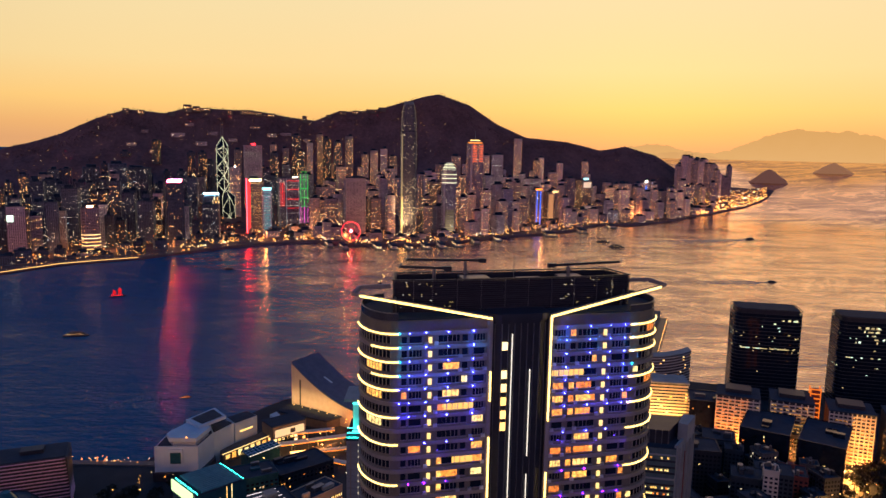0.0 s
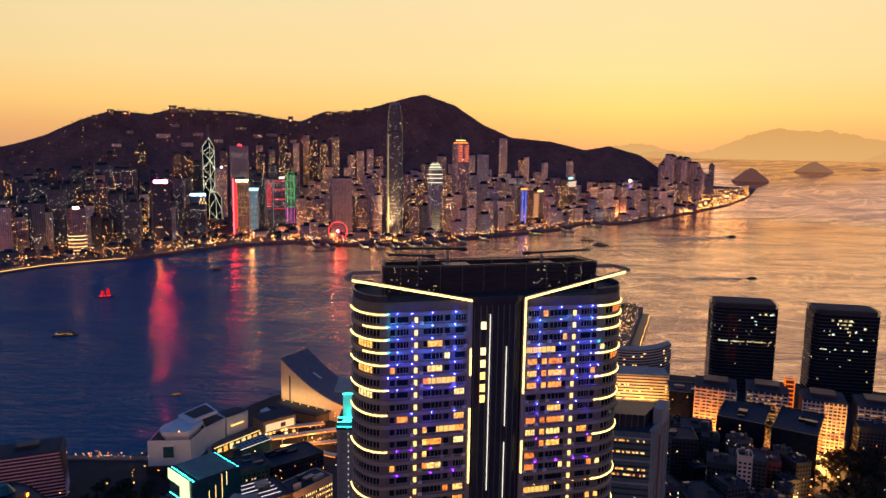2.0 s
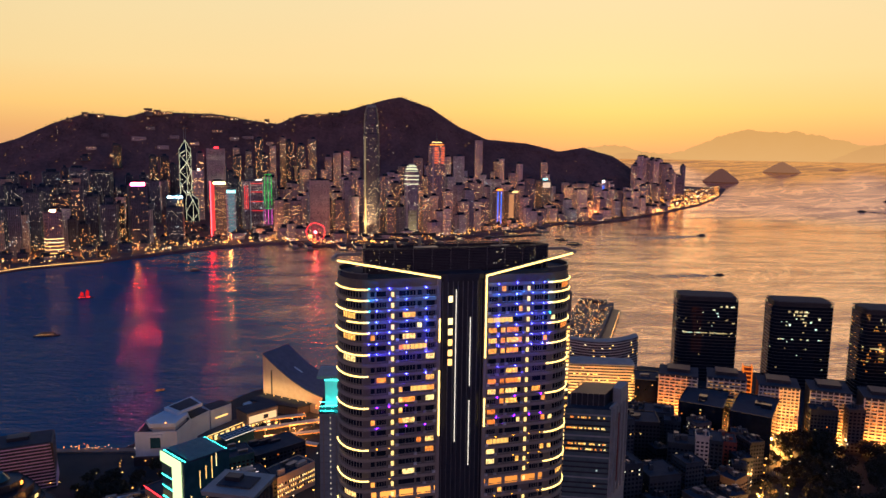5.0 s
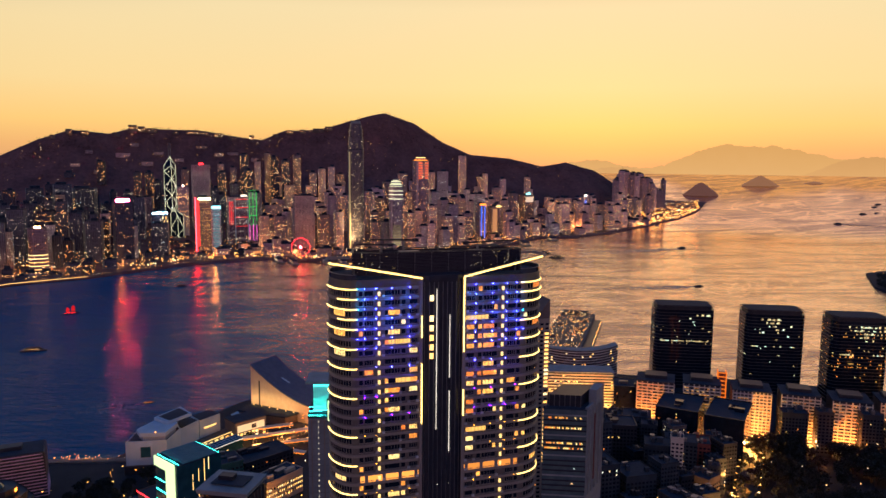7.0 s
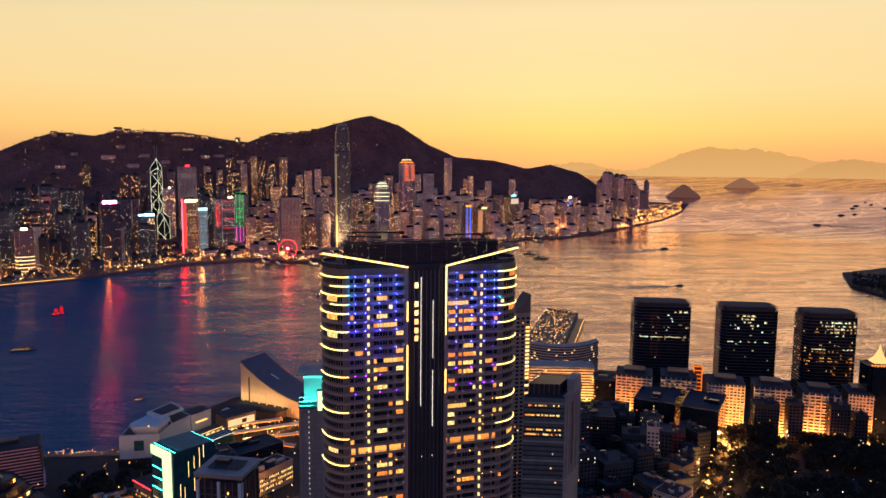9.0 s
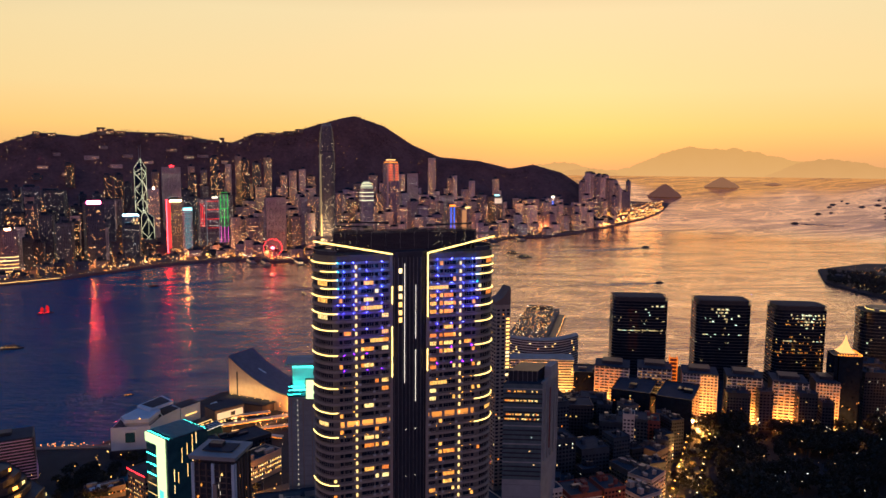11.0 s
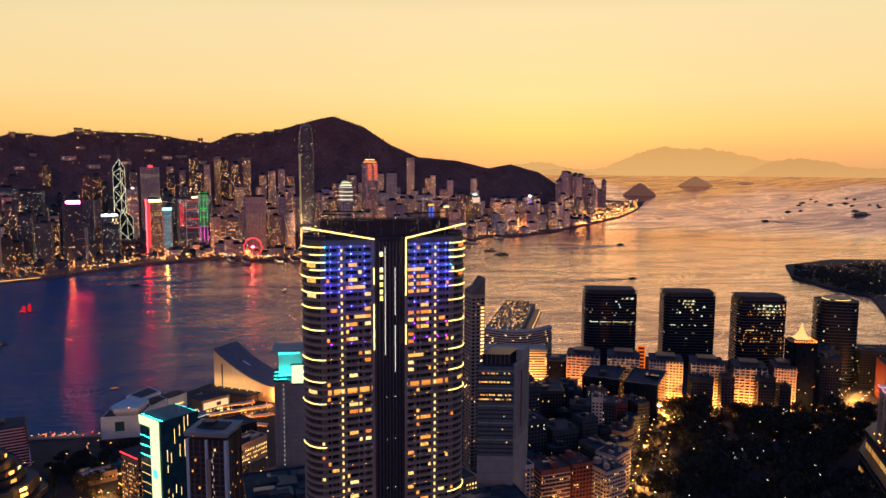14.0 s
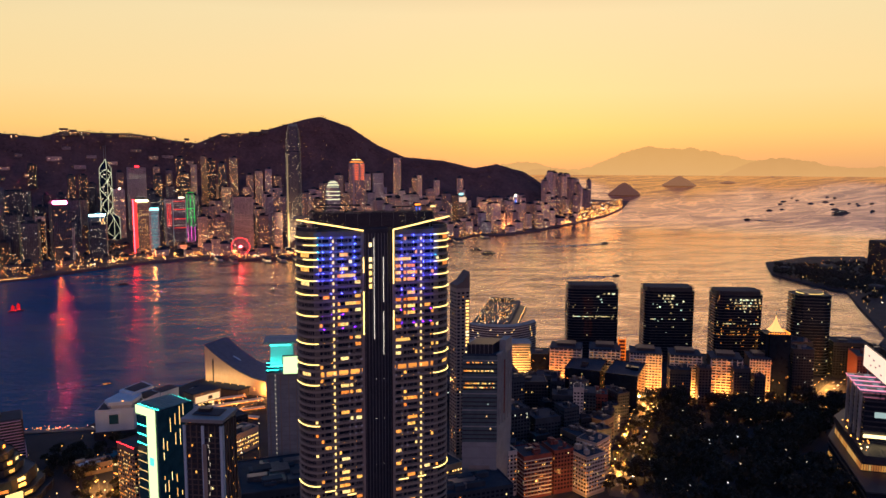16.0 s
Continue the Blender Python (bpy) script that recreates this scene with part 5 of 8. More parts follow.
for i, s, u, w in ((3, 1, 12.2, 8.4), (5, -1, 14.6, 7.0), (9, -1, 13.5, 5.0), (15, 1, 13.0, 6.0)):
    part("window", pane_mesh("window", w, 1.5, M_lit_room, -0.09), None, hero, "broad window glowing yellow").location = (s * u, 0, level(i) - STOREY + 0.95)
    for k in range(int(w / 1.3)):
        part("mullion", frame_bar, None, hero).location = (s * u - w / 2 + 0.65 + k * 1.3, 0, level(i) - STOREY + 0.9)
part("lower_glazing", rest_dark, M_glass, hero, kind="stuff")
part("lower_lit_glazing", rest_lit, M_lit_near, hero, kind="stuff")
mull = Shape()
for i in range(FLOORS):
    zz = level(i) - STOREY + 0.95
    for s in (-1, 1):
        for u, w in BAYS:
            if w > 2 and R.random() < 0.75:
                for f in (-0.25, 0.05, 0.3):
                    mull.box(s * u + w * f, -0.1, zz, 0.09, 0.08, 1.75)
            mull.box(s * u, -0.22, zz - 0.16, w + 0.3, 0.4, 0.14)
part("window_grille", mull, M_ledge, hero, kind="stuff")
# air conditioners and planters hung on the facade
ac = Shape().box(0, -0.35, 0, 0.9, 0.55, 0.6).box(0, -0.3, -0.12, 1.0, 0.6, 0.1).mesh("air_conditioner", surface("worn_white_casing", (0.34, 0.33, 0.31), (0.55, 0.54, 0.52), 0.6, 0.8, vary=0.4))
for i in range(FLOORS):
    for s in (-1, 1):
        for u in (8.6, 11.6, 14.5, 20.2, 22.4):
            if R.random() < 0.5 and i < 34:
                part("air_conditioner", ac, None, hero).location = (s * u, 0, level(i) - STOREY + 0.5)

# lit stair windows down both wings
stair = pane_mesh("stair_window", 0.8, 1.35, M_lit_stair, -0.3)
for i in range(min(FLOORS, 60)):
    for s in (-1, 1):
        if i != 1000 and not (s > 0 and i in (20,)):
            part("stair_window", stair, None, hero, "glowing stair window").location = (s * 21.6, 0, level(i) - STOREY + 0.8)

# curved glazing of the rounded ends
def curved(name, grow, z, h, a0, a1, s, mat, n=9, thick=0.12):
    angs = np.linspace(a0, a1, n)
    return Shape().band([end_point(s, a, grow - thick) for a in angs], [end_point(s, a, grow) for a in angs], z, z + h).mesh(name, mat)


for s in (-1, 1):
    dark_curve = curved("curved_window", 0.06, 0, 1.7, 14, 84, s, M_glass)
    lit_curve = curved("curved_window", 0.06, 0, 1.7, 14, 84, s, M_lit_near)
    half_curve = curved("curved_window", 0.08, 0, 1.7, 30, 62, s, M_lit_near)
    bars = Shape()
    for a in np.linspace(14, 84, 11):
        bars.box(*end_point(s, a, 0.1), 0, 0.14, 0.14, 1.7)
    bars = bars.mesh("window_grille", M_ledge)
    for i in range(FLOORS):
        z = level(i) - STOREY + 0.95
        on = i in ((4, 6, 2) if s < 0 else (0, 4)) or i == refuge
        if s > 0 and i == 0:
            on = False
        if s > 0 and i == 0 or (s > 0 and i == 1):
            on = i == 0
        part("curved_window", dark_curve, None, hero).location = (0, 0, z)
        if on:
            part("curved_window", half_curve, None, hero, "warmly lit curved window").location = (0, 0, z)
        elif R.random() < 0.12:
            part("curved_window", pane_mesh("curved_window", 1.2, 1.3, M_lit_near), None, hero).location = (s * (UW + 2.2), 0.1, z)
        if i < 40:
            part("window_grille", bars, None, hero, kind="stuff").location = (0, 0, z)

# refuge storey: an open band glowing orange
part("refuge_glow", Shape().box(-18, -0.05, level(refuge) - STOREY + 0.4, 20, 0.2, 2.3), glow("refuge_orange", (1.0, 0.38, 0.07), 1.5), hero, "open refuge floor glowing orange")
part("refuge_glow", Shape().box(18, -0.05, level(refuge) - STOREY + 0.4, 20, 0.2, 2.3), glow("refuge_orange_dim", (1.0, 0.34, 0.06), 1.0), hero, "open refuge floor glowing orange")
for s in (-1, 1):
    for u in (9, 14.5, 20, 26):
        part("refuge_column", Shape().box(s * u, -0.2, level(refuge) - STOREY + 0.3, 1.1, 0.4, 2.6), M_ledge, hero)

# arcs of warm light on the rounded ends
ARC = {-1: (0, 1, 2, 3, 4, 6, 8, 11, 15, 18, 21, 27, 36), 1: (0, 1, 2, 4, 6, 8, 11, 15, 18, 21, 36)}
for s in (-1, 1):
    wide, narrow = (curved("light_arc", 0.72, 0, 0.27, a0, a1, s, M_led, 12, 0.28) for a0, a1 in ((0, 96), (0, 48)))
    for i in ARC[s]:
        part("light_arc", narrow if (s < 0 and i in (1, 3)) else wide, None, hero, "warm white LED arc").location = (0, 0, level(i) - 0.15)
for i, s, a, b in ((37, -1, 22, 27), (37, 1, 10, 15), (37, 1, 20, 24), (38, -1, 12, 16)):
    part("light_strip", Shape().box(s * (a + b) / 2, -0.65, level(i), b - a, 0.25, 0.3), M_led, hero, "short warm LED strip")

# dots of blue light along the storeys
dots = {k: Shape().blob(0, 0, 0, 0.16).mesh("led_dot", m) for k, m in (("c", M_led_cyan), ("b", M_led_blue), ("v", M_led_violet), ("y", glow("amber_led_dot", (1.0, 0.42, 0.02), 9, True)))}
for i in list(range(0, 7)) + [8, 11, 13, 15, 17, 18, 21, 24, 27, 30, 34]:
    for s in (-1, 1):
        for u in (11.5, 17.5, 22.7, 26.5, 28.8):
            if i > 6 and R.random() < 0.3 or (u == 28.8 and i > 6):
                continue
            kind = "c" if (i < 4 and u > 28) else "y" if i > 14 else "v" if i > 8 else "b"
            part("led_dot", dots[kind], None, hero, "small blue light").location = (s * u, -0.75, level(i) + 0.1)

# the lamps that wash the upper storeys in blue
for s in (-1, 1):
    for u in (11.5, 19.0, 26.5):
        for i, tint in ((1, (0.03, 0.25, 0.95)), (3.4, (0.04, 0.13, 1.0)), (6, (0.07, 0.05, 1.0)), (9, (0.10, 0.04, 1.0))):
            L = new("facade_lamp", bpy.data.lights.new("facade_lamp", "POINT"))
            L.data.energy, L.data.color, L.data.shadow_soft_size = 370 if i < 5 else 220 if i < 8 else 100, tint, 0.12
            L.location = hero.matrix_basis @ Vector((s * u, -2.2, level(i) + 0.2))

# upright strips of light
def upright(u, v, i0, i1, w, mat, label):
    part("light_strip", Shape().box(u, v, level(i1), w, 0.25, (i1 - i0) * STOREY), mat, hero, label)


for u, i0, i1 in ((-7.3, 3.0, 5.2), (-7.3, 7.9, 14.2), (7.4, -0.8, 7.0), (7.4, 11.0, 13.8)):
    upright(u, -0.8, i0, i1, 0.34, M_led, "bright upright LED strip")
for u, i0, i1 in ((-2.2, 0.3, 15.0), (2.4, 3.0, 9.6), (2.4, 11.0, 17.5)):
    upright(u, -0.75, i0, i1, 0.15, M_led_white, "thin white upright LED line")
for s in (-1, 1):
    part("frame_pier", Shape().box(s * 7.4, -0.3, 30, 0.9, 0.7, ROOF_Z - Z0 - 30), M_ledge, hero, "pale upright frame of the middle shaft")
for i in (1.5, 3.6, 4.6, 5.6, 6.6, 7.5):
    part("shaft_window", pane_mesh("shaft_window", 1.3, 1.9, M_lit_gold, -0.7), None, hero, "yellow lit window").location = (-3.9, 0, level(i))
for i in (21, 27, 34):
    for u in (-1.6, 2.4):
        part("led_dot", dots["b"] if i == 0 else Shape().blob(0, 0, 0, 0.2).mesh("led_dot", M_led_white), None, hero).location = (u, -0.7, level(i))
# podium the tower stands on
t = thing("shopping_podium", 5, 60, 4, TURN, "dark shopping podium with plant on its roof", "building")
part("wall", Shape().box(0, 0, 0, 130, 170, 26), M_block, t)
part("roof", Shape().box(0, 0, 26, 128, 168, 0.8), M_roof, t)
for i in range(26):
    x, y = R.uniform(-58, 58), R.uniform(30, 80)
    part("plant_unit", Shape().box(x, y, 26.8, R.uniform(3, 9), R.uniform(3, 8), R.uniform(1.5, 4)), M_metal, t)

# ---- the near city ----
R = random.Random(77)


def near_block(name, x, y, w, d, h, turn=0.0, wall=M_block, label="", storey=3.3, bay=3.6, share=0.10, lights=None, glass=M_glass, plan=None, clutter=5, bands=None, base=4.0, ww=0.6, wh=0.5, parapet=True, dark=True, category="building", group=""):
    """A city block: walls, window panes dark and lit, storey bands, a roof with parapet and plant."""
    t = thing(name, x, y, base, turn, label, category, group)
    poly = plan or rect(w, d)
    shell = part("wall", Shape().prism(poly, 0, h), wall, t)
    top = part("roof", Shape().prism([(a * 0.985, b * 0.985) for a, b in poly], h, h + 0.25), M_roof, t)
    if parapet:
        sh = Shape()
        for a, b in zip(poly, poly[1:] + poly[:1]):
            sh.beam((*a, h + 0.5), (*b, h + 0.5), 0.4, 1.1)
        part("parapet", sh, wall, top)
    if dark:
        part("glazing", window_quads(Shape(), poly, 3, h - 1, storey, bay, 1.0, R, ww, wh, 0.06, turn), glass, shell, kind="stuff")
    win = window_quads(Shape(), poly, 3, h - 1, storey, bay * 0.62, share, R, ww * 0.75, wh * 0.75, 0.11, turn)
    if win.f:
        part("lit_glazing", win, lights or M_lit_near, shell, kind="stuff")
    if bands:
        for i in range(int(h / storey)):
            sh = Shape()
            for a, b in zip(poly, poly[1:] + poly[:1]):
                sh.beam((*a, 3 + i * storey), (*b, 3 + i * storey), 0.7, 0.7)
            part("floor_band", sh, bands, t)
    for i in range(clutter):
        sx, sy = R.uniform(0.08, 0.25) * w, R.uniform(0.08, 0.25) * d
        part("roof_unit", Shape().box(R.uniform(-0.33, 0.33) * w, R.uniform(-0.33, 0.33) * d, h + 0.25, sx, sy, R.uniform(1.5, 4.5)), M_metal if R.random() < 0.4 else wall, top)
    return t


# four dark glass office towers on the quay
GLASS_LIT = lit("office_glints", [(0, (0.3, 0.22, 0.1)), (0.5, (0.75, 0.55, 0.25)), (0.8, (0.85, 0.95, 0.6)), (1, (0.6, 0.9, 0.8))], 1.4)
GATE = [(371.5, 645, 72, 0.03, 0.75), (471.5, 612, 69, 0.05, 0.45), (551, 569, 63, 0.09, 0.4)]
for i, (x, y, w, share, row) in enumerate(GATE):
    t = thing("office_tower", x, y, 4, -12, "black glass office tower with rounded corners by the water", "building", "quay towers")
    hh = 100
    poly = round_rect(w, 42, 9, 5)
    part("wall", Shape().prism(poly, 0, hh), M_glass, t)
    for k in range(26):
        sh = Shape()
        for a, b in zip(poly, poly[1:] + poly[:1]):
            sh.beam((*a, 4 + k * 4.0), (*b, 4 + k * 4.0), 0.3, 0.9)
        part("floor_band", sh, M_dark, t)
    floors = [R.choice((0.1, 0.2, 0.5, 1.0, 3.5)) for _ in range(40)]
    win = window_quads(Shape(), poly, 24, hh - 4, 4.0, 1.9, share, R, 0.6, 0.2, 0.35, -13, every=lambda r, n: floors[r])
    part("lit_glazing", win, M_lit_near if i == 2 else GLASS_LIT, t, kind="stuff")
    strip = Shape()
    for k in range(22):
        if R.random() < row:
            strip.box(-w * 0.38 + k * w * 0.036, -21.4, 60 + (4 if R.random() < 0.1 else 0), w * 0.03, 0.3, 1.0)
    part("lit_strip", strip, GLASS_LIT, t, kind="stuff")
    cluster = Shape()                                 # offices still lit, floor above floor
    for k in range((14, 34, 46)[i]):
        cx, cz = ((0.22, 84), (-0.05, 84), (0.12, 88))[i]
        cluster.box(max(-0.4, min(0.4, R.gauss(cx, 0.13))) * w, -21.4, 4.6 + 4.0 * round(min(90, R.gauss(cz, 9)) / 4.0), w * R.choice((0.02, 0.035)), 0.3, R.choice((0.9, 1.4, 2.2)))
    part("office_glow", cluster, GLASS_LIT, t, kind="stuff")
    part("crown", Shape().prism([(a * 0.93, b * 0.9) for a, b in poly], hh, hh + 4.5), M_dark, t)
    sh = Shape()
    for k in range(16):
        if R.random() < (0.3, 0.12, 0.75)[i]:
            sh.box(-w * 0.36 + k * w * 0.048, -17.2, hh + 1.2, w * 0.03, 0.4, 1.6)
    part("crown_lamp_row", sh, GLASS_LIT, t, kind="stuff")
    part("roof", Shape().prism([(a * 0.9, b * 0.86) for a, b in poly], hh + 4.5, hh + 5), M_roof, t)
t = near_block("office_tower", 622, 512, 48, 40, 106, -20, M_glass, "dark glass tower with a lit round crown", share=0.05, lights=GLASS_LIT, dark=False, plan=round_rect(48, 40, 12), bands=M_dark, storey=4, clutter=1)
part("crown", Shape().tube(0, 0, 106, 110, 16, 16, 24), M_dark, t)
part("crown_light", Shape().tube(0, 0, 108, 109, 16.4, 16.4, 24), M_lit_stair, t)
near_block("office_block", 668, 494, 44, 34, 46, -20, M_dark, "low dark office block beside the round-crowned tower", share=0.03, lights=M_lit_near, bands=M_dark, clutter=2)

# row of hotel slabs lit golden from the street
M_lit_hotel = lit("hotel_room_light", [(0, (0.45, 0.17, 0.03)), (0.6, (0.8, 0.36, 0.08)), (1, (1.0, 0.58, 0.2))], 0.9)
SLABS = [(277, 484, 37), (322, 472, 36), (363, 447, 36), (405, 431, 35), (444, 409, 34), (482, 403, 22)]
for i, (x, y, w) in enumerate(SLABS):
    t = thing("hotel_block", x + 6, y + 14, 4, -22, "pale hotel slab with golden-lit balcony grid", "building", "hotel slabs")
    hh = 53
    part("wall", Shape().box(0, 0, 0, w, 32, hh), M_dark, t)
    part("roof", Shape().box(0, 0, hh, w + 1.5, 33.5, 1.0), M_roof, t)
    part("roof_house", Shape().box(0, 2, hh + 1, w * 0.6, 18, 3.5), M_dark, t)
    for k in range(16):
        part("balcony_band", Shape().box(0, -16.3, k * 3.3, w, 0.9, 1.2).box(w / 2 + 0.3, 0, k * 3.3, 0.8, 32, 1.2), M_floodwall, t)
    for k in range(int(w / 5) + (4 if i in (2, 5) else 1)):
        n = int(w / 5) + (3 if i in (2, 5) else 0)
        part("fin", Shape().box(-w / 2 + w * k / n, -16.4, 0, 0.8, 1.1, hh), M_floodwall, t)
    part("lit_glazing", window_quads(Shape(), rect(w, 32), 1, hh, 3.3, 2.5, 0.34, R, 0.8, 0.5, 0.2, -22), M_lit_hotel, t, kind="stuff")
    part("street_glow", Shape().box(0, -16.9, 0, w * 0.7, 0.6, 3.5), M_lit_stair, t, "bright shop front at street level")
for x, y, w in SLABS:                      # floodlights at the foot of each slab
    L = new("street_floodlight", bpy.data.lights.new("street_floodlight", "AREA"))
    L.data.shape, L.data.size, L.data.size_y, L.data.energy, L.data.color = "RECTANGLE", w * 0.9, 2.0, 84000, (1.0, 0.27, 0.055)
    L.matrix_world = look((x - 6, y - 15, 8), (x, y, 30))
# orange scaffold tower between slabs
t = thing("lit_lattice_tower", 352, 490, 4, -20, "orange-lit service tower between hotel slabs", "tower")
part("core", Shape().box(0, 0, 0, 7, 7, 60), M_red, t)
M_lattice = glow("orange_lattice", (1.0, 0.20, 0.02), 1.0)
for a, b in ((-4.2, -4.2), (4.2, -4.2), (4.2, 4.2), (-4.2, 4.2)):
    part("post", Shape().box(a, b, 0, 0.9, 0.9, 62), M_lattice, t)
for k in range(14):
    part("landing", Shape().box(0, -4.2, 3 + k * 4.4, 8.4, 0.6, 1.1), M_lattice, t)

# dark flat-roofed blocks before the hotels
near_block("office_block", 264, 514, 42, 32, 42, -15, M_glass, "dark flat-roofed office block with few lit windows", share=0.03, dark=False, clutter=3)
near_block("office_block", 291.5, 451, 40, 54, 42, -31, M_glass, "dark flat-roofed office block with few lit windows", share=0.04, dark=False, clutter=2)
near_block("office_block", 330, 427, 36, 60, 42, -34, M_glass, "dark flat-roofed block with an orange-lit terrace", share=0.05, dark=False, clutter=2)

# curved hotel by the pier
t = thing("curved_hotel", 236, 640, 4, -4, "long concave hotel slab with lit balcony bands", "building")
arc = [(-52 + 104 * f, 6 + 30 * (2 * f - 1) ** 2 - 30) for f in np.linspace(0, 1, 17)]
back = [(a, b + 15) for a, b in arc]
part("wall", Shape().band(arc, back, 0, 51), M_block_warm, t)
part("roof", Shape().band([(a, b - 0.5) for a, b in arc], [(a, b + 15.5) for a, b in arc], 51, 52), M_concrete, t)
for k in range(15):
    part("balcony_band", Shape().band([(a, b - 0.7) for a, b in arc], [(a, b - 0.1) for a, b in arc], 2.5 + k * 3.3, 3.6 + k * 3.3), M_floodwall, t)
    part("balcony_band", Shape().beam((52.3, 6, 3 + k * 3.3), (52.3, 21, 3 + k * 3.3), 0.6, 1.1), M_floodwall, t)
lw = Shape()
for a, b in zip(arc, arc[1:]):
    window_quads(lw, [a, b, (b[0], b[1] + 15), (a[0], a[1] + 15)], 2, 50, 3.3, 3, 0.12, R, 0.6, 0.5, 0.2, 0)
part("lit_glazing", lw, M_lit_gold, t, kind="stuff")
t = thing("hotel_block", 213, 556, 4, -8, "hotel block with golden balcony bands", "building")
part("wall", Shape().box(0, 0, 0, 78, 26, 46), M_dark, t)
part("roof", Shape().box(0, 0, 46, 80, 28, 1.2), M_concrete, t)
for k in range(14):
    part("balcony_band", Shape().box(0, -13.3, k * 3.3, 78, 0.9, 1.5), M_floodwall, t)
part("lit_glazing", window_quads(Shape(), rect(78, 26), 1, 46, 3.3, 3, 0.10, R, 0.7, 0.4, 0.2, 0), M_lit_gold, t, kind="stuff")
L = new("street_floodlight", bpy.data.lights.new("street_floodlight", "AREA"))
L.data.shape, L.data.size, L.data.size_y, L.data.energy, L.data.color = "RECTANGLE", 70, 2.0, 110000, (1.0, 0.42, 0.10)
L.matrix_world = look((208, 524, 8), (212, 543, 30))

# cruise pier with a lit deck of parked cars
t = thing("cruise_pier", 290, 900, 0, -21, "broad cruise pier with lamps and rows of parked cars", "pier")
part("deck", Shape().box(0, 0, -4, 62, 330, 14), M_paving, t)
part("edge_deck", Shape().box(38, -10, -4, 14, 300, 8), M_dark, t)
part("end_hall", Shape().box(-4, 152, 10, 46, 16, 6), M_block_warm, t)
lampsh, carsh = Shape(), []
for i in range(420):
    lampsh.blob(R.uniform(-30, 30), R.uniform(-155, 155), 14.8 + R.uniform(0, 3), R.choice((0.3, 0.45, 0.6)))
for i in range(60):
    lampsh.blob(44.5, -155 + i * 4.8, 5.0, 0.5)
part("deck_lamp_field", lampsh, M_street, t, kind="stuff")
for k in range(6):
    part("shelter", Shape().box(-18 + 36 * (k % 2), -110 + 42 * k, 10, 9, 22, 3.4), M_block_warm, t)
def car_mesh():
    sh = Shape().box(0, 0, 0.35, 1.8, 4.3, 0.6)
    sh.prism([(-0.8, -1.3), (0.8, -1.3), (0.8, 1.5), (-0.8, 1.5)], 0.95, 1.5, 0.8)
    for a, b in ((-0.85, -1.3), (0.85, -1.3), (-0.85, 1.4), (0.85, 1.4)):
        sh.box(a, b, 0, 0.25, 0.7, 0.6)
    return sh
car = car_mesh().mesh("car_body", surface("car_paint", (0.05, 0.05, 0.06), (0.3, 0.3, 0.3), 0.3, 0.3, vary=0.7))
Mp = t.matrix_basis
for i in range(120):
    lane, row = i % 6, i // 6
    q2 = new("car", car)
    q2.matrix_basis = Mp @ pose(-25 + lane * 10 + R.uniform(-0.4, 0.4), -125 + row * 12 + R.uniform(-2, 2), 10)
    tagged(q2, "parked car on the pier deck", "car", "cars on the pier")

# tower with the lit pyramid roof
t = near_block("pyramid_tower", 508, 415, 28, 28, 80, -15, M_glass, "slim dark tower with a glowing pyramid roof", share=0.02, clutter=0, dark=False, plan=cross_plan(28, 28, 0.12))
# floodlight on the copper roof painted as its own glow
M_copper = glow("copper_flood_glow", (1.0, 0.50, 0.16), 1.5)
for w0, w1, z0, z1 in ((16, 10.5, 83, 86), (10.5, 6, 86, 90), (6, 2.4, 90, 95.5), (2.4, 0.5, 95.5, 101)):
    part("pyramid_roof", Shape().prism(rect(w0, w0), z0, z1, w1 / w0), M_copper, t, "flaring pyramid roof with floodlight painted as glow")
for k in range(9):
    part("roof_lamp", Shape().blob(-11 + k * 2.75, -12.5, 82, 1.0), M_neon_orange, t)
    part("roof_lamp", Shape().blob(12.5, -11 + k * 2.75, 82, 0.9), M_neon_orange, t)
part("spire", Shape().tube(0, 0, 101, 106, 0.4, 0.15, 6), M_metal, t)

# glass office block with the concrete flank
def along(a, b, f, off=0.0):
    dx, dy = b[0] - a[0], b[1] - a[1]
    n = math.hypot(dx, dy)
    return (a[0] + dx * f + dy / n * off, a[1] + dy * f - dx / n * off)


t = thing("office_block", 107, 214, 4, 0, "teal glass office block with a ribbed concrete flank", "building")
H2 = 126
FL, FC, FR, FB = (-13, -13), (13.6, -18), (32, 9), (5, 14)
part("podium_wall", Shape().prism([FL, FC, FR, FB], 0, 56), M_concrete, t, "pale blank lower wall")
for k in range(6):
    part("wall_joint", Shape().beam((*along(FL, FC, 0, 0.05), 8 + k * 9), (*along(FL, FC, 1, 0.05), 8 + k * 9), 0.2, 0.25), M_metal, t)
part("wall", Shape().prism([FL, FC, FR, FB], 56, H2), surface("grey_teal_glass", (0.08, 0.125, 0.13), (0.15, 0.20, 0.205), 0.25, 0.2), t)


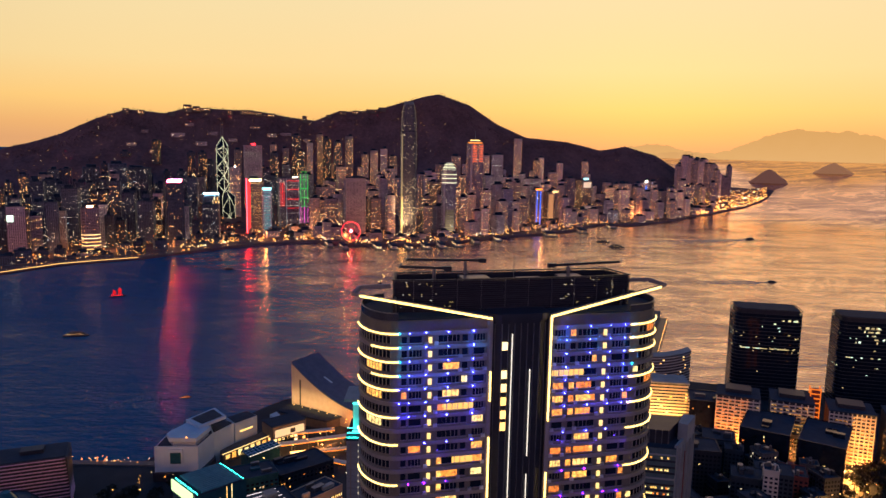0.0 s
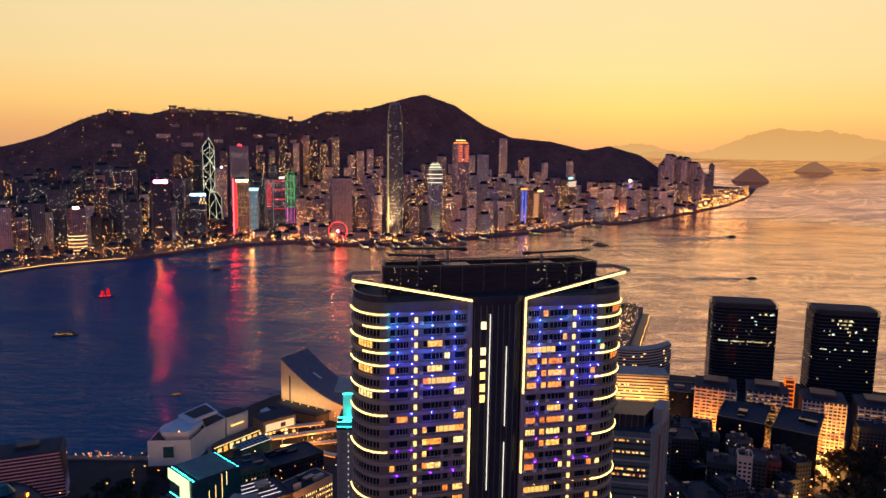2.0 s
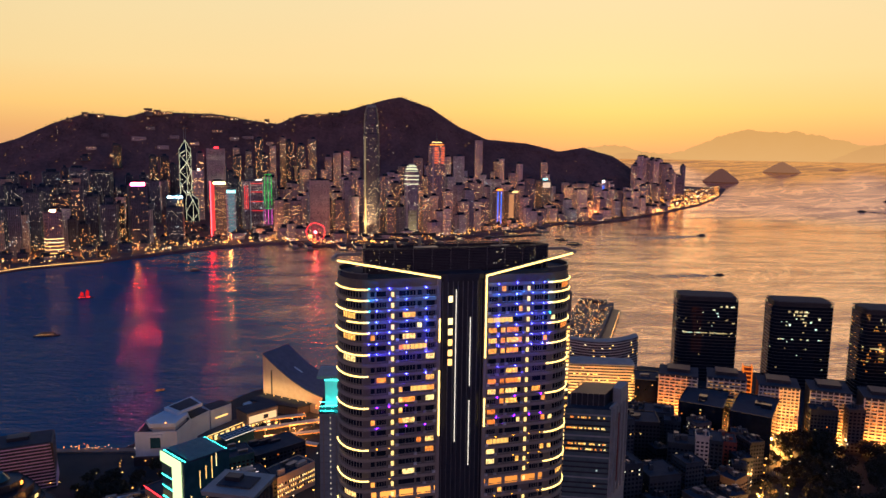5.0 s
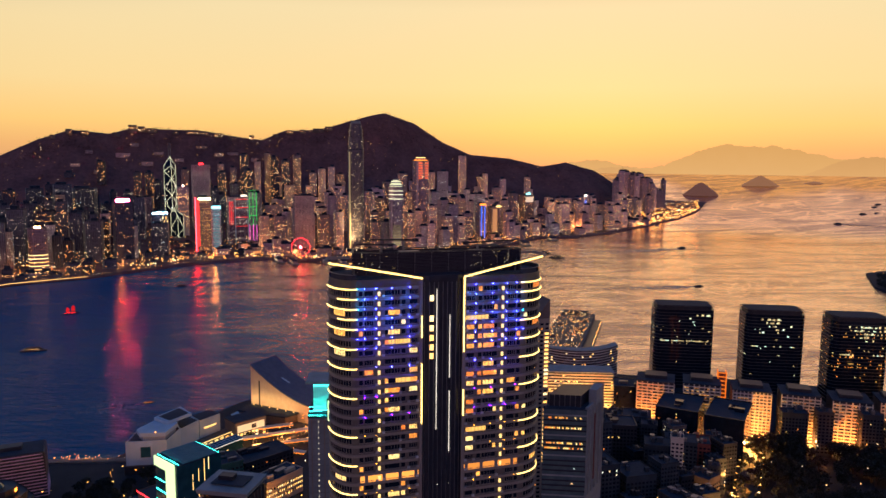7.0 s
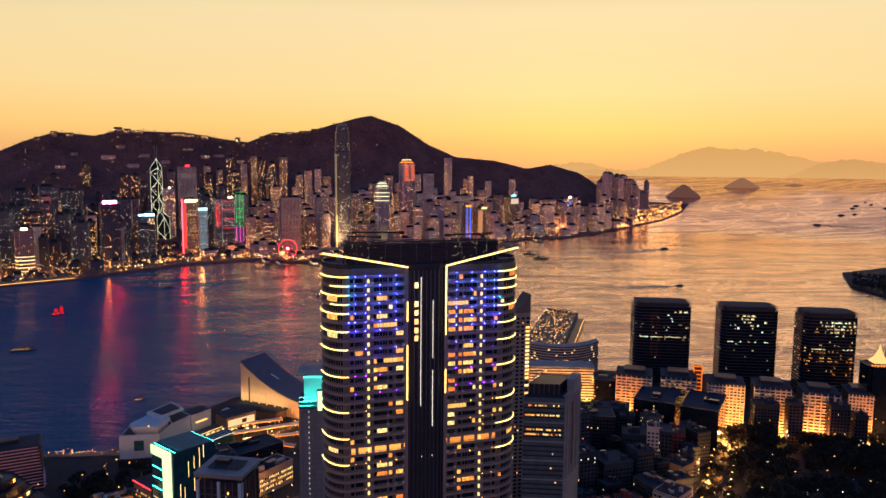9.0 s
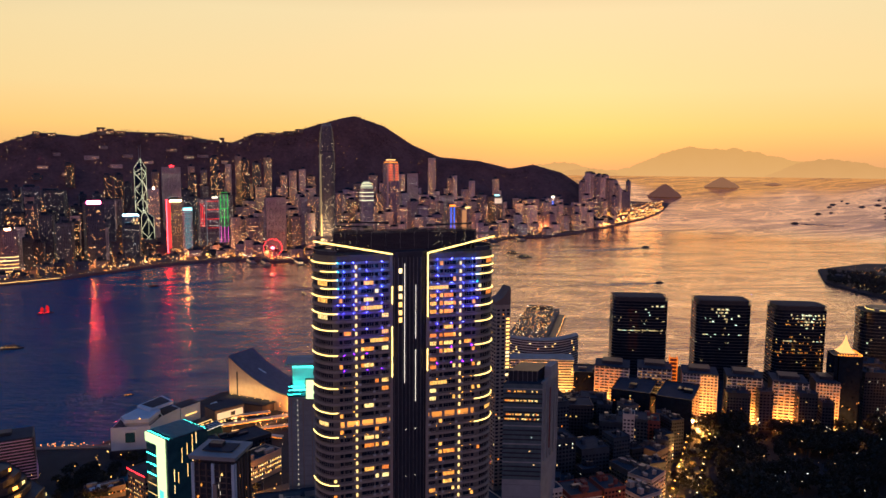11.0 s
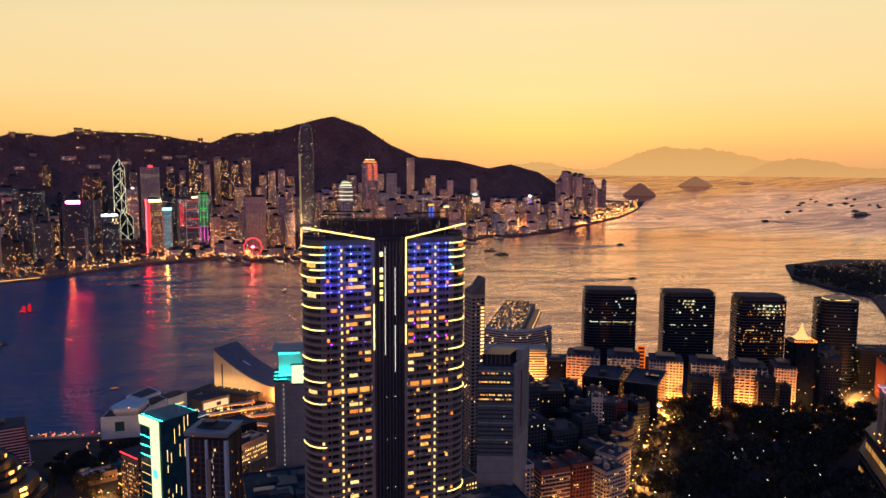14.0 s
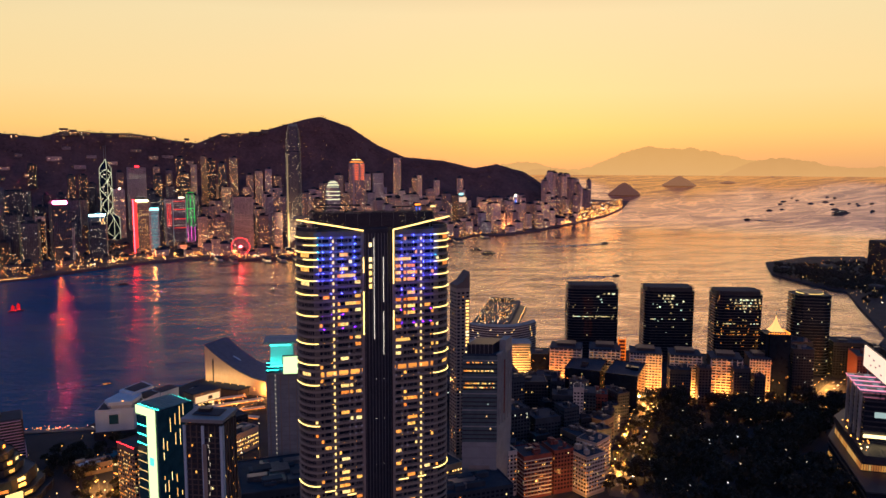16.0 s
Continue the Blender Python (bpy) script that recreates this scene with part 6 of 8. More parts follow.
for k in range(21):
    part("floor_band", Shape().beam((*along(FL, FC, 0, 0.1), 56.5 + k * 3.3), (*along(FL, FC, 1, 0.1), 56.5 + k * 3.3), 0.6, 0.9), M_dark if k % 4 else M_concrete, t)
part("flank_wall", Shape().prism([along(FC, FR, 0, 0.5), along(FC, FR, 1, 0.5), along(FC, FR, 1, -1), along(FC, FR, 0, -1)], 56, H2 + 2), M_concrete, t, "concrete flank")
for k in range(5):
    a = along(FC, FR, 0.1 + 0.2 * k, 0.8)
    part("flank_fin", Shape().box(*a, 70, 1.0, 1.4, H2 - 70, 56), M_concrete, t)
part("flank_panel", Shape().beam((*along(FC, FR, 0.42, 0.6), 98), (*along(FC, FR, 0.58, 0.6), 98), 0.3, 44), M_red, t, "faded red panel")
for k, f in ((3, 0.1), (6, 0.15), (9, 0.1), (13, 0.75), (14, 0.4), (17, 0.6), (19, 0.5)):
    sh = Shape()
    for j in range(22):
        if R.random() < f:
            sh.box(*along(FL, FC, 0.06 + j * 0.04, 0.5), 56.5 + k * 3.3 + 1.2, 0.9, 0.25, 0.9, -11)
    if sh.f:
        part("lit_strip", sh, M_lit_near if k > 10 else M_lit_teal, t, kind="stuff")
part("roof", Shape().prism([FL, FC, FR, FB], H2, H2 + 0.6), M_roof, t)
part("plant_screen", Shape().prism([(a * 0.75 + 1, b * 0.75 + 1) for a, b in (FL, FC, FR, FB)], H2 + 0.6, H2 + 8), M_dark, t)
part("lift_house", Shape().prism([(18, -6), (22, -9), (31, 5), (25, 7)], H2, H2 + 10), M_concrete, t)
for k in range(7):
    part("screen_fin", Shape().box(*along((-8.5, -8.6), (11.0, -12.4), k / 6, 0.3), H2 + 0.6, 0.4, 0.4, 7.4), M_metal, t)
part("jib", Shape().beam((-4, 0, H2 + 9), (5, 4, H2 + 13), 0.7), M_concrete, t)
part("sign", Shape().beam((*along(FL, FC, 0.35, 0.4), 20), (*along(FL, FC, 0.75, 0.4), 20), 0.3, 2.6), M_lit_gold, t, "small lit sign band")
part("sign", Shape().beam((*along(FL, FC, 0.2, 0.4), 36), (*along(FL, FC, 0.8, 0.4), 36), 0.3, 4), M_ledge, t, "unlit sign panel")
near_block("shop_block", 84, 232, 22, 26, 30, 24, M_beige, "low block with bright yellow shop windows", share=0.75, lights=M_lit_gold, clutter=2, bay=4, storey=4)

# slim tower behind
t = near_block("slim_tower", 113, 312, 13, 16, 160, 12, M_ledge, "slim tall tower with golden lit corner windows and a sail-shaped top", share=0.05, clutter=0, dark=True)
for i in range(34):
    if R.random() < 0.25:
        continue
    part("corner_window", Shape().box(4.2, -8.2, 46 + i * 3.2, 3.0, 0.3, 1.6), M_lit_gold, t)
sail = Shape()
sail.v = [(-6.5, -8, 160), (6.5, -8, 160), (6.5, 8, 160), (-6.5, 8, 160), (-6.5, -8, 164), (0, -8, 167.5), (6.5, -8, 176), (6.5, 8, 176), (0, 8, 167.5), (-6.5, 8, 164)]
sail.f = [(0, 1, 6, 5, 4), (3, 9, 8, 7, 2), (1, 2, 7, 6), (0, 4, 9, 3), (4, 5, 8, 9), (5, 6, 7, 8)]
part("sail_crown", sail, M_block_warm, t, "slanting sail-shaped crown wall")

# cyan-lit tower
t = thing("office_tower", -44.5, 261, 4, 0, "plain concrete tower with a cyan floodlit top", "building")
part("wall", Shape().box(0, 0, 0, 26, 28, 106), M_concrete, t)
part("roof", Shape().box(0, 0, 106, 26.5, 28.5, 2.8), M_roof, t)
for k in range(26):
    part("floor_joint", Shape().box(0, -14.05, 6 + k * 3.9, 25.6, 0.12, 0.22), M_metal, t)
for xx in (-10.5, -2.0, 4.5, 10.5):
    part("pilaster", Shape().box(xx, -14.2, 0, 0.7, 0.5, 105), M_ledge, t)
part("upper_wall", Shape().box(-1, 2, 108.8, 18, 18, 21), M_white, t, "white penthouse washed in cyan light")
part("roof_slab", Shape().box(-1, 2, 128.5, 28, 24, 1.6), M_concrete, t)
part("screen", Shape().box(7.0, -20.6, 106.5, 12.5, 0.8, 14), M_screen, t, "glowing cyan-white screen")
part("screen_frame", Shape().box(7.0, -19.6, 105.5, 13.5, 1.2, 16).box(7.0, -16.5, 106, 2, 6, 2), M_dark, t)
for zz in (109, 112, 115):
    part("cyan_strip", Shape().box(-8, -14.2, zz - 1, 9, 0.2, 0.22), M_cyan, t)
part("cyan_strip", Shape().box(-2, -8.5, 127, 16, 0.3, 0.35), M_cyan, t)
part("cyan_strip", Shape().box(-2, -8.5, 109.5, 16, 0.4, 0.5), M_cyan, t)
Lc = new("cyan_floodlight", bpy.data.lights.new("cyan_floodlight", "AREA"))
Lc.data.shape, Lc.data.size, Lc.data.size_y, Lc.data.energy, Lc.data.color = "RECTANGLE", 22, 1.5, 4200, (0.02, 0.85, 0.62)
Lc.matrix_world = look((-47, 245, 112.5), (-45.5, 262, 125))
for k in range(26):
    part("stair_light", Shape().box(-6, -14.1, 8 + k * 3.8, 0.6, 0.2, 1.0), glow("dim_white_stair", (0.9, 0.8, 0.6), 0.8) if k == 0 else bpy.data.materials["dim_white_stair"], t)

# tower with the tall screen on its face
# the screen's teal spill is put into the ribs' base colour
M_rib_spill = surface("rib_with_screen_spill", (0.05, 0.20, 0.25), (0.10, 0.32, 0.38), 0.5, 0.3)
t = thing("screen_tower", -130, 219, 4, -45, "dark glass tower with a huge bright L-shaped screen", "building")
part("wall", Shape().box(0, 0, 0, 27, 30, 94), M_teal, t)
part("roof", Shape().box(0, 0, 94, 27, 30, 0.6), M_roof, t)
for k in range(13):
    part("roof_rib", Shape().box(-12.5 + k * 2.05, 1, 94.6, 0.8, 24, 1.0), M_rib_spill, t)
# cyan strips added to light the roof in place of screen spill
for yy in (-13.6, 13.6):
    part("added_edge_strip", Shape().box(0, yy, 94.8, 26, 0.2, 0.25), M_cyan, t, "added cyan strip along the roof edge")
part("screen_band", Shape().box(-1.5, -15.4, 88.5, 24, 0.8, 6.2), M_screen, t, "bright head band of the screen")
part("screen_column", Shape().box(5.5, -15.4, 2, 10, 0.8, 86.4), M_screen, t, "bright upright screen column")
part("screen_disc", Shape().prism([(5.5 + 2.6 * math.cos(a), -15.85 + 0.1 * math.sin(a)) for a in np.linspace(0, 2 * math.pi, 12, endpoint=False)], 52, 58), glow("screen_mark", (0.1, 0.65, 0.6), 1.5), t, "darker round mark")
for k in range(8):
    part("facade_line", Shape().box(-7, -15.2, 80 - k * 7, 12, 0.3, 0.22), M_cyan if k < 3 else M_lit_stair, t)
for k in range(26):
    zz, yy = R.uniform(20, 88), R.choice((-11, -8, -5, -1, 3, 6))
    part("facade_line", Shape().box(13.7, yy, zz, 0.3, 0.2, R.uniform(3, 9)), bpy.data.materials["golden_lit_window"], t)

# hotel tower with an oversailing roof
t = thing("hotel_tower", -85, 137, 4, -15, "hotel tower with pale piers and an oversailing flat roof", "building")
part("wall", Shape().box(0, 0, 0, 25, 22, 108), M_dark, t)
for k in range(7):
    part("pier", Shape().box(-12 + k * 4, -11.3, 0, 0.7 if k % 3 else 1.8, 1.0, 108), M_block_warm if k % 3 else M_white, t)
for k in range(6):
    part("pier", Shape().box(12.8, -10 + k * 4, 0, 1.0, 1.2, 108), M_block_warm if k else M_white, t)
part("roof_slab", Shape().prism(rect(27, 24), 110, 112.4, 1.04), M_concrete, t, "pale oversailing roof")
part("roof_well", Shape().box(0, 0, 113, 18, 12, 0.5), M_roof, t)
part("roof_unit", Shape().box(-3, 1, 113.5, 8, 5, 2.2), M_dark, t)
part("pier", Shape().box(1.2, -11.9, 0, 2.4, 0.8, 96), M_ledge, t, "pale middle pier")
part("loggia", Shape().box(0, 0, 108, 22, 19, 2), M_dark, t)
for k in range(30):
    part("floor_band", Shape().box(0, -11.2, 2 + k * 3.5, 25, 0.5, 0.6), M_block_warm, t)
part("lit_glazing", window_quads(Shape(), rect(25, 22), 2, 106, 3.5, 2, 0.06, R, 0.5, 0.45, 0.3, -15), M_lit_near, t, kind="stuff")
for k in range(24):
    part("light_line", Shape().box(3.5 + 0.9 * (k % 2), -11.9, 6 + k * 4, 0.25, 0.2, 2.2), bpy.data.materials["dim_white_stair"], t)
for a, b in ((-13, -8), (-9, -10)):
    part("terrace_lamp", Shape().blob(a, b, 109.5, 0.7), M_neon_orange, t)
# low block with a red neon edge
t = near_block("neon_block", -160, 262, 24, 24, 50, -45, M_block_warm, "mid-rise block with orange windows and a red neon edge", share=0.5, lights=M_lit_near, clutter=2, bay=3)
part("neon_edge", Shape().beam((-12.4, -12.4, 50.5), (-12.4, 12.4, 50.5), 0.35).beam((-12.4, -12.4, 50.5), (12.4, -12.4, 50.5), 0.35), M_neon_red, t)

# hotel with pink storey bands on the quay
t = thing("striped_hotel", -333, 360, 4, 22, "quayside hotel with pale pink storey bands", "building")
part("wall", Shape().prism([(-52, -14), (46, -14), (46, 16), (-52, 16)], 0, 39, 0.985), M_dark, t)
part("roof", Shape().box(-3, 1, 39, 94, 28, 0.8), M_roof, t)
for k in range(14):
    part("storey_band", Shape().box(-3 - 0.06 * k, -14.4, 2 + k * 2.75, 98 - 0.5 * k, 0.5, 0.7), M_pinkish, t)
    part("storey_band", Shape().box(46.4 - 0.28 * k, 0, 2 + k * 2.75, 1.0, 28, 0.7), M_pinkish, t)
part("roof_unit", Shape().box(20, 3, 39.8, 16, 10, 3), M_dark, t)
part("roof_unit", Shape().box(-20, 3, 39.8, 22, 12, 3), M_dark, t)
part("roof_lamp", Shape().blob(-10, -5, 41, 0.8), M_signwhite, t)

# terraced mall with railing lights
t = thing("terraced_mall", -286, 286, 4, 0, "rounded terraced mall with lit railings", "building")
for k in range(8):
    rr = 42 - k * 4.2 + (3 if k % 3 == 0 else 0)
    ox, oy = 1.5 * (k % 2), 1.2 * (k % 3)
    poly = [(ox + rr * math.cos(2 * math.pi * j / 26) * (1 + 0.05 * (j % 3)), oy + rr * math.sin(2 * math.pi * j / 26) * (1 + 0.04 * (j % 2))) for j in range(26)]
    part("terrace", Shape().prism(poly, k * 5.6, k * 5.6 + 4.6), M_dark, t)
    loop = poly + poly[:1]
    ring = Shape().band([(a * 0.99, b * 0.99) for a, b in loop], loop, k * 5.6 + 4.6, k * 5.6 + 5.5)
    part("railing", ring, M_block, t)
    for j in range(26):
        if R.random() < 0.22:
            (a0, b0), (a1, b1) = poly[j], poly[(j + 1) % 26]
            part("lit_bay", Shape().beam((a0 * 1.01, b0 * 1.01, k * 5.6 + 2.6), (a0 * 0.3 + a1 * 0.71, b0 * 0.3 + b1 * 0.71, k * 5.6 + 2.6), 0.5, 2.4), M_lit_near if R.random() < 0.7 else M_street, t)
part("dome", Shape().tube(0, 0, 45, 50, 7, 3, 16), M_teal, t)
part("lit_front", Shape().box(33, -30, 1, 12, 2, 14, 40), M_lit_stair, t, "bright shop front")

# white museum on the promenade
t = thing("museum", -236, 405, 4, 0, "white stone museum with stepped roofs and a square window", "museum")
MAIN = [(0, 0), (35, 3), (39, 32), (30, 52), (0, 42)]
part("plinth", Shape().prism([(a - 1 if a < 5 else a + 2, b - 2) for a, b in MAIN], 0, 8), M_dark, t)
part("front_block", Shape().prism(MAIN, 8, 29), M_white, t)
part("front_roof", Shape().prism([(1 + a * 0.95, 1 + b * 0.95) for a, b in MAIN], 29, 29.3), M_roof, t)
part("parapet", Shape().beam((0, 0.3, 29.6), (35, 3.3, 29.6), 0.6, 1.2).beam((35, 3, 29.6), (39, 32, 29.6), 0.6, 1.2), M_white, t)
part("upper_glazing", Shape().prism([(14, 4), (33, 5), (36, 28), (16, 42), (8, 12)], 29.3, 33.5), surface("pale_glazing", (0.30, 0.36, 0.38), (0.46, 0.52, 0.54), 0.25, 0.2), t)
for k in range(12):
    part("glazing_bar", Shape().box(14.5 + k * 1.6, 3.9 + k * 0.09, 29.3, 0.25, 0.25, 4.2), M_white, t)
part("upper_roof", Shape().prism([(12, 2), (34, 3), (38, 28), (18, 45), (6, 12)], 33.5, 37), M_white, t)
part("top_slab", Shape().prism([(14, 36), (30, 22), (46, 46), (30, 66)], 37, 39.5), M_white, t)
part("roof_well", Shape().prism([(18, 38), (31, 27), (43, 46), (30, 61)], 39.5, 39.8), M_roof, t)
part("window_frame", Shape().box(16.5, 0.9, 13, 12.5, 1.0, 14.5, 4.9), M_white, t)
part("window", Shape().box(17.2, 0.3, 15.5, 8.5, 0.6, 9.5, 4.9), M_teal, t, "square blue-green window")
part("side_block", Shape().prism([(38, 35), (49, 58), (36, 68), (26, 46)], 0, 28), M_white, t)
part("side_roof", Shape().prism([(38, 36), (48, 58), (36, 67), (27, 46)], 28, 28.4), M_roof, t)
part("side_block", Shape().prism([(49, 62), (64, 82), (52, 94), (37, 76)], 0, 26), M_white, t)
part("side_roof", Shape().prism([(49, 63), (63, 82), (52, 93), (38, 76)], 26, 26.4), M_roof, t)
part("lit_slot", Shape().beam((52.5, 66, 17), (61, 77.5, 17), 0.5, 1.0), M_lit_gold, t)
part("arcade", Shape().prism([(46, 34), (84, 86), (72, 92), (40, 44)], 0, 9), M_block_warm, t)
for k in range(9):
    part("lit_bay", Shape().beam((48 + k * 4.0, 36 + k * 5.5, 5.2), (50.3 + k * 4.0, 39.2 + k * 5.5, 5.2), 0.5, 5 if k % 3 else 3.4), M_lit_near, t)
part("arcade_strip", Shape().beam((46, 32, 9.6), (84, 84, 9.6), 0.6), M_lit_stair, t)
part("roof_lamp", Shape().blob(26, 2, 38, 0.8), M_street, t)

t = thing("lit_pavilion", -148, 492, 4, 40, "low pavilion with a bright white sign wall", "building")
part("wall", Shape().box(0, 0, 0, 34, 22, 20), M_block_warm, t)
part("roof", Shape().box(0, 0, 20, 35, 23, 0.8), M_roof, t)
part("sign_wall", Shape().box(0, -11.4, 10, 30, 0.5, 7), glow("cream_wall_light", (1.0, 0.72, 0.38), 0.9), t, "cream sign wall")
part("sign_mark", Shape().box(3, -11.9, 11.5, 5, 0.4, 4), M_dark, t, "dark plain mark")
part("lit_glazing", window_quads(Shape(), rect(34, 22), 1, 9, 4, 4, 0.8, R, 0.7, 0.6, 0.3, 0), M_lit_gold, t, kind="stuff")

# the hall with the ski-slope roof
t = thing("concert_hall", -155, 563, 4, -31, "windowless concert hall with a sweeping concave roof", "hall")
prof = [(88 * f, 55 - 36 * (1 - (1 - f) ** 1.75)) for f in np.linspace(0, 1, 20)]
DEP = 42
wl_, rf = Shape(), Shape()
i0 = len(wl_.v)
for x, z in prof:
    wl_.v += [(x, 0, 0), (x, 0, z), (x, DEP, z), (x, DEP, 0)]
n = len(prof)
for k in range(n - 1):
    a, b = k * 4, (k + 1) * 4
    wl_.f += [(a, b, b + 1, a + 1), (a + 2, b + 2, b + 3, a + 3)]
wl_.f += [(1, 2, 3, 0), ((n - 1) * 4, (n - 1) * 4 + 3, (n - 1) * 4 + 2, (n - 1) * 4 + 1)]
part("wall", wl_, M_beige, t, "beige tiled wall washed by warm light")
for x, z in prof:
    rf.v += [(x, -0.8, z - 0.6), (x, -0.8, z + 0.3), (x, DEP + 0.8, z + 0.3)]
for k in range(n - 1):
    a, b = 3 * k, 3 * k + 3
    rf.f += [(a, b, b + 1, a + 1), (a + 1, b + 1, b + 2, a + 2)]
part("roof", rf, surface("slate_roof", (0.045, 0.065, 0.12), (0.08, 0.11, 0.18), 0.6, 0.2), t, "smooth slate-blue curved roof")
part("skylight", Shape().beam((27, 20, prof[6][1] + 0.9), (37, 21, prof[8][1] + 0.9), 2.0, 0.5), M_white, t)
part("slot_window", Shape().box(12, -0.2, 4, 1.6, 0.4, 34), M_dark, t)
part("foyer", Shape().prism([(4, -22), (60, -16), (64, 0), (4, 0)], 0, 9), M_block_warm, t)
part("foyer_roof", Shape().prism([(2, -24), (62, -18), (66, 0), (2, 0)], 9, 10.5), M_roof, t)
part("steps", Shape().prism([(-6, -16), (6, -22), (6, -30), (-6, -26)], 0, 5), M_white, t)
for k in range(6):
    x = 6 + k * 11
    lf = part("floodlight", Shape().box(x, -3.0, 10.6, 1.4, 0.6, 0.6), M_lit_stair, t)
Lw = new("wall_washer", bpy.data.lights.new("wall_washer", "AREA"))
Lw.data.shape, Lw.data.size, Lw.data.size_y, Lw.data.energy, Lw.data.color = "RECTANGLE", 76, 1.2, 14000, (1.0, 0.60, 0.20)
Lw.matrix_world = t.matrix_basis @ look((28, -11, 11.5), (28, 0.5, 27))

# old lit hotel with rows of windows
t = near_block("heritage_hotel", -98, 352, 46, 20, 20, 50, M_beige, "old stone hotel with rows of bright yellow windows", share=0.85, lights=M_lit_gold, clutter=4, bay=3.2, storey=4.2, ww=0.5, wh=0.55)
# podium and streets between
near_block("podium_block", -46, 205, 60, 60, 40, 10, M_block, "dark podium block with rooftop plant", share=0.02, clutter=18)
near_block("podium_block", 95, 178, 60, 30, 34, 10, M_block, "dark podium roof crowded with plant", share=0.05, clutter=16)
near_block("shop_block", -120, 420, 50, 30, 12, 40, M_dark, "low dark roof with violet light strips", share=0.1, clutter=4)
near_block("glass_block", -150, 385, 34, 26, 20, 30, M_teal, "blue glass block with lit roof edges", share=0.1, lights=M_lit_teal, clutter=3)
t = near_block("glass_hall", -158, 442, 30, 14, 13, 40, M_teal, "sloping glass hall with a white-lit edge", share=0.0, clutter=0, dark=False, parapet=False)
part("glass_roof", Shape().beam((-15, -2, 13.2), (15, -2, 16.0), 15, 0.4), M_teal, t)
for k in range(9):
    part("glazing_bar", Shape().beam((-14 + k * 3.5, -9.5, 13.5 + k * 0.33), (-14 + k * 3.5, 5.5, 13.5 + k * 0.33), 0.22, 0.3), M_white, t)
for k in range(4):
    part("glazing_bar", Shape().beam((-15, -9 + k * 4.6, 13.5), (15, -9 + k * 4.6, 16.3), 0.2, 0.3), M_white, t)
part("edge_light", Shape().beam((-15, -9.8, 13.6), (15, -9.8, 16.4), 0.3, 0.3), M_led_white, t, "white light along the roof edge")
t = near_block("shop_block", -128, 330, 44, 34, 22, 35, M_dark, "dark block with pale roof light strips", share=0.05, clutter=2)
for k in range(5):
    part("roof_strip", Shape().box(0, -10 + k * 6, 23.2, 30, 0.4, 0.4), glow("pale_roof_strip", (0.85, 0.7, 0.75), 1.3) if k == 0 else bpy.data.materials["pale_roof_strip"], t)

# tenement blocks beside the park
TEN = [(132, 232, 20, 26, 38, 12, M_floodwall, 0.35), (158, 226, 26, 24, 36, 12, M_red, 0.25), (182, 230, 18, 22, 37, 12, M_red, 0.15), (205, 222, 22, 22, 34, 25, M_beige, 0.30), (222, 250, 24, 20, 34, 40, M_beige, 0.25),
       (236, 327, 10, 12, 56, -20, M_floodwall, 0.03), (225, 340, 22, 20, 46, -20, M_block, 0.08), (250, 352, 26, 22, 44, -20, M_block, 0.10), (190, 300, 26, 26, 40, 10, M_block, 0.06), (160, 292, 22, 24, 52, 12, M_block, 0.10),
       (172, 340, 18, 18, 66, 10, M_block, 0.12), (205, 385, 30, 26, 48, -10, M_dark, 0.05), (235, 420, 26, 24, 42, -20, M_block, 0.08), (180, 420, 34, 26, 50, 0, M_block, 0.05), (214, 270, 20, 22, 33, 20, M_block_warm, 0.15),
       (252, 310, 18, 20, 30, 35, M_block_warm, 0.2), (270, 362, 20, 22, 38, -20, M_red, 0.1), (394, 424, 24, 16, 40, -15, M_block, 0.12), (418, 412, 14, 14, 44, -15, M_block, 0.05), (455, 398, 18, 16, 46, -15, M_block, 0.08),
       (468, 384, 12, 14, 40, -15, M_dark, 0.03), (545, 420, 24, 24, 60, -15, M_dark, 0.06), (575, 470, 30, 30, 56, -15, M_dark, 0.1), (150, 480, 40, 24, 30, 0, M_block, 0.1), (120, 420, 30, 30, 40, 0, M_block, 0.08),
       (660, 560, 40, 30, 30, -20, M_block, 0.2), (700, 500, 50, 30, 34, -30, M_block_warm, 0.3), (640, 430, 26, 40, 46, -25, M_red, 0.35), (680, 420, 30, 40, 48, -25, M_dark, 0.25), (720, 460, 40, 40, 40, -25, M_block, 0.2)]
for i, (x, y, w, d, h, turn, mat, share) in enumerate(TEN):
    share *= 0.5
    near_block("tenement_block" if h < 40 else "apartment_block", x, y, w, d, h, turn, mat, ("old tenement block with a cluttered roof and lit rooms" if h < 40 else "dark apartment block with a few lit windows"), share=share,
               lights=M_lit_near if (i % 3 or i < 6) else M_lit_teal, clutter=7 if h < 40 else 4, bay=3.0, bands=M_floodwall if i in (0, 1, 3, 4) else None)

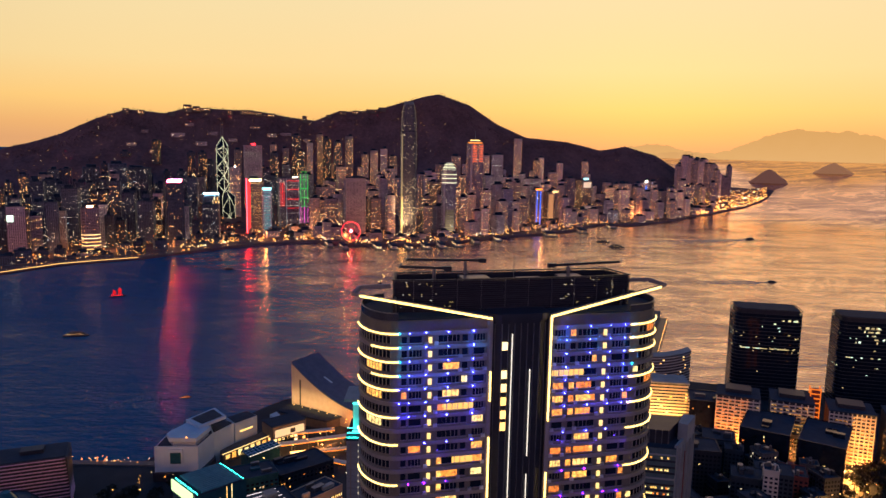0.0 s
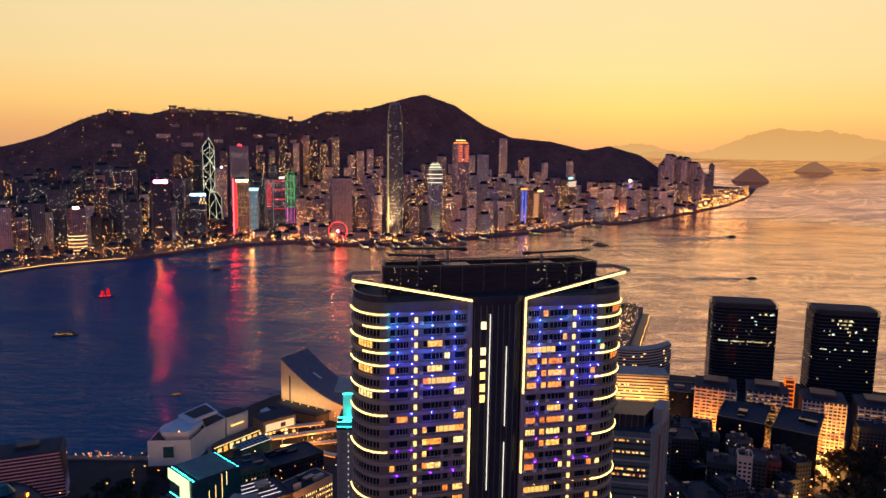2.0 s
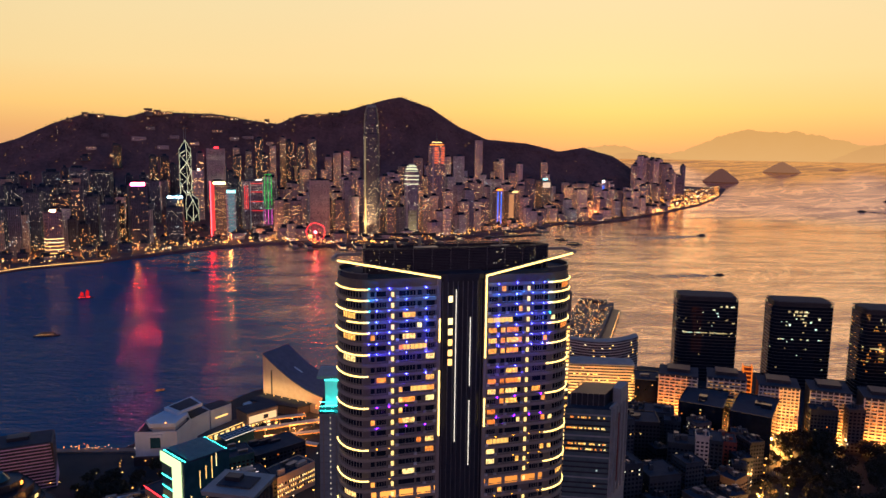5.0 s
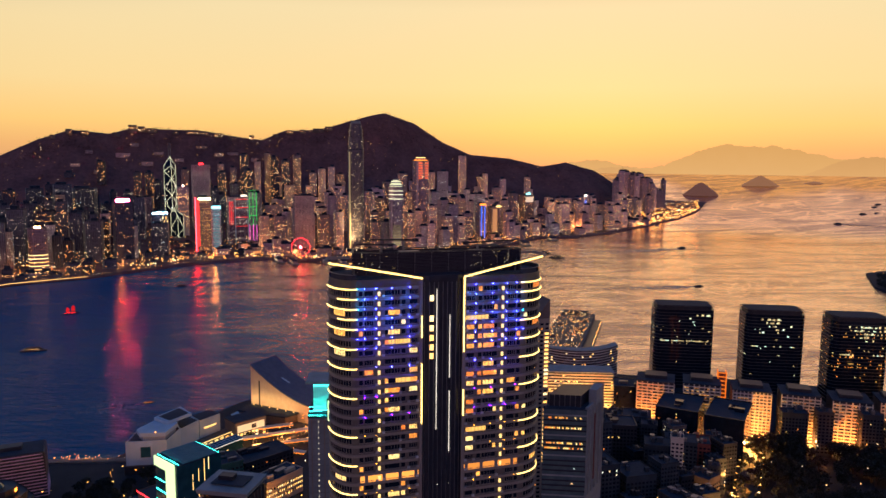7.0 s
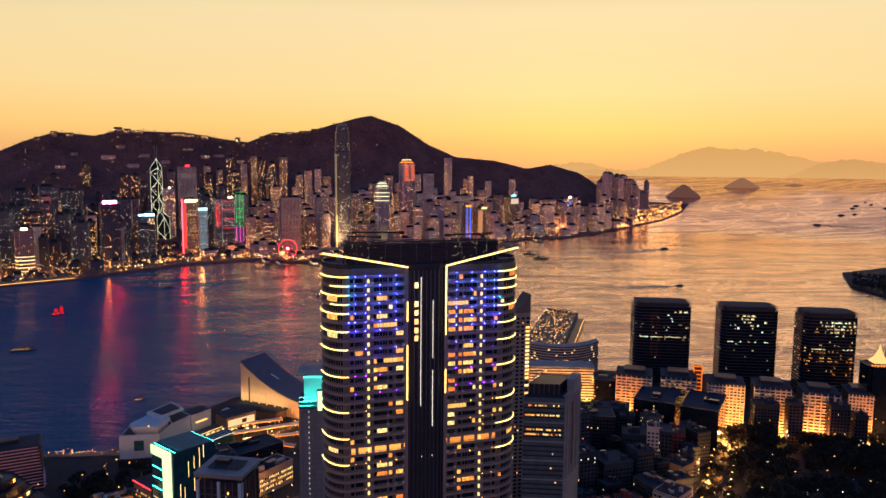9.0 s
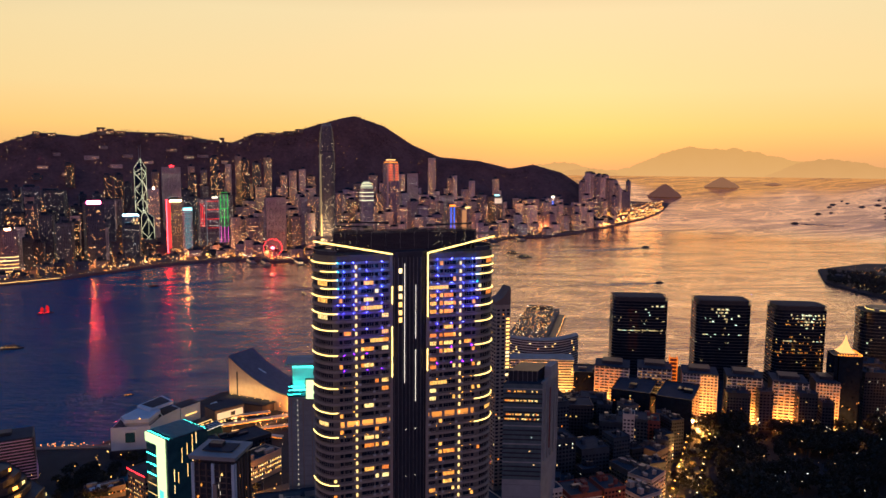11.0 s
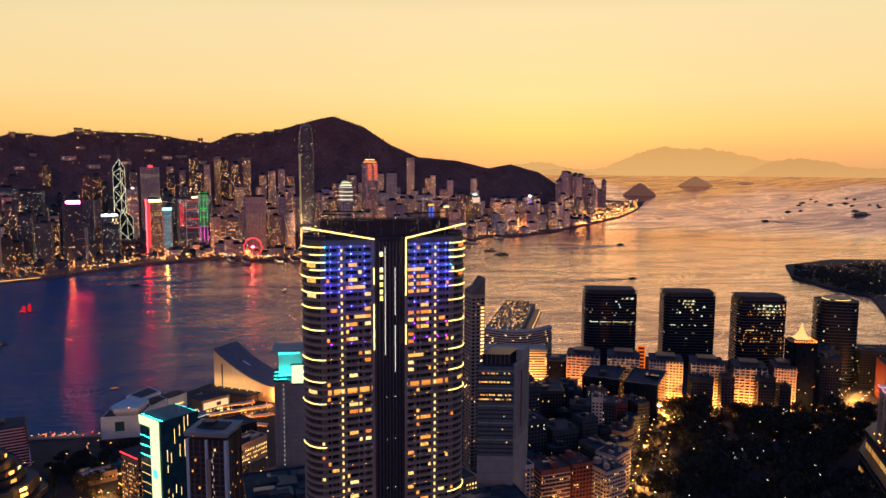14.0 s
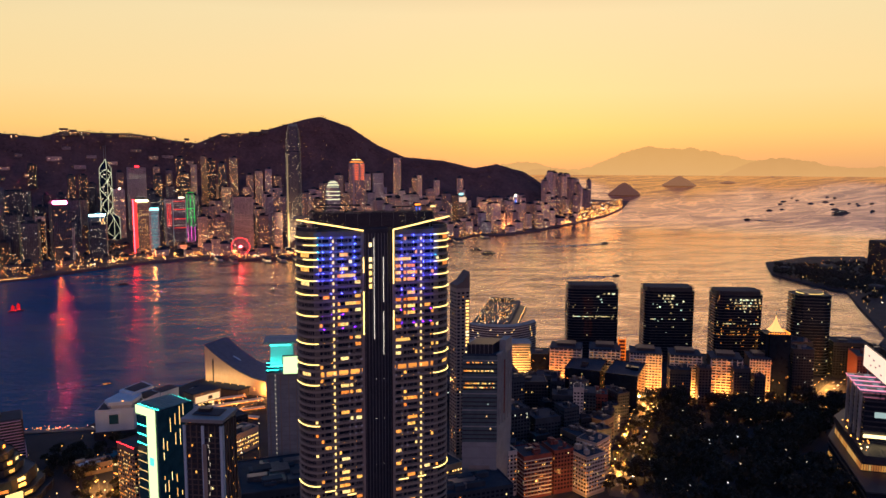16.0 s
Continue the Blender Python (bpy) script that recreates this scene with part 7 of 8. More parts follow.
placed = [(x, y, 0.5 * max(w, d)) for x, y, w, d, *_ in TEN] + [(107, 214, 34), (264, 514, 22), (291, 451, 32), (330, 427, 32), (84, 232, 16), (95, 178, 32), (111, 312, 12), (213, 556, 42)]
n, tries = 0, 0
while n < 46 and tries < 4000:
    tries += 1
    x, y = R.uniform(125, 345), R.uniform(205, 520)
    w, d = R.uniform(11, 19), R.uniform(11, 18)
    if x > 226 + (y - 205) * 140 / 235 - 20 or any(math.hypot(x - a, y - b) < c + 0.5 * max(w, d) + 1 for a, b, c in placed):
        continue
    placed.append((x, y, 0.5 * max(w, d)))
    hh = R.uniform(22, 46) if y < 400 else R.uniform(18, 34)
    near_block("tenement_block" if hh < 32 else "apartment_block", x, y, w, d, hh, R.choice((12, 14, -20, 20)), R.choice((M_block, M_block, M_block_warm, M_dark)), "narrow dark city block with a cluttered roof", share=R.choice((0.02, 0.05, 0.14)), lights=R.choice((M_lit_near, M_lit_teal, M_lit_teal, M_lit_gold)), clutter=5, bay=2.6)
    n += 1

# mall with a billboard at the edge of the park
MX, MY, MT = 471, 250, -26.8
t = thing("shopping_mall", MX, MY, 4, MT, "stepped dark glass mall with lit terraces and pale fins", "building")


def in_mall(*pts):
    c, s = math.cos(radians(-MT)), math.sin(radians(-MT))
    return [((x - MX) * c - (y - MY) * s, (x - MX) * s + (y - MY) * c) for x, y in pts]


M_terrace = lit("terrace_orange", [(0, (0.6, 0.2, 0.04)), (0.5, (1.0, 0.42, 0.08)), (1, (1.0, 0.62, 0.2))], 0.55)
M_added_pink = glow("added_pink_strip", (1.0, 0.30, 0.44), 1.5, True)
LOW = in_mall((460, 256), (408, 146), (470, 120), (640, 60), (640, 300), (508, 300))
part("lower_storey", Shape().prism(LOW, 0, 19), M_glass, t)
for k, grow in ((0, 1.0), (1, 1.01), (2, 1.02)):
    part("storey_ledge", Shape().prism([(a * grow - 0.5 * k, b * grow) for a, b in LOW], 6 + k * 6, 7.2 + k * 6), M_dark, t)
for (x0, y0), (x1, y1) in ((LOW[0], LOW[1]), (LOW[1], LOW[2])):
    for k in range(26):
        f0, f1 = k / 26 + 0.006, (k + 0.75) / 26
        if R.random() < 0.6:
            part("shop_window", Shape().beam((x0 + (x1 - x0) * f0 - 0.4, y0 + (y1 - y0) * f0 - 0.4, 3), (x0 + (x1 - x0) * f1 - 0.4, y0 + (y1 - y0) * f1 - 0.4, 3), 0.4, 3.6), M_terrace, t)
MID = in_mall((469, 260), (431, 180), (462, 166), (640, 100), (640, 296), (514, 296))
part("middle_storey", Shape().prism(MID, 19, 28), M_dark, t)
for (x0, y0), (x1, y1) in ((MID[0], MID[1]), (MID[1], MID[2])):
    for k in range(18):
        f0, f1 = k / 18 + 0.006, (k + 0.82) / 18
        part("terrace_window", Shape().beam((x0 + (x1 - x0) * f0 - 0.3, y0 + (y1 - y0) * f0 - 0.3, 22.5), (x0 + (x1 - x0) * f1 - 0.3, y0 + (y1 - y0) * f1 - 0.3, 22.5), 0.4, 5.0), M_terrace, t)
TER = in_mall((473, 268), (430, 176), (462, 160), (640, 92), (640, 300), (520, 300))
part("middle_roof", Shape().prism(TER, 28, 34), M_dark, t)
part("upper_storey", Shape().prism([(3, -48), (90, -48), (90, 12), (3, 4)], 34, 72), M_glass, t)
for k in range(8):
    part("floor_band", Shape().box(46.5, -48.3, 38 + k * 4.5, 87, 0.8, 1.2).box(2.6, -22, 38 + k * 4.5, 0.8, 52, 1.2), M_dark, t)
for k in range(4):
    yy = 2 - 15 * k
    part("fin", Shape().box(0.8, yy, 30, 2.0, 3.0, 48), M_concrete, t, "pale tall fin")
    part("roof_frame", Shape().box(30, yy, 78, 62, 8, 2.0), M_white, t, "pale roof frame")
    # pink strips added to strengthen the billboard's pink light on the frames
    part("edge_light", Shape().box(30, yy - 4.2, 79.2, 62, 0.3, 0.8).box(-1.2, yy, 79.2, 0.3, 8, 0.8), M_added_pink, t)
    for m in range(4):
        part("roof_opening", Shape().box(9 + m * 13, yy, 80.0, 8, 5, 0.15), M_dark, t)
part("screen_strip", Shape().box(24, -48.9, 56, 26, 0.5, 5), M_lit_teal, t, "greenish lit window band")
part("screen_strip", Shape().box(16, -50.5, 38, 26, 0.5, 3), M_lit_gold, t)
for k in range(34):
    f = R.random()
    a, b = MID[0][0] + (MID[1][0] - MID[0][0]) * f, MID[0][1] + (MID[1][1] - MID[0][1]) * f
    part("terrace_lamp", Shape().blob(a + R.uniform(0, 12), b, R.choice((35, 36, 20.5)), R.uniform(0.35, 0.8)), M_street, t)
t = thing("billboard", 483.4, 229.6, 83, -114.5, "huge bright cream billboard on a mall roof", "billboard")
part("panel", Shape().box(0, 0, 4, 80, 1.0, 20), M_bill, t)
part("panel_frame", Shape().box(0, 0.9, 3, 82, 0.8, 22), M_dark, t)
for k in range(6):
    part("post", Shape().box(-32 + k * 13, 1.5, -6, 1.0, 1.0, 12), M_metal, t)
for a, b in ((-24, 17), (-18, 9), (-10, 16), (-4, 11), (6, 15), (12, 8)):
    part("text_bar", Shape().box(a, -0.7, b, 3.4, 0.3, 1.3), M_pinkish, t)

# west shore: dark trees, low halls and lamps
for i in range(26):
    x, y = R.uniform(1150, 1700), R.uniform(1000, 1500)
    if x < np.interp(y, [919, 1068, 1200, 1347, 1560, 1660], [1038, 1132, 1120, 1135, 1260, 1480]) + 40:
        continue
    near_block("park_hall", x, y, R.uniform(16, 40), R.uniform(12, 26), R.uniform(6, 18), R.uniform(0, 60), M_block, "low dark hall in a waterside park", share=0.25, clutter=1, parapet=False)
near_block("office_tower", 1420, 1300, 60, 40, 86, 0, M_dark, "dark broad tower on the west shore", share=0.06, clutter=2)
near_block("apartment_block", 1560, 1250, 60, 40, 70, 10, M_dark, "dark block on the west shore", share=0.1, clutter=2)
lampsh = Shape()
for i in range(480):
    x = R.uniform(1040, 1750)
    y = R.uniform(900, 1560)
    if x < np.interp(y, [685, 919, 1068, 1200, 1347, 1560, 1660], [896, 1038, 1132, 1120, 1135, 1260, 1480]) + 8:
        continue
    lampsh.blob(x, y, R.uniform(8, 16), R.choice((0.4, 0.6, 0.8, 1.2)))
for i in range(40):
    f = i / 40
    y = 700 + 650 * f
    lampsh.blob(float(np.interp(y, [685, 919, 1068, 1200, 1347], [896, 1038, 1132, 1120, 1135])) + R.uniform(5, 20), y + R.uniform(-8, 8), 9, R.choice((0.3, 0.5)))
tagged(new("street_lights", lampsh.mesh("street_lights", M_street)), "orange and white lamps on the west shore", "street lights", kind="stuff")

# lit streets
ROADS = [((226, 205), (366, 440), 14), ((366, 440), (620, 330), 14), ((540, 388), (640, 470), 16), ((-190, 250), (-60, 330), 18), ((-235, 238), (-160, 300), 22), ((-185, 270), (-150, 420), 16), ((-150, 420), (-60, 545), 14), ((-110, 545), (20, 470), 14)]
road = Shape()
for (x0, y0), (x1, y1), w in ROADS:
    a = Vector((x1 - x0, y1 - y0, 0)).normalized()
    nrm = Vector((-a.y, a.x, 0)) * w / 2
    road.face([(x0 - nrm.x, y0 - nrm.y, 4.06), (x1 - nrm.x, y1 - nrm.y, 4.06), (x1 + nrm.x, y1 + nrm.y, 4.06), (x0 + nrm.x, y0 + nrm.y, 4.06)])
tagged(new("road", road.mesh("road", surface("lit_road", (0.05, 0.047, 0.045), (0.10, 0.092, 0.085), 0.8, 0.1))), "city streets under orange lamps", "road", kind="structure")
pole = Shape().tube(0, 0, 0, 9, 0.14, 0.1, 6).beam((0, 0, 9), (1.8, 0, 9.3), 0.14)
pole_me, head_me = pole.mesh("pole", M_metal), Shape().box(1.9, 0, 9.1, 1.3, 0.6, 0.35).mesh("lamp_head", M_street)
n = 0
for (x0, y0), (x1, y1), w in ROADS:
    ln = math.hypot(x1 - x0, y1 - y0)
    for k in range(int(ln / 16)):
        f = (k + 0.5) / int(ln / 16)
        for s in (-1, 1):
            a = Vector((x1 - x0, y1 - y0, 0)).normalized()
            p = Vector((x0 + (x1 - x0) * f, y0 + (y1 - y0) * f, 4)) + Vector((-a.y, a.x, 0)) * s * (w / 2 + 0.8)
            t = thing("street_lamp", p.x, p.y, 4, math.degrees(math.atan2(a.x * s, -a.y * s)), "street lamp with an orange head", "street lamp", "street lamps")
            part("pole", pole_me, None, t)
            part("lamp_head", head_me, None, t)
    for k in range(max(1, int(ln / 70))):
        f = (k + 0.5) / max(1, int(ln / 70))
        L = new("street_light", bpy.data.lights.new("street_light", "POINT"))
        L.data.energy, L.data.color, L.data.shadow_soft_size = 26000, (1.0, 0.36, 0.07), 1.5
        L.location = (x0 + (x1 - x0) * f, y0 + (y1 - y0) * f, 14)
# cars in the streets
for (x0, y0), (x1, y1), w in ROADS:
    ln = math.hypot(x1 - x0, y1 - y0)
    ang = math.degrees(math.atan2(y1 - y0, x1 - x0)) - 90
    for k in range(int(ln / 14)):
        f = R.random()
        s = R.choice((-1, 1))
        a = Vector((x1 - x0, y1 - y0, 0)).normalized()
        q2 = new("car", car)
        q2.matrix_basis = pose(x0 + (x1 - x0) * f - a.y * s * w * 0.2, y0 + (y1 - y0) * f + a.x * s * w * 0.2, 4.08, 0, 0, ang)
        tagged(q2, "car on a lit street", "car", "cars in the streets")
# lit forecourt ramps by the concert hall
t = thing("forecourt_ramp", -112, 474, 4, 0, "covered ramps with orange-lit edges before the hall", "ramp")
for k, (x0, y0, x1, y1, zz, wd) in enumerate(((-34, -8, 30, 22, 7.5, 7), (-22, -22, 34, -2, 5.5, 5), (-38, 10, 10, 30, 9.5, 6), (0, -26, 30, -34, 4.5, 6))):
    a, b = Vector((x0, y0, zz)), Vector((x1, y1, zz - 2.0))
    side = Vector((y1 - y0, x0 - x1, 0)).normalized() * wd / 2
    part("ramp", Shape().beam(a, b, wd, 0.8), M_floodwall, t)
    part("edge_light", Shape().beam(a + side + Vector((0, 0, -0.7)), b + side + Vector((0, 0, -0.7)), 0.3, 0.3), M_neon_orange, t)
    for f in (0.15, 0.5, 0.85):
        p = a.lerp(b, f)
        part("ramp_column", Shape().tube(p.x, p.y, 0, p.z - 0.4, 0.5, 0.5, 8), M_concrete, t)
for x, y, e in ((354, 424, 190000), (366, 448, 120000), (282, 316, 110000), (250, 258, 90000), (596, 436, 60000), (612, 452, 50000)):      # the brightest corners of the streets
    L = new("street_light", bpy.data.lights.new("street_light", "POINT"))
    L.data.energy, L.data.color, L.data.shadow_soft_size = e, (1.0, 0.42, 0.09), 0.3
    L.location = (x, y, 12)
for x, y in ((168, 205), (196, 200), (224, 216)):
    L = new("street_light", bpy.data.lights.new("street_light", "POINT"))
    L.data.energy, L.data.color, L.data.shadow_soft_size = 7000, (1.0, 0.42, 0.09), 1.5
    L.location = (x, y, 13)
for x, y in ((-108, 474), (-178, 268), (-200, 285)):
    L = new("street_light", bpy.data.lights.new("street_light", "POINT"))
    L.data.energy, L.data.color, L.data.shadow_soft_size = 17000, (1.0, 0.34, 0.05), 1.5
    L.location = (x, y, 11)
t = thing("round_kiosk", -200, 345, 4, 0, "round kiosk with a green dome and golden lights", "kiosk")
part("wall", Shape().tube(0, 0, 0, 7, 9, 9, 20), M_beige, t)
for k in range(20):
    a = 2 * math.pi * k / 20
    part("window", Shape().box(9.1 * math.cos(a), 9.1 * math.sin(a), 1, 0.4, 1.6, 4.5, math.degrees(a)), M_lit_gold, t)
part("eave", Shape().tube(0, 0, 7, 8, 12.5, 12.5, 24), M_teal, t)
part("dome", Shape().tube(0, 0, 8, 11.5, 12, 4, 24), M_teal, t, "green domed roof")
t = near_block("ferry_hall", -216, 326, 30, 14, 9, 25, M_block_warm, "low hall with a pale roof terrace and lamps", share=0.5, lights=M_lit_near, clutter=6)
part("roof_terrace", Shape().box(-3, 0, 9.3, 18, 9, 0.6), M_white, t, "pale roof terrace")
for x, y in ((-200, 292),):
    L = new("street_light", bpy.data.lights.new("street_light", "POINT"))
    L.data.energy, L.data.color, L.data.shadow_soft_size = 24000, (1.0, 0.44, 0.09), 1.5
    L.location = (x, y, 13)
# promenade: a raised walk with lamps
prom = thing("promenade", -285, 436, 4, 0, "stone promenade along the quay", "promenade")
part("walk", Shape().box(0, 0, 0, 90, 8, 1.2), M_paving, prom)
lampsh = Shape()
for i in range(34):
    lampsh.blob(R.uniform(-44, 44), R.uniform(-4, 3), R.uniform(3, 6), R.uniform(0.3, 0.6))
part("walk_lighting", lampsh, M_street, prom, kind="stuff")
# loose lights of the lower city
lampsh = Shape()
for i in range(520):
    x, y = R.uniform(-300, 60), R.uniform(250, 560)
    if (x > -60 and y > 420) or y > 330 + (x + 330) * 1.2 - 10 or R.random() < 0.55:
        continue
    lampsh.blob(x, y, R.uniform(6, 12), R.choice((0.3, 0.4, 0.6)))
for i in range(120):
    x, y = R.uniform(120, 640), R.uniform(200, 480)
    if x > 226 + (y - 205) * 0.6 and y < 400:
        continue
    lampsh.blob(x, y, R.uniform(6, 11), R.choice((0.2, 0.3, 0.4)))
tagged(new("street_lights", lampsh.mesh("street_lights", M_street)), "small lamps scattered through the lower city", "street lights", kind="stuff")


# trees
def crown_mesh(seed, size):
    q2 = random.Random(seed)
    sh = Shape()
    for i in range(70):
        a, b = q2.uniform(0, 6.28), q2.uniform(-0.5, 1)
        rr = size * (0.45 + 0.55 * q2.random())
        x, y, z = rr * math.cos(a) * math.sqrt(max(0, 1 - b * b * 0.7)), rr * math.sin(a) * math.sqrt(max(0, 1 - b * b * 0.7)), size * 0.62 * b
        for k in range(6):
            d = Vector((q2.gauss(0, 1), q2.gauss(0, 1), q2.gauss(0, 1))).normalized()
            e = d.orthogonal().normalized()
            g = d.cross(e)
            s = size * q2.uniform(0.10, 0.2)
            c = Vector((x, y, z)) + Vector((q2.gauss(0, 1), q2.gauss(0, 1), q2.gauss(0, 1))) * size * 0.1
            sh.face([c - e * s, c + g * s * 0.6, c + e * s, c - g * s * 0.6])
    return sh.mesh("crown", M_leaf)


crowns = [crown_mesh(s, 5.5 + (s % 3)) for s in range(6)]
def trunk_mesh(s):
    q2 = random.Random(s)
    sh = Shape().tube(0, 0, 0, 6, 0.45, 0.3, 7)
    for k in range(4):
        a = q2.uniform(0, 6.28)
        sh.beam((0, 0, 4.5), (2.6 * math.cos(a), 2.6 * math.sin(a), 8.5), 0.28)
    return sh.mesh("trunk", M_bark)
trunks = [trunk_mesh(s) for s in range(3)]


def tree(x, y, s=1.0, z=4.0, label="leafy broad-crowned park tree", group="park trees"):
    t = thing("tree", x, y, z, R.uniform(0, 360), label, "tree", group)
    t.scale = (s, s, s * R.uniform(0.85, 1.15))
    part("trunk", R.choice(trunks), None, t)
    part("crown", R.choice(crowns), None, t).location = (0, 0, 8.6)


PARK = [(246, 200), (366, 425), (470, 385), (575, 378), (510, 312), (448, 252), (396, 145), (340, 120), (268, 140)]


def inside(x, y, poly):
    c = False
    for (x0, y0), (x1, y1) in zip(poly, poly[1:] + poly[:1]):
        if (y0 > y) != (y1 > y) and x < (x1 - x0) * (y - y0) / (y1 - y0) + x0:
            c = not c
    return c


n = 0
while n < 200:
    x, y = R.uniform(240, 580), R.uniform(120, 430)
    if inside(x, y, PARK):
        tree(x, y, R.uniform(1.0, 1.8))
        n += 1
for i in range(34):
    f, s = (i + 0.5) / 34, (1, -1, 0.1)[i % 3]
    tree(226 + 140 * f - s * 7.5 + R.uniform(-2, 2), 205 + 235 * f + s * 4.5, R.uniform(0.55, 0.95), label="street tree lit by golden lamps", group="street trees")
for i in range(40):
    tree(R.uniform(-266, -190), R.uniform(300, 396), R.uniform(0.55, 1.0), label="dark tree on the quayside plaza", group="plaza trees")
for i in range(14):
    tree(R.uniform(-215, -165), R.uniform(262, 300), R.uniform(0.4, 0.7), label="small tree between lit lanes", group="plaza trees")
for i in range(8):
    tree(R.uniform(-275, -90), R.uniform(300, 420) if i % 2 else R.uniform(440, 500), R.uniform(0.5, 0.9), label="small street tree by the promenade", group="street trees")
grove = Shape()
for i in range(460):
    y = R.uniform(930, 1480) if i % 2 else R.uniform(1080, 1360)
    x = float(np.interp(y, [685, 919, 1068, 1200, 1347, 1560], [896, 1038, 1132, 1120, 1135, 1260])) + (R.uniform(12, 300) if i % 2 else R.uniform(8, 170))
    mound = 9 * math.exp(-((x - 1215) / 60) ** 2 - ((y - 1250) / 90) ** 2)
    grove.tube(x, y, 4, 10 + mound, 0.5, 0.35, 5)
    for k in range(9):
        clump(grove, x + R.gauss(0, 3.2), y + R.gauss(0, 3.2), R.uniform(8, 15) + mound * R.uniform(0.3, 1.0), R.uniform(1.8, 3.4), R)
tagged(new("waterside_grove", grove.mesh("waterside_grove", M_leaf)), "dark grove of trees in a waterside park", "trees", kind="stuff")
park_lamps = Shape()
n = 0
while n < 46:
    x, y = R.uniform(250, 560), R.uniform(160, 420)
    if inside(x, y, PARK):
        park_lamps.blob(x, y, R.uniform(18, 24), R.choice((0.3, 0.4, 0.5)))
        n += 1
tagged(new("park_lamps", park_lamps.mesh("park_lamps", lit("park_lamp_light", [(0, (1, 0.45, 0.15)), (0.5, (1, 0.75, 0.45)), (1, (0.95, 0.95, 0.9))], 5.0))), "white and amber lamps among park trees", "lamps", kind="stuff")


# ---- boats ----
def wake_shape(B, L, wake):
    """Swells that spread behind a boat in long arms."""
    sh = Shape()

    def swell(a, b, wide, high):
        a, b = Vector((*a, 0)), Vector((*b, 0))
        side = Vector((b.y - a.y, a.x - b.x, 0)).normalized() * wide / 2
        i = len(sh.v)
        sh.v += [tuple(a - side), tuple(a + side), tuple(b - side * 1.6), tuple(b + side * 1.6), (a.x, a.y, high), (b.x, b.y, high * 0.35)]
        sh.f += [(i, i + 4, i + 5, i + 2), (i + 4, i + 1, i + 3, i + 5), (i, i + 1, i + 4), (i + 2, i + 5, i + 3)]

    for s in (-1, 1):
        for k, spread in enumerate((0.04, 0.075, 0.12, 0.18, 0.25)):
            swell((s * B * 0.4, -L * 0.4 - 4 * k), (s * wake * spread, -wake * (1 - 0.14 * k)), 2.2 + 0.3 * k, 0.5 - 0.08 * k)
    return sh


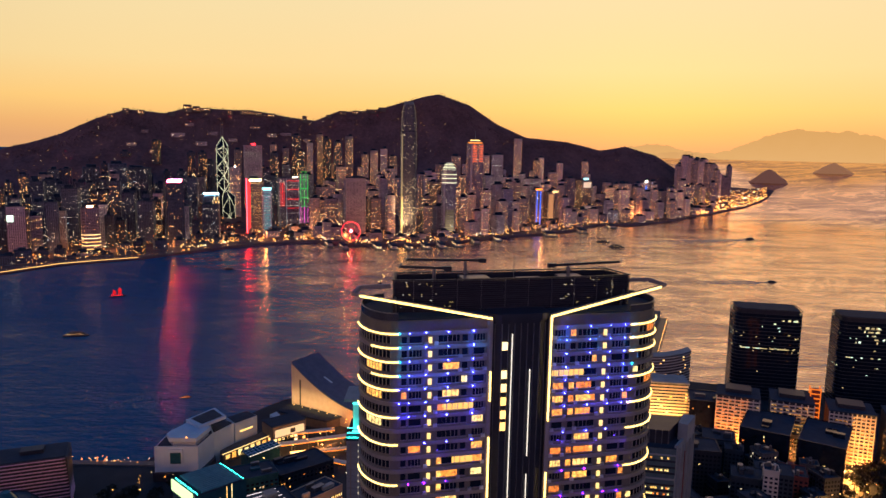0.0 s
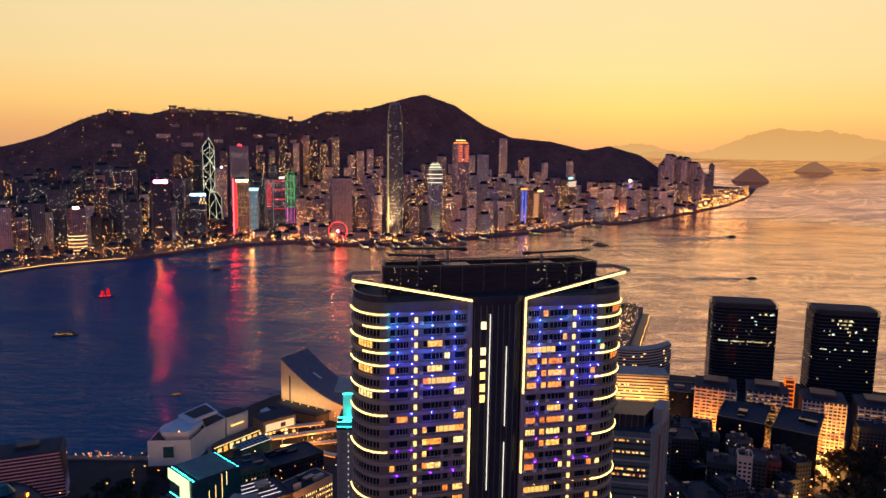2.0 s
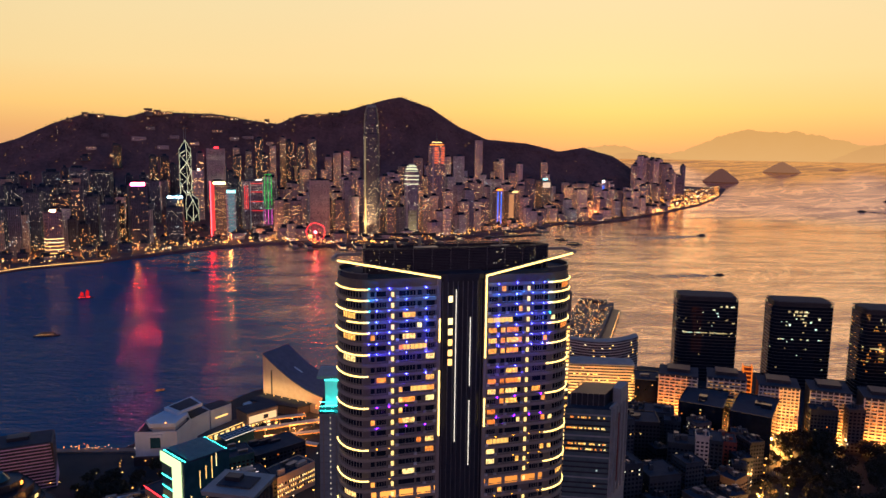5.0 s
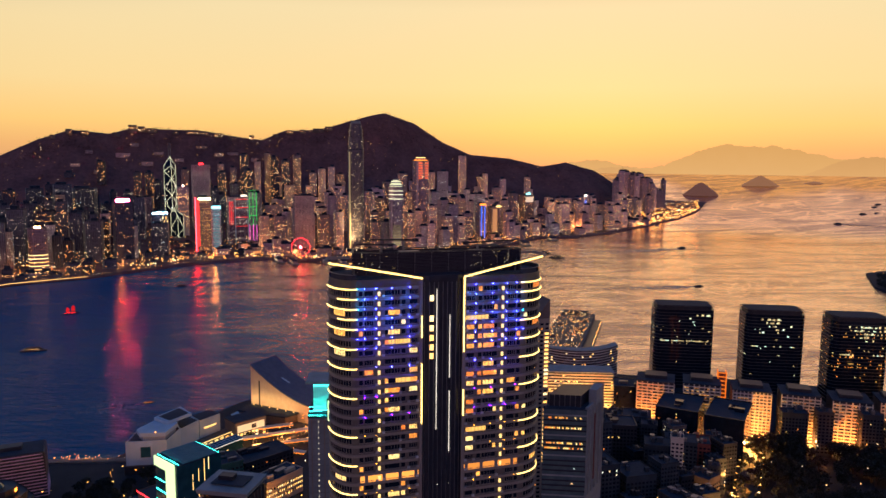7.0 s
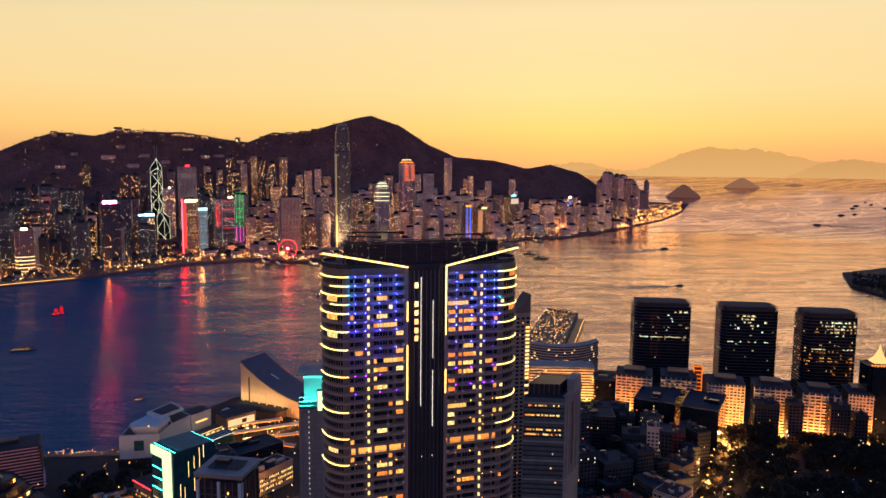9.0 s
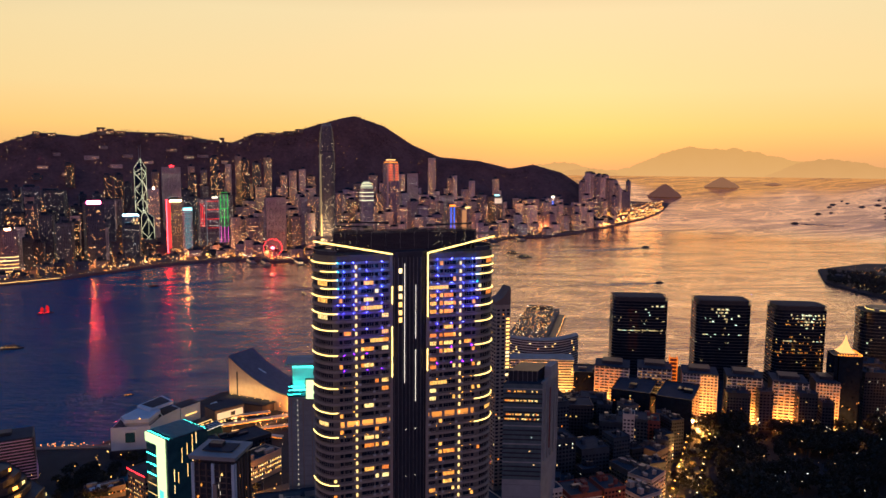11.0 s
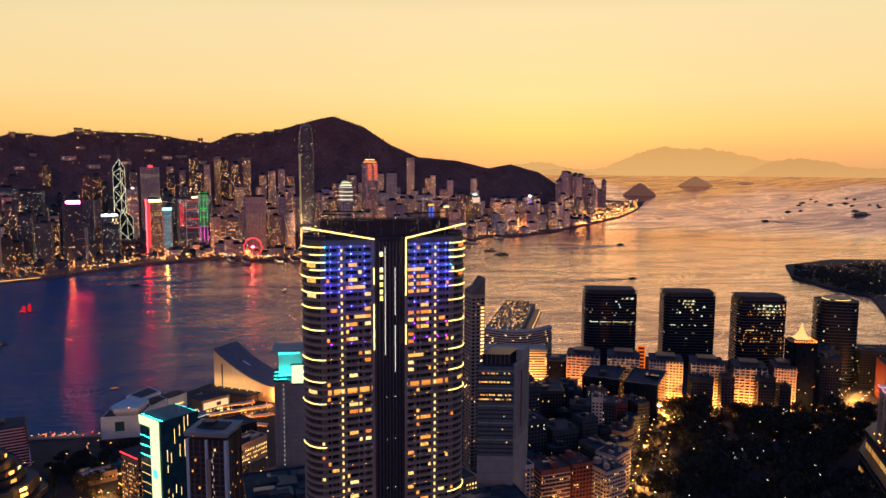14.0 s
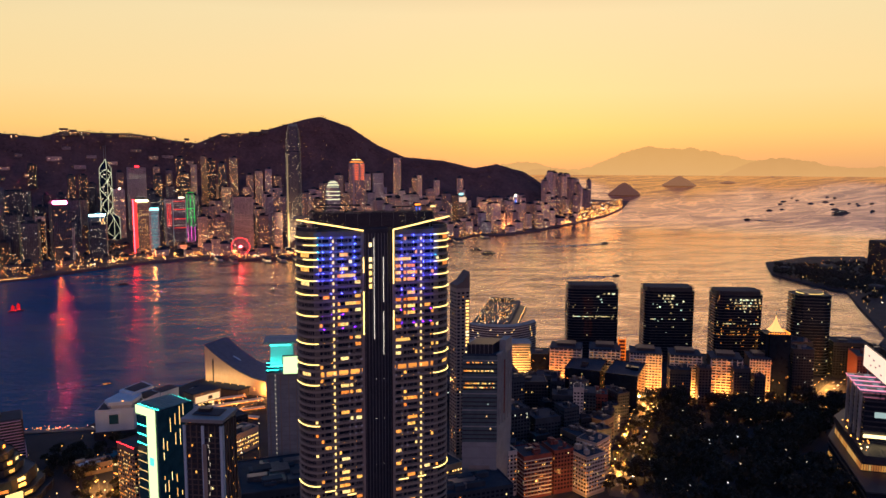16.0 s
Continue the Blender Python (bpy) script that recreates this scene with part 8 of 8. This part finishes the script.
def boat(kind, x, y, turn, length, label, lights=M_street, sail=False, wake=0):
    (px, py, pz), k = draw_in(x, y, 0)
    t = thing(kind, px, py, pz, turn, label, "boat")
    L, B = length * k, length * k * 0.26
    hull = Shape()
    pl = [(-B / 2, -L / 2), (B / 2, -L / 2), (B / 2, L * 0.2), (0, L / 2), (-B / 2, L * 0.2)]
    hull.prism([(a * 0.8, b * 0.95) for a, b in pl], -0.5, 0).prism(pl, 0, L * 0.06, 1.04)
    part("hull", hull, M_hull, t)
    part("cabin", Shape().prism([(a * 0.8, b * 0.7) for a, b in pl], L * 0.06, L * 0.13), M_block, t)
    part("upper_deck", Shape().prism([(a * 0.7, b * 0.5) for a, b in pl], L * 0.13, L * 0.18), M_block_warm, t)
    part("mast", Shape().tube(0, L * 0.1, L * 0.18, L * 0.32, 0.2, 0.1, 6), M_metal, t)
    if lights:
        sh = Shape()
        for i in range(12):
            for s in (-1, 1):
                sh.blob(s * B * 0.42, -L * 0.38 + i * L * 0.06, L * 0.10, 0.35 + L * 0.004)
        part("cabin_light_row", sh, lights, t, kind="stuff")
    if sail:
        for yy, hh in ((-L * 0.22, 0.5), (L * 0.12, 0.62)):
            sh = Shape()
            sh.face([(0.2, yy - L * 0.10, L * 0.14), (0.2, yy + L * 0.12, L * 0.16), (1.4, yy + L * 0.14, L * hh * 0.75), (0.2, yy, L * hh), (-0.6, yy - L * 0.08, L * hh * 0.7)])
            part("sail", sh, glow("red_lit_sail", (1.0, 0.012, 0.016), 0.55), t, "red lit batten sail")
    if wake:
        part("wake", wake_shape(B, L, wake), M_water, t, "ridged wake on the water", kind="stuff")
        for s in (-1, 1):
            part("foam", Shape().face([(s * B * 0.3, -L * 0.45, 0.25), (s * B * 0.8, -L * 0.5, 0.25), (s * wake * 0.034, -wake * 0.6, 0.25), (s * wake * 0.028, -wake * 0.6, 0.25)]), M_foam, t, "pale foam trail")
    return t


boat("junk_boat", -586, 1128, -60, 27, "red-sailed wooden junk lit red", M_neon_red, True)
boat("harbour_ferry", -527, 859, -80, 34, "double-decked harbour ferry with lit windows", M_lit_gold)
boat("speedboat", -469, 1421, 115, 26, "dark launch trailing a wake", None, wake=180)
boat("harbour_ferry", 497, 2010, 70, 40, "harbour ferry with a few lights", M_lit_far)
boat("harbour_ferry", 511, 1902, 80, 46, "harbour ferry with lit decks", M_lit_gold)
boat("speedboat", 1003, 2142, -70, 36, "fast launch drawing a long wake", None, wake=420)
boat("speedboat", 726, 1385, -85, 24, "small fast launch drawing a wake", None, wake=170)
boat("speedboat", -283, 613, -70, 12, "tiny motorboat on dark water", M_lit_near, wake=90)
boat("harbour_ferry", -123, 1305, 5, 26, "small boat crossing the harbour", M_lit_far)
boat("speedboat", 2228, 3168, 60, 40, "launch with a white wake on the open water", None, wake=260)
for i in range(26):
    rr = random.Random(i * 5 + 1)
    az, r = rr.uniform(34.5, 46), rr.uniform(4700, 7600)
    boat("cargo_barge", EYE0[0] + r * math.sin(radians(az)), EYE0[1] + r * math.cos(radians(az)), rr.uniform(60, 110), rr.uniform(28, 50), "dark cargo barge moored on the open water", None)
boat("cargo_ship", 3118, 3581, 85, 110, "moored cargo ship with bright deck lamps", M_signwhite)
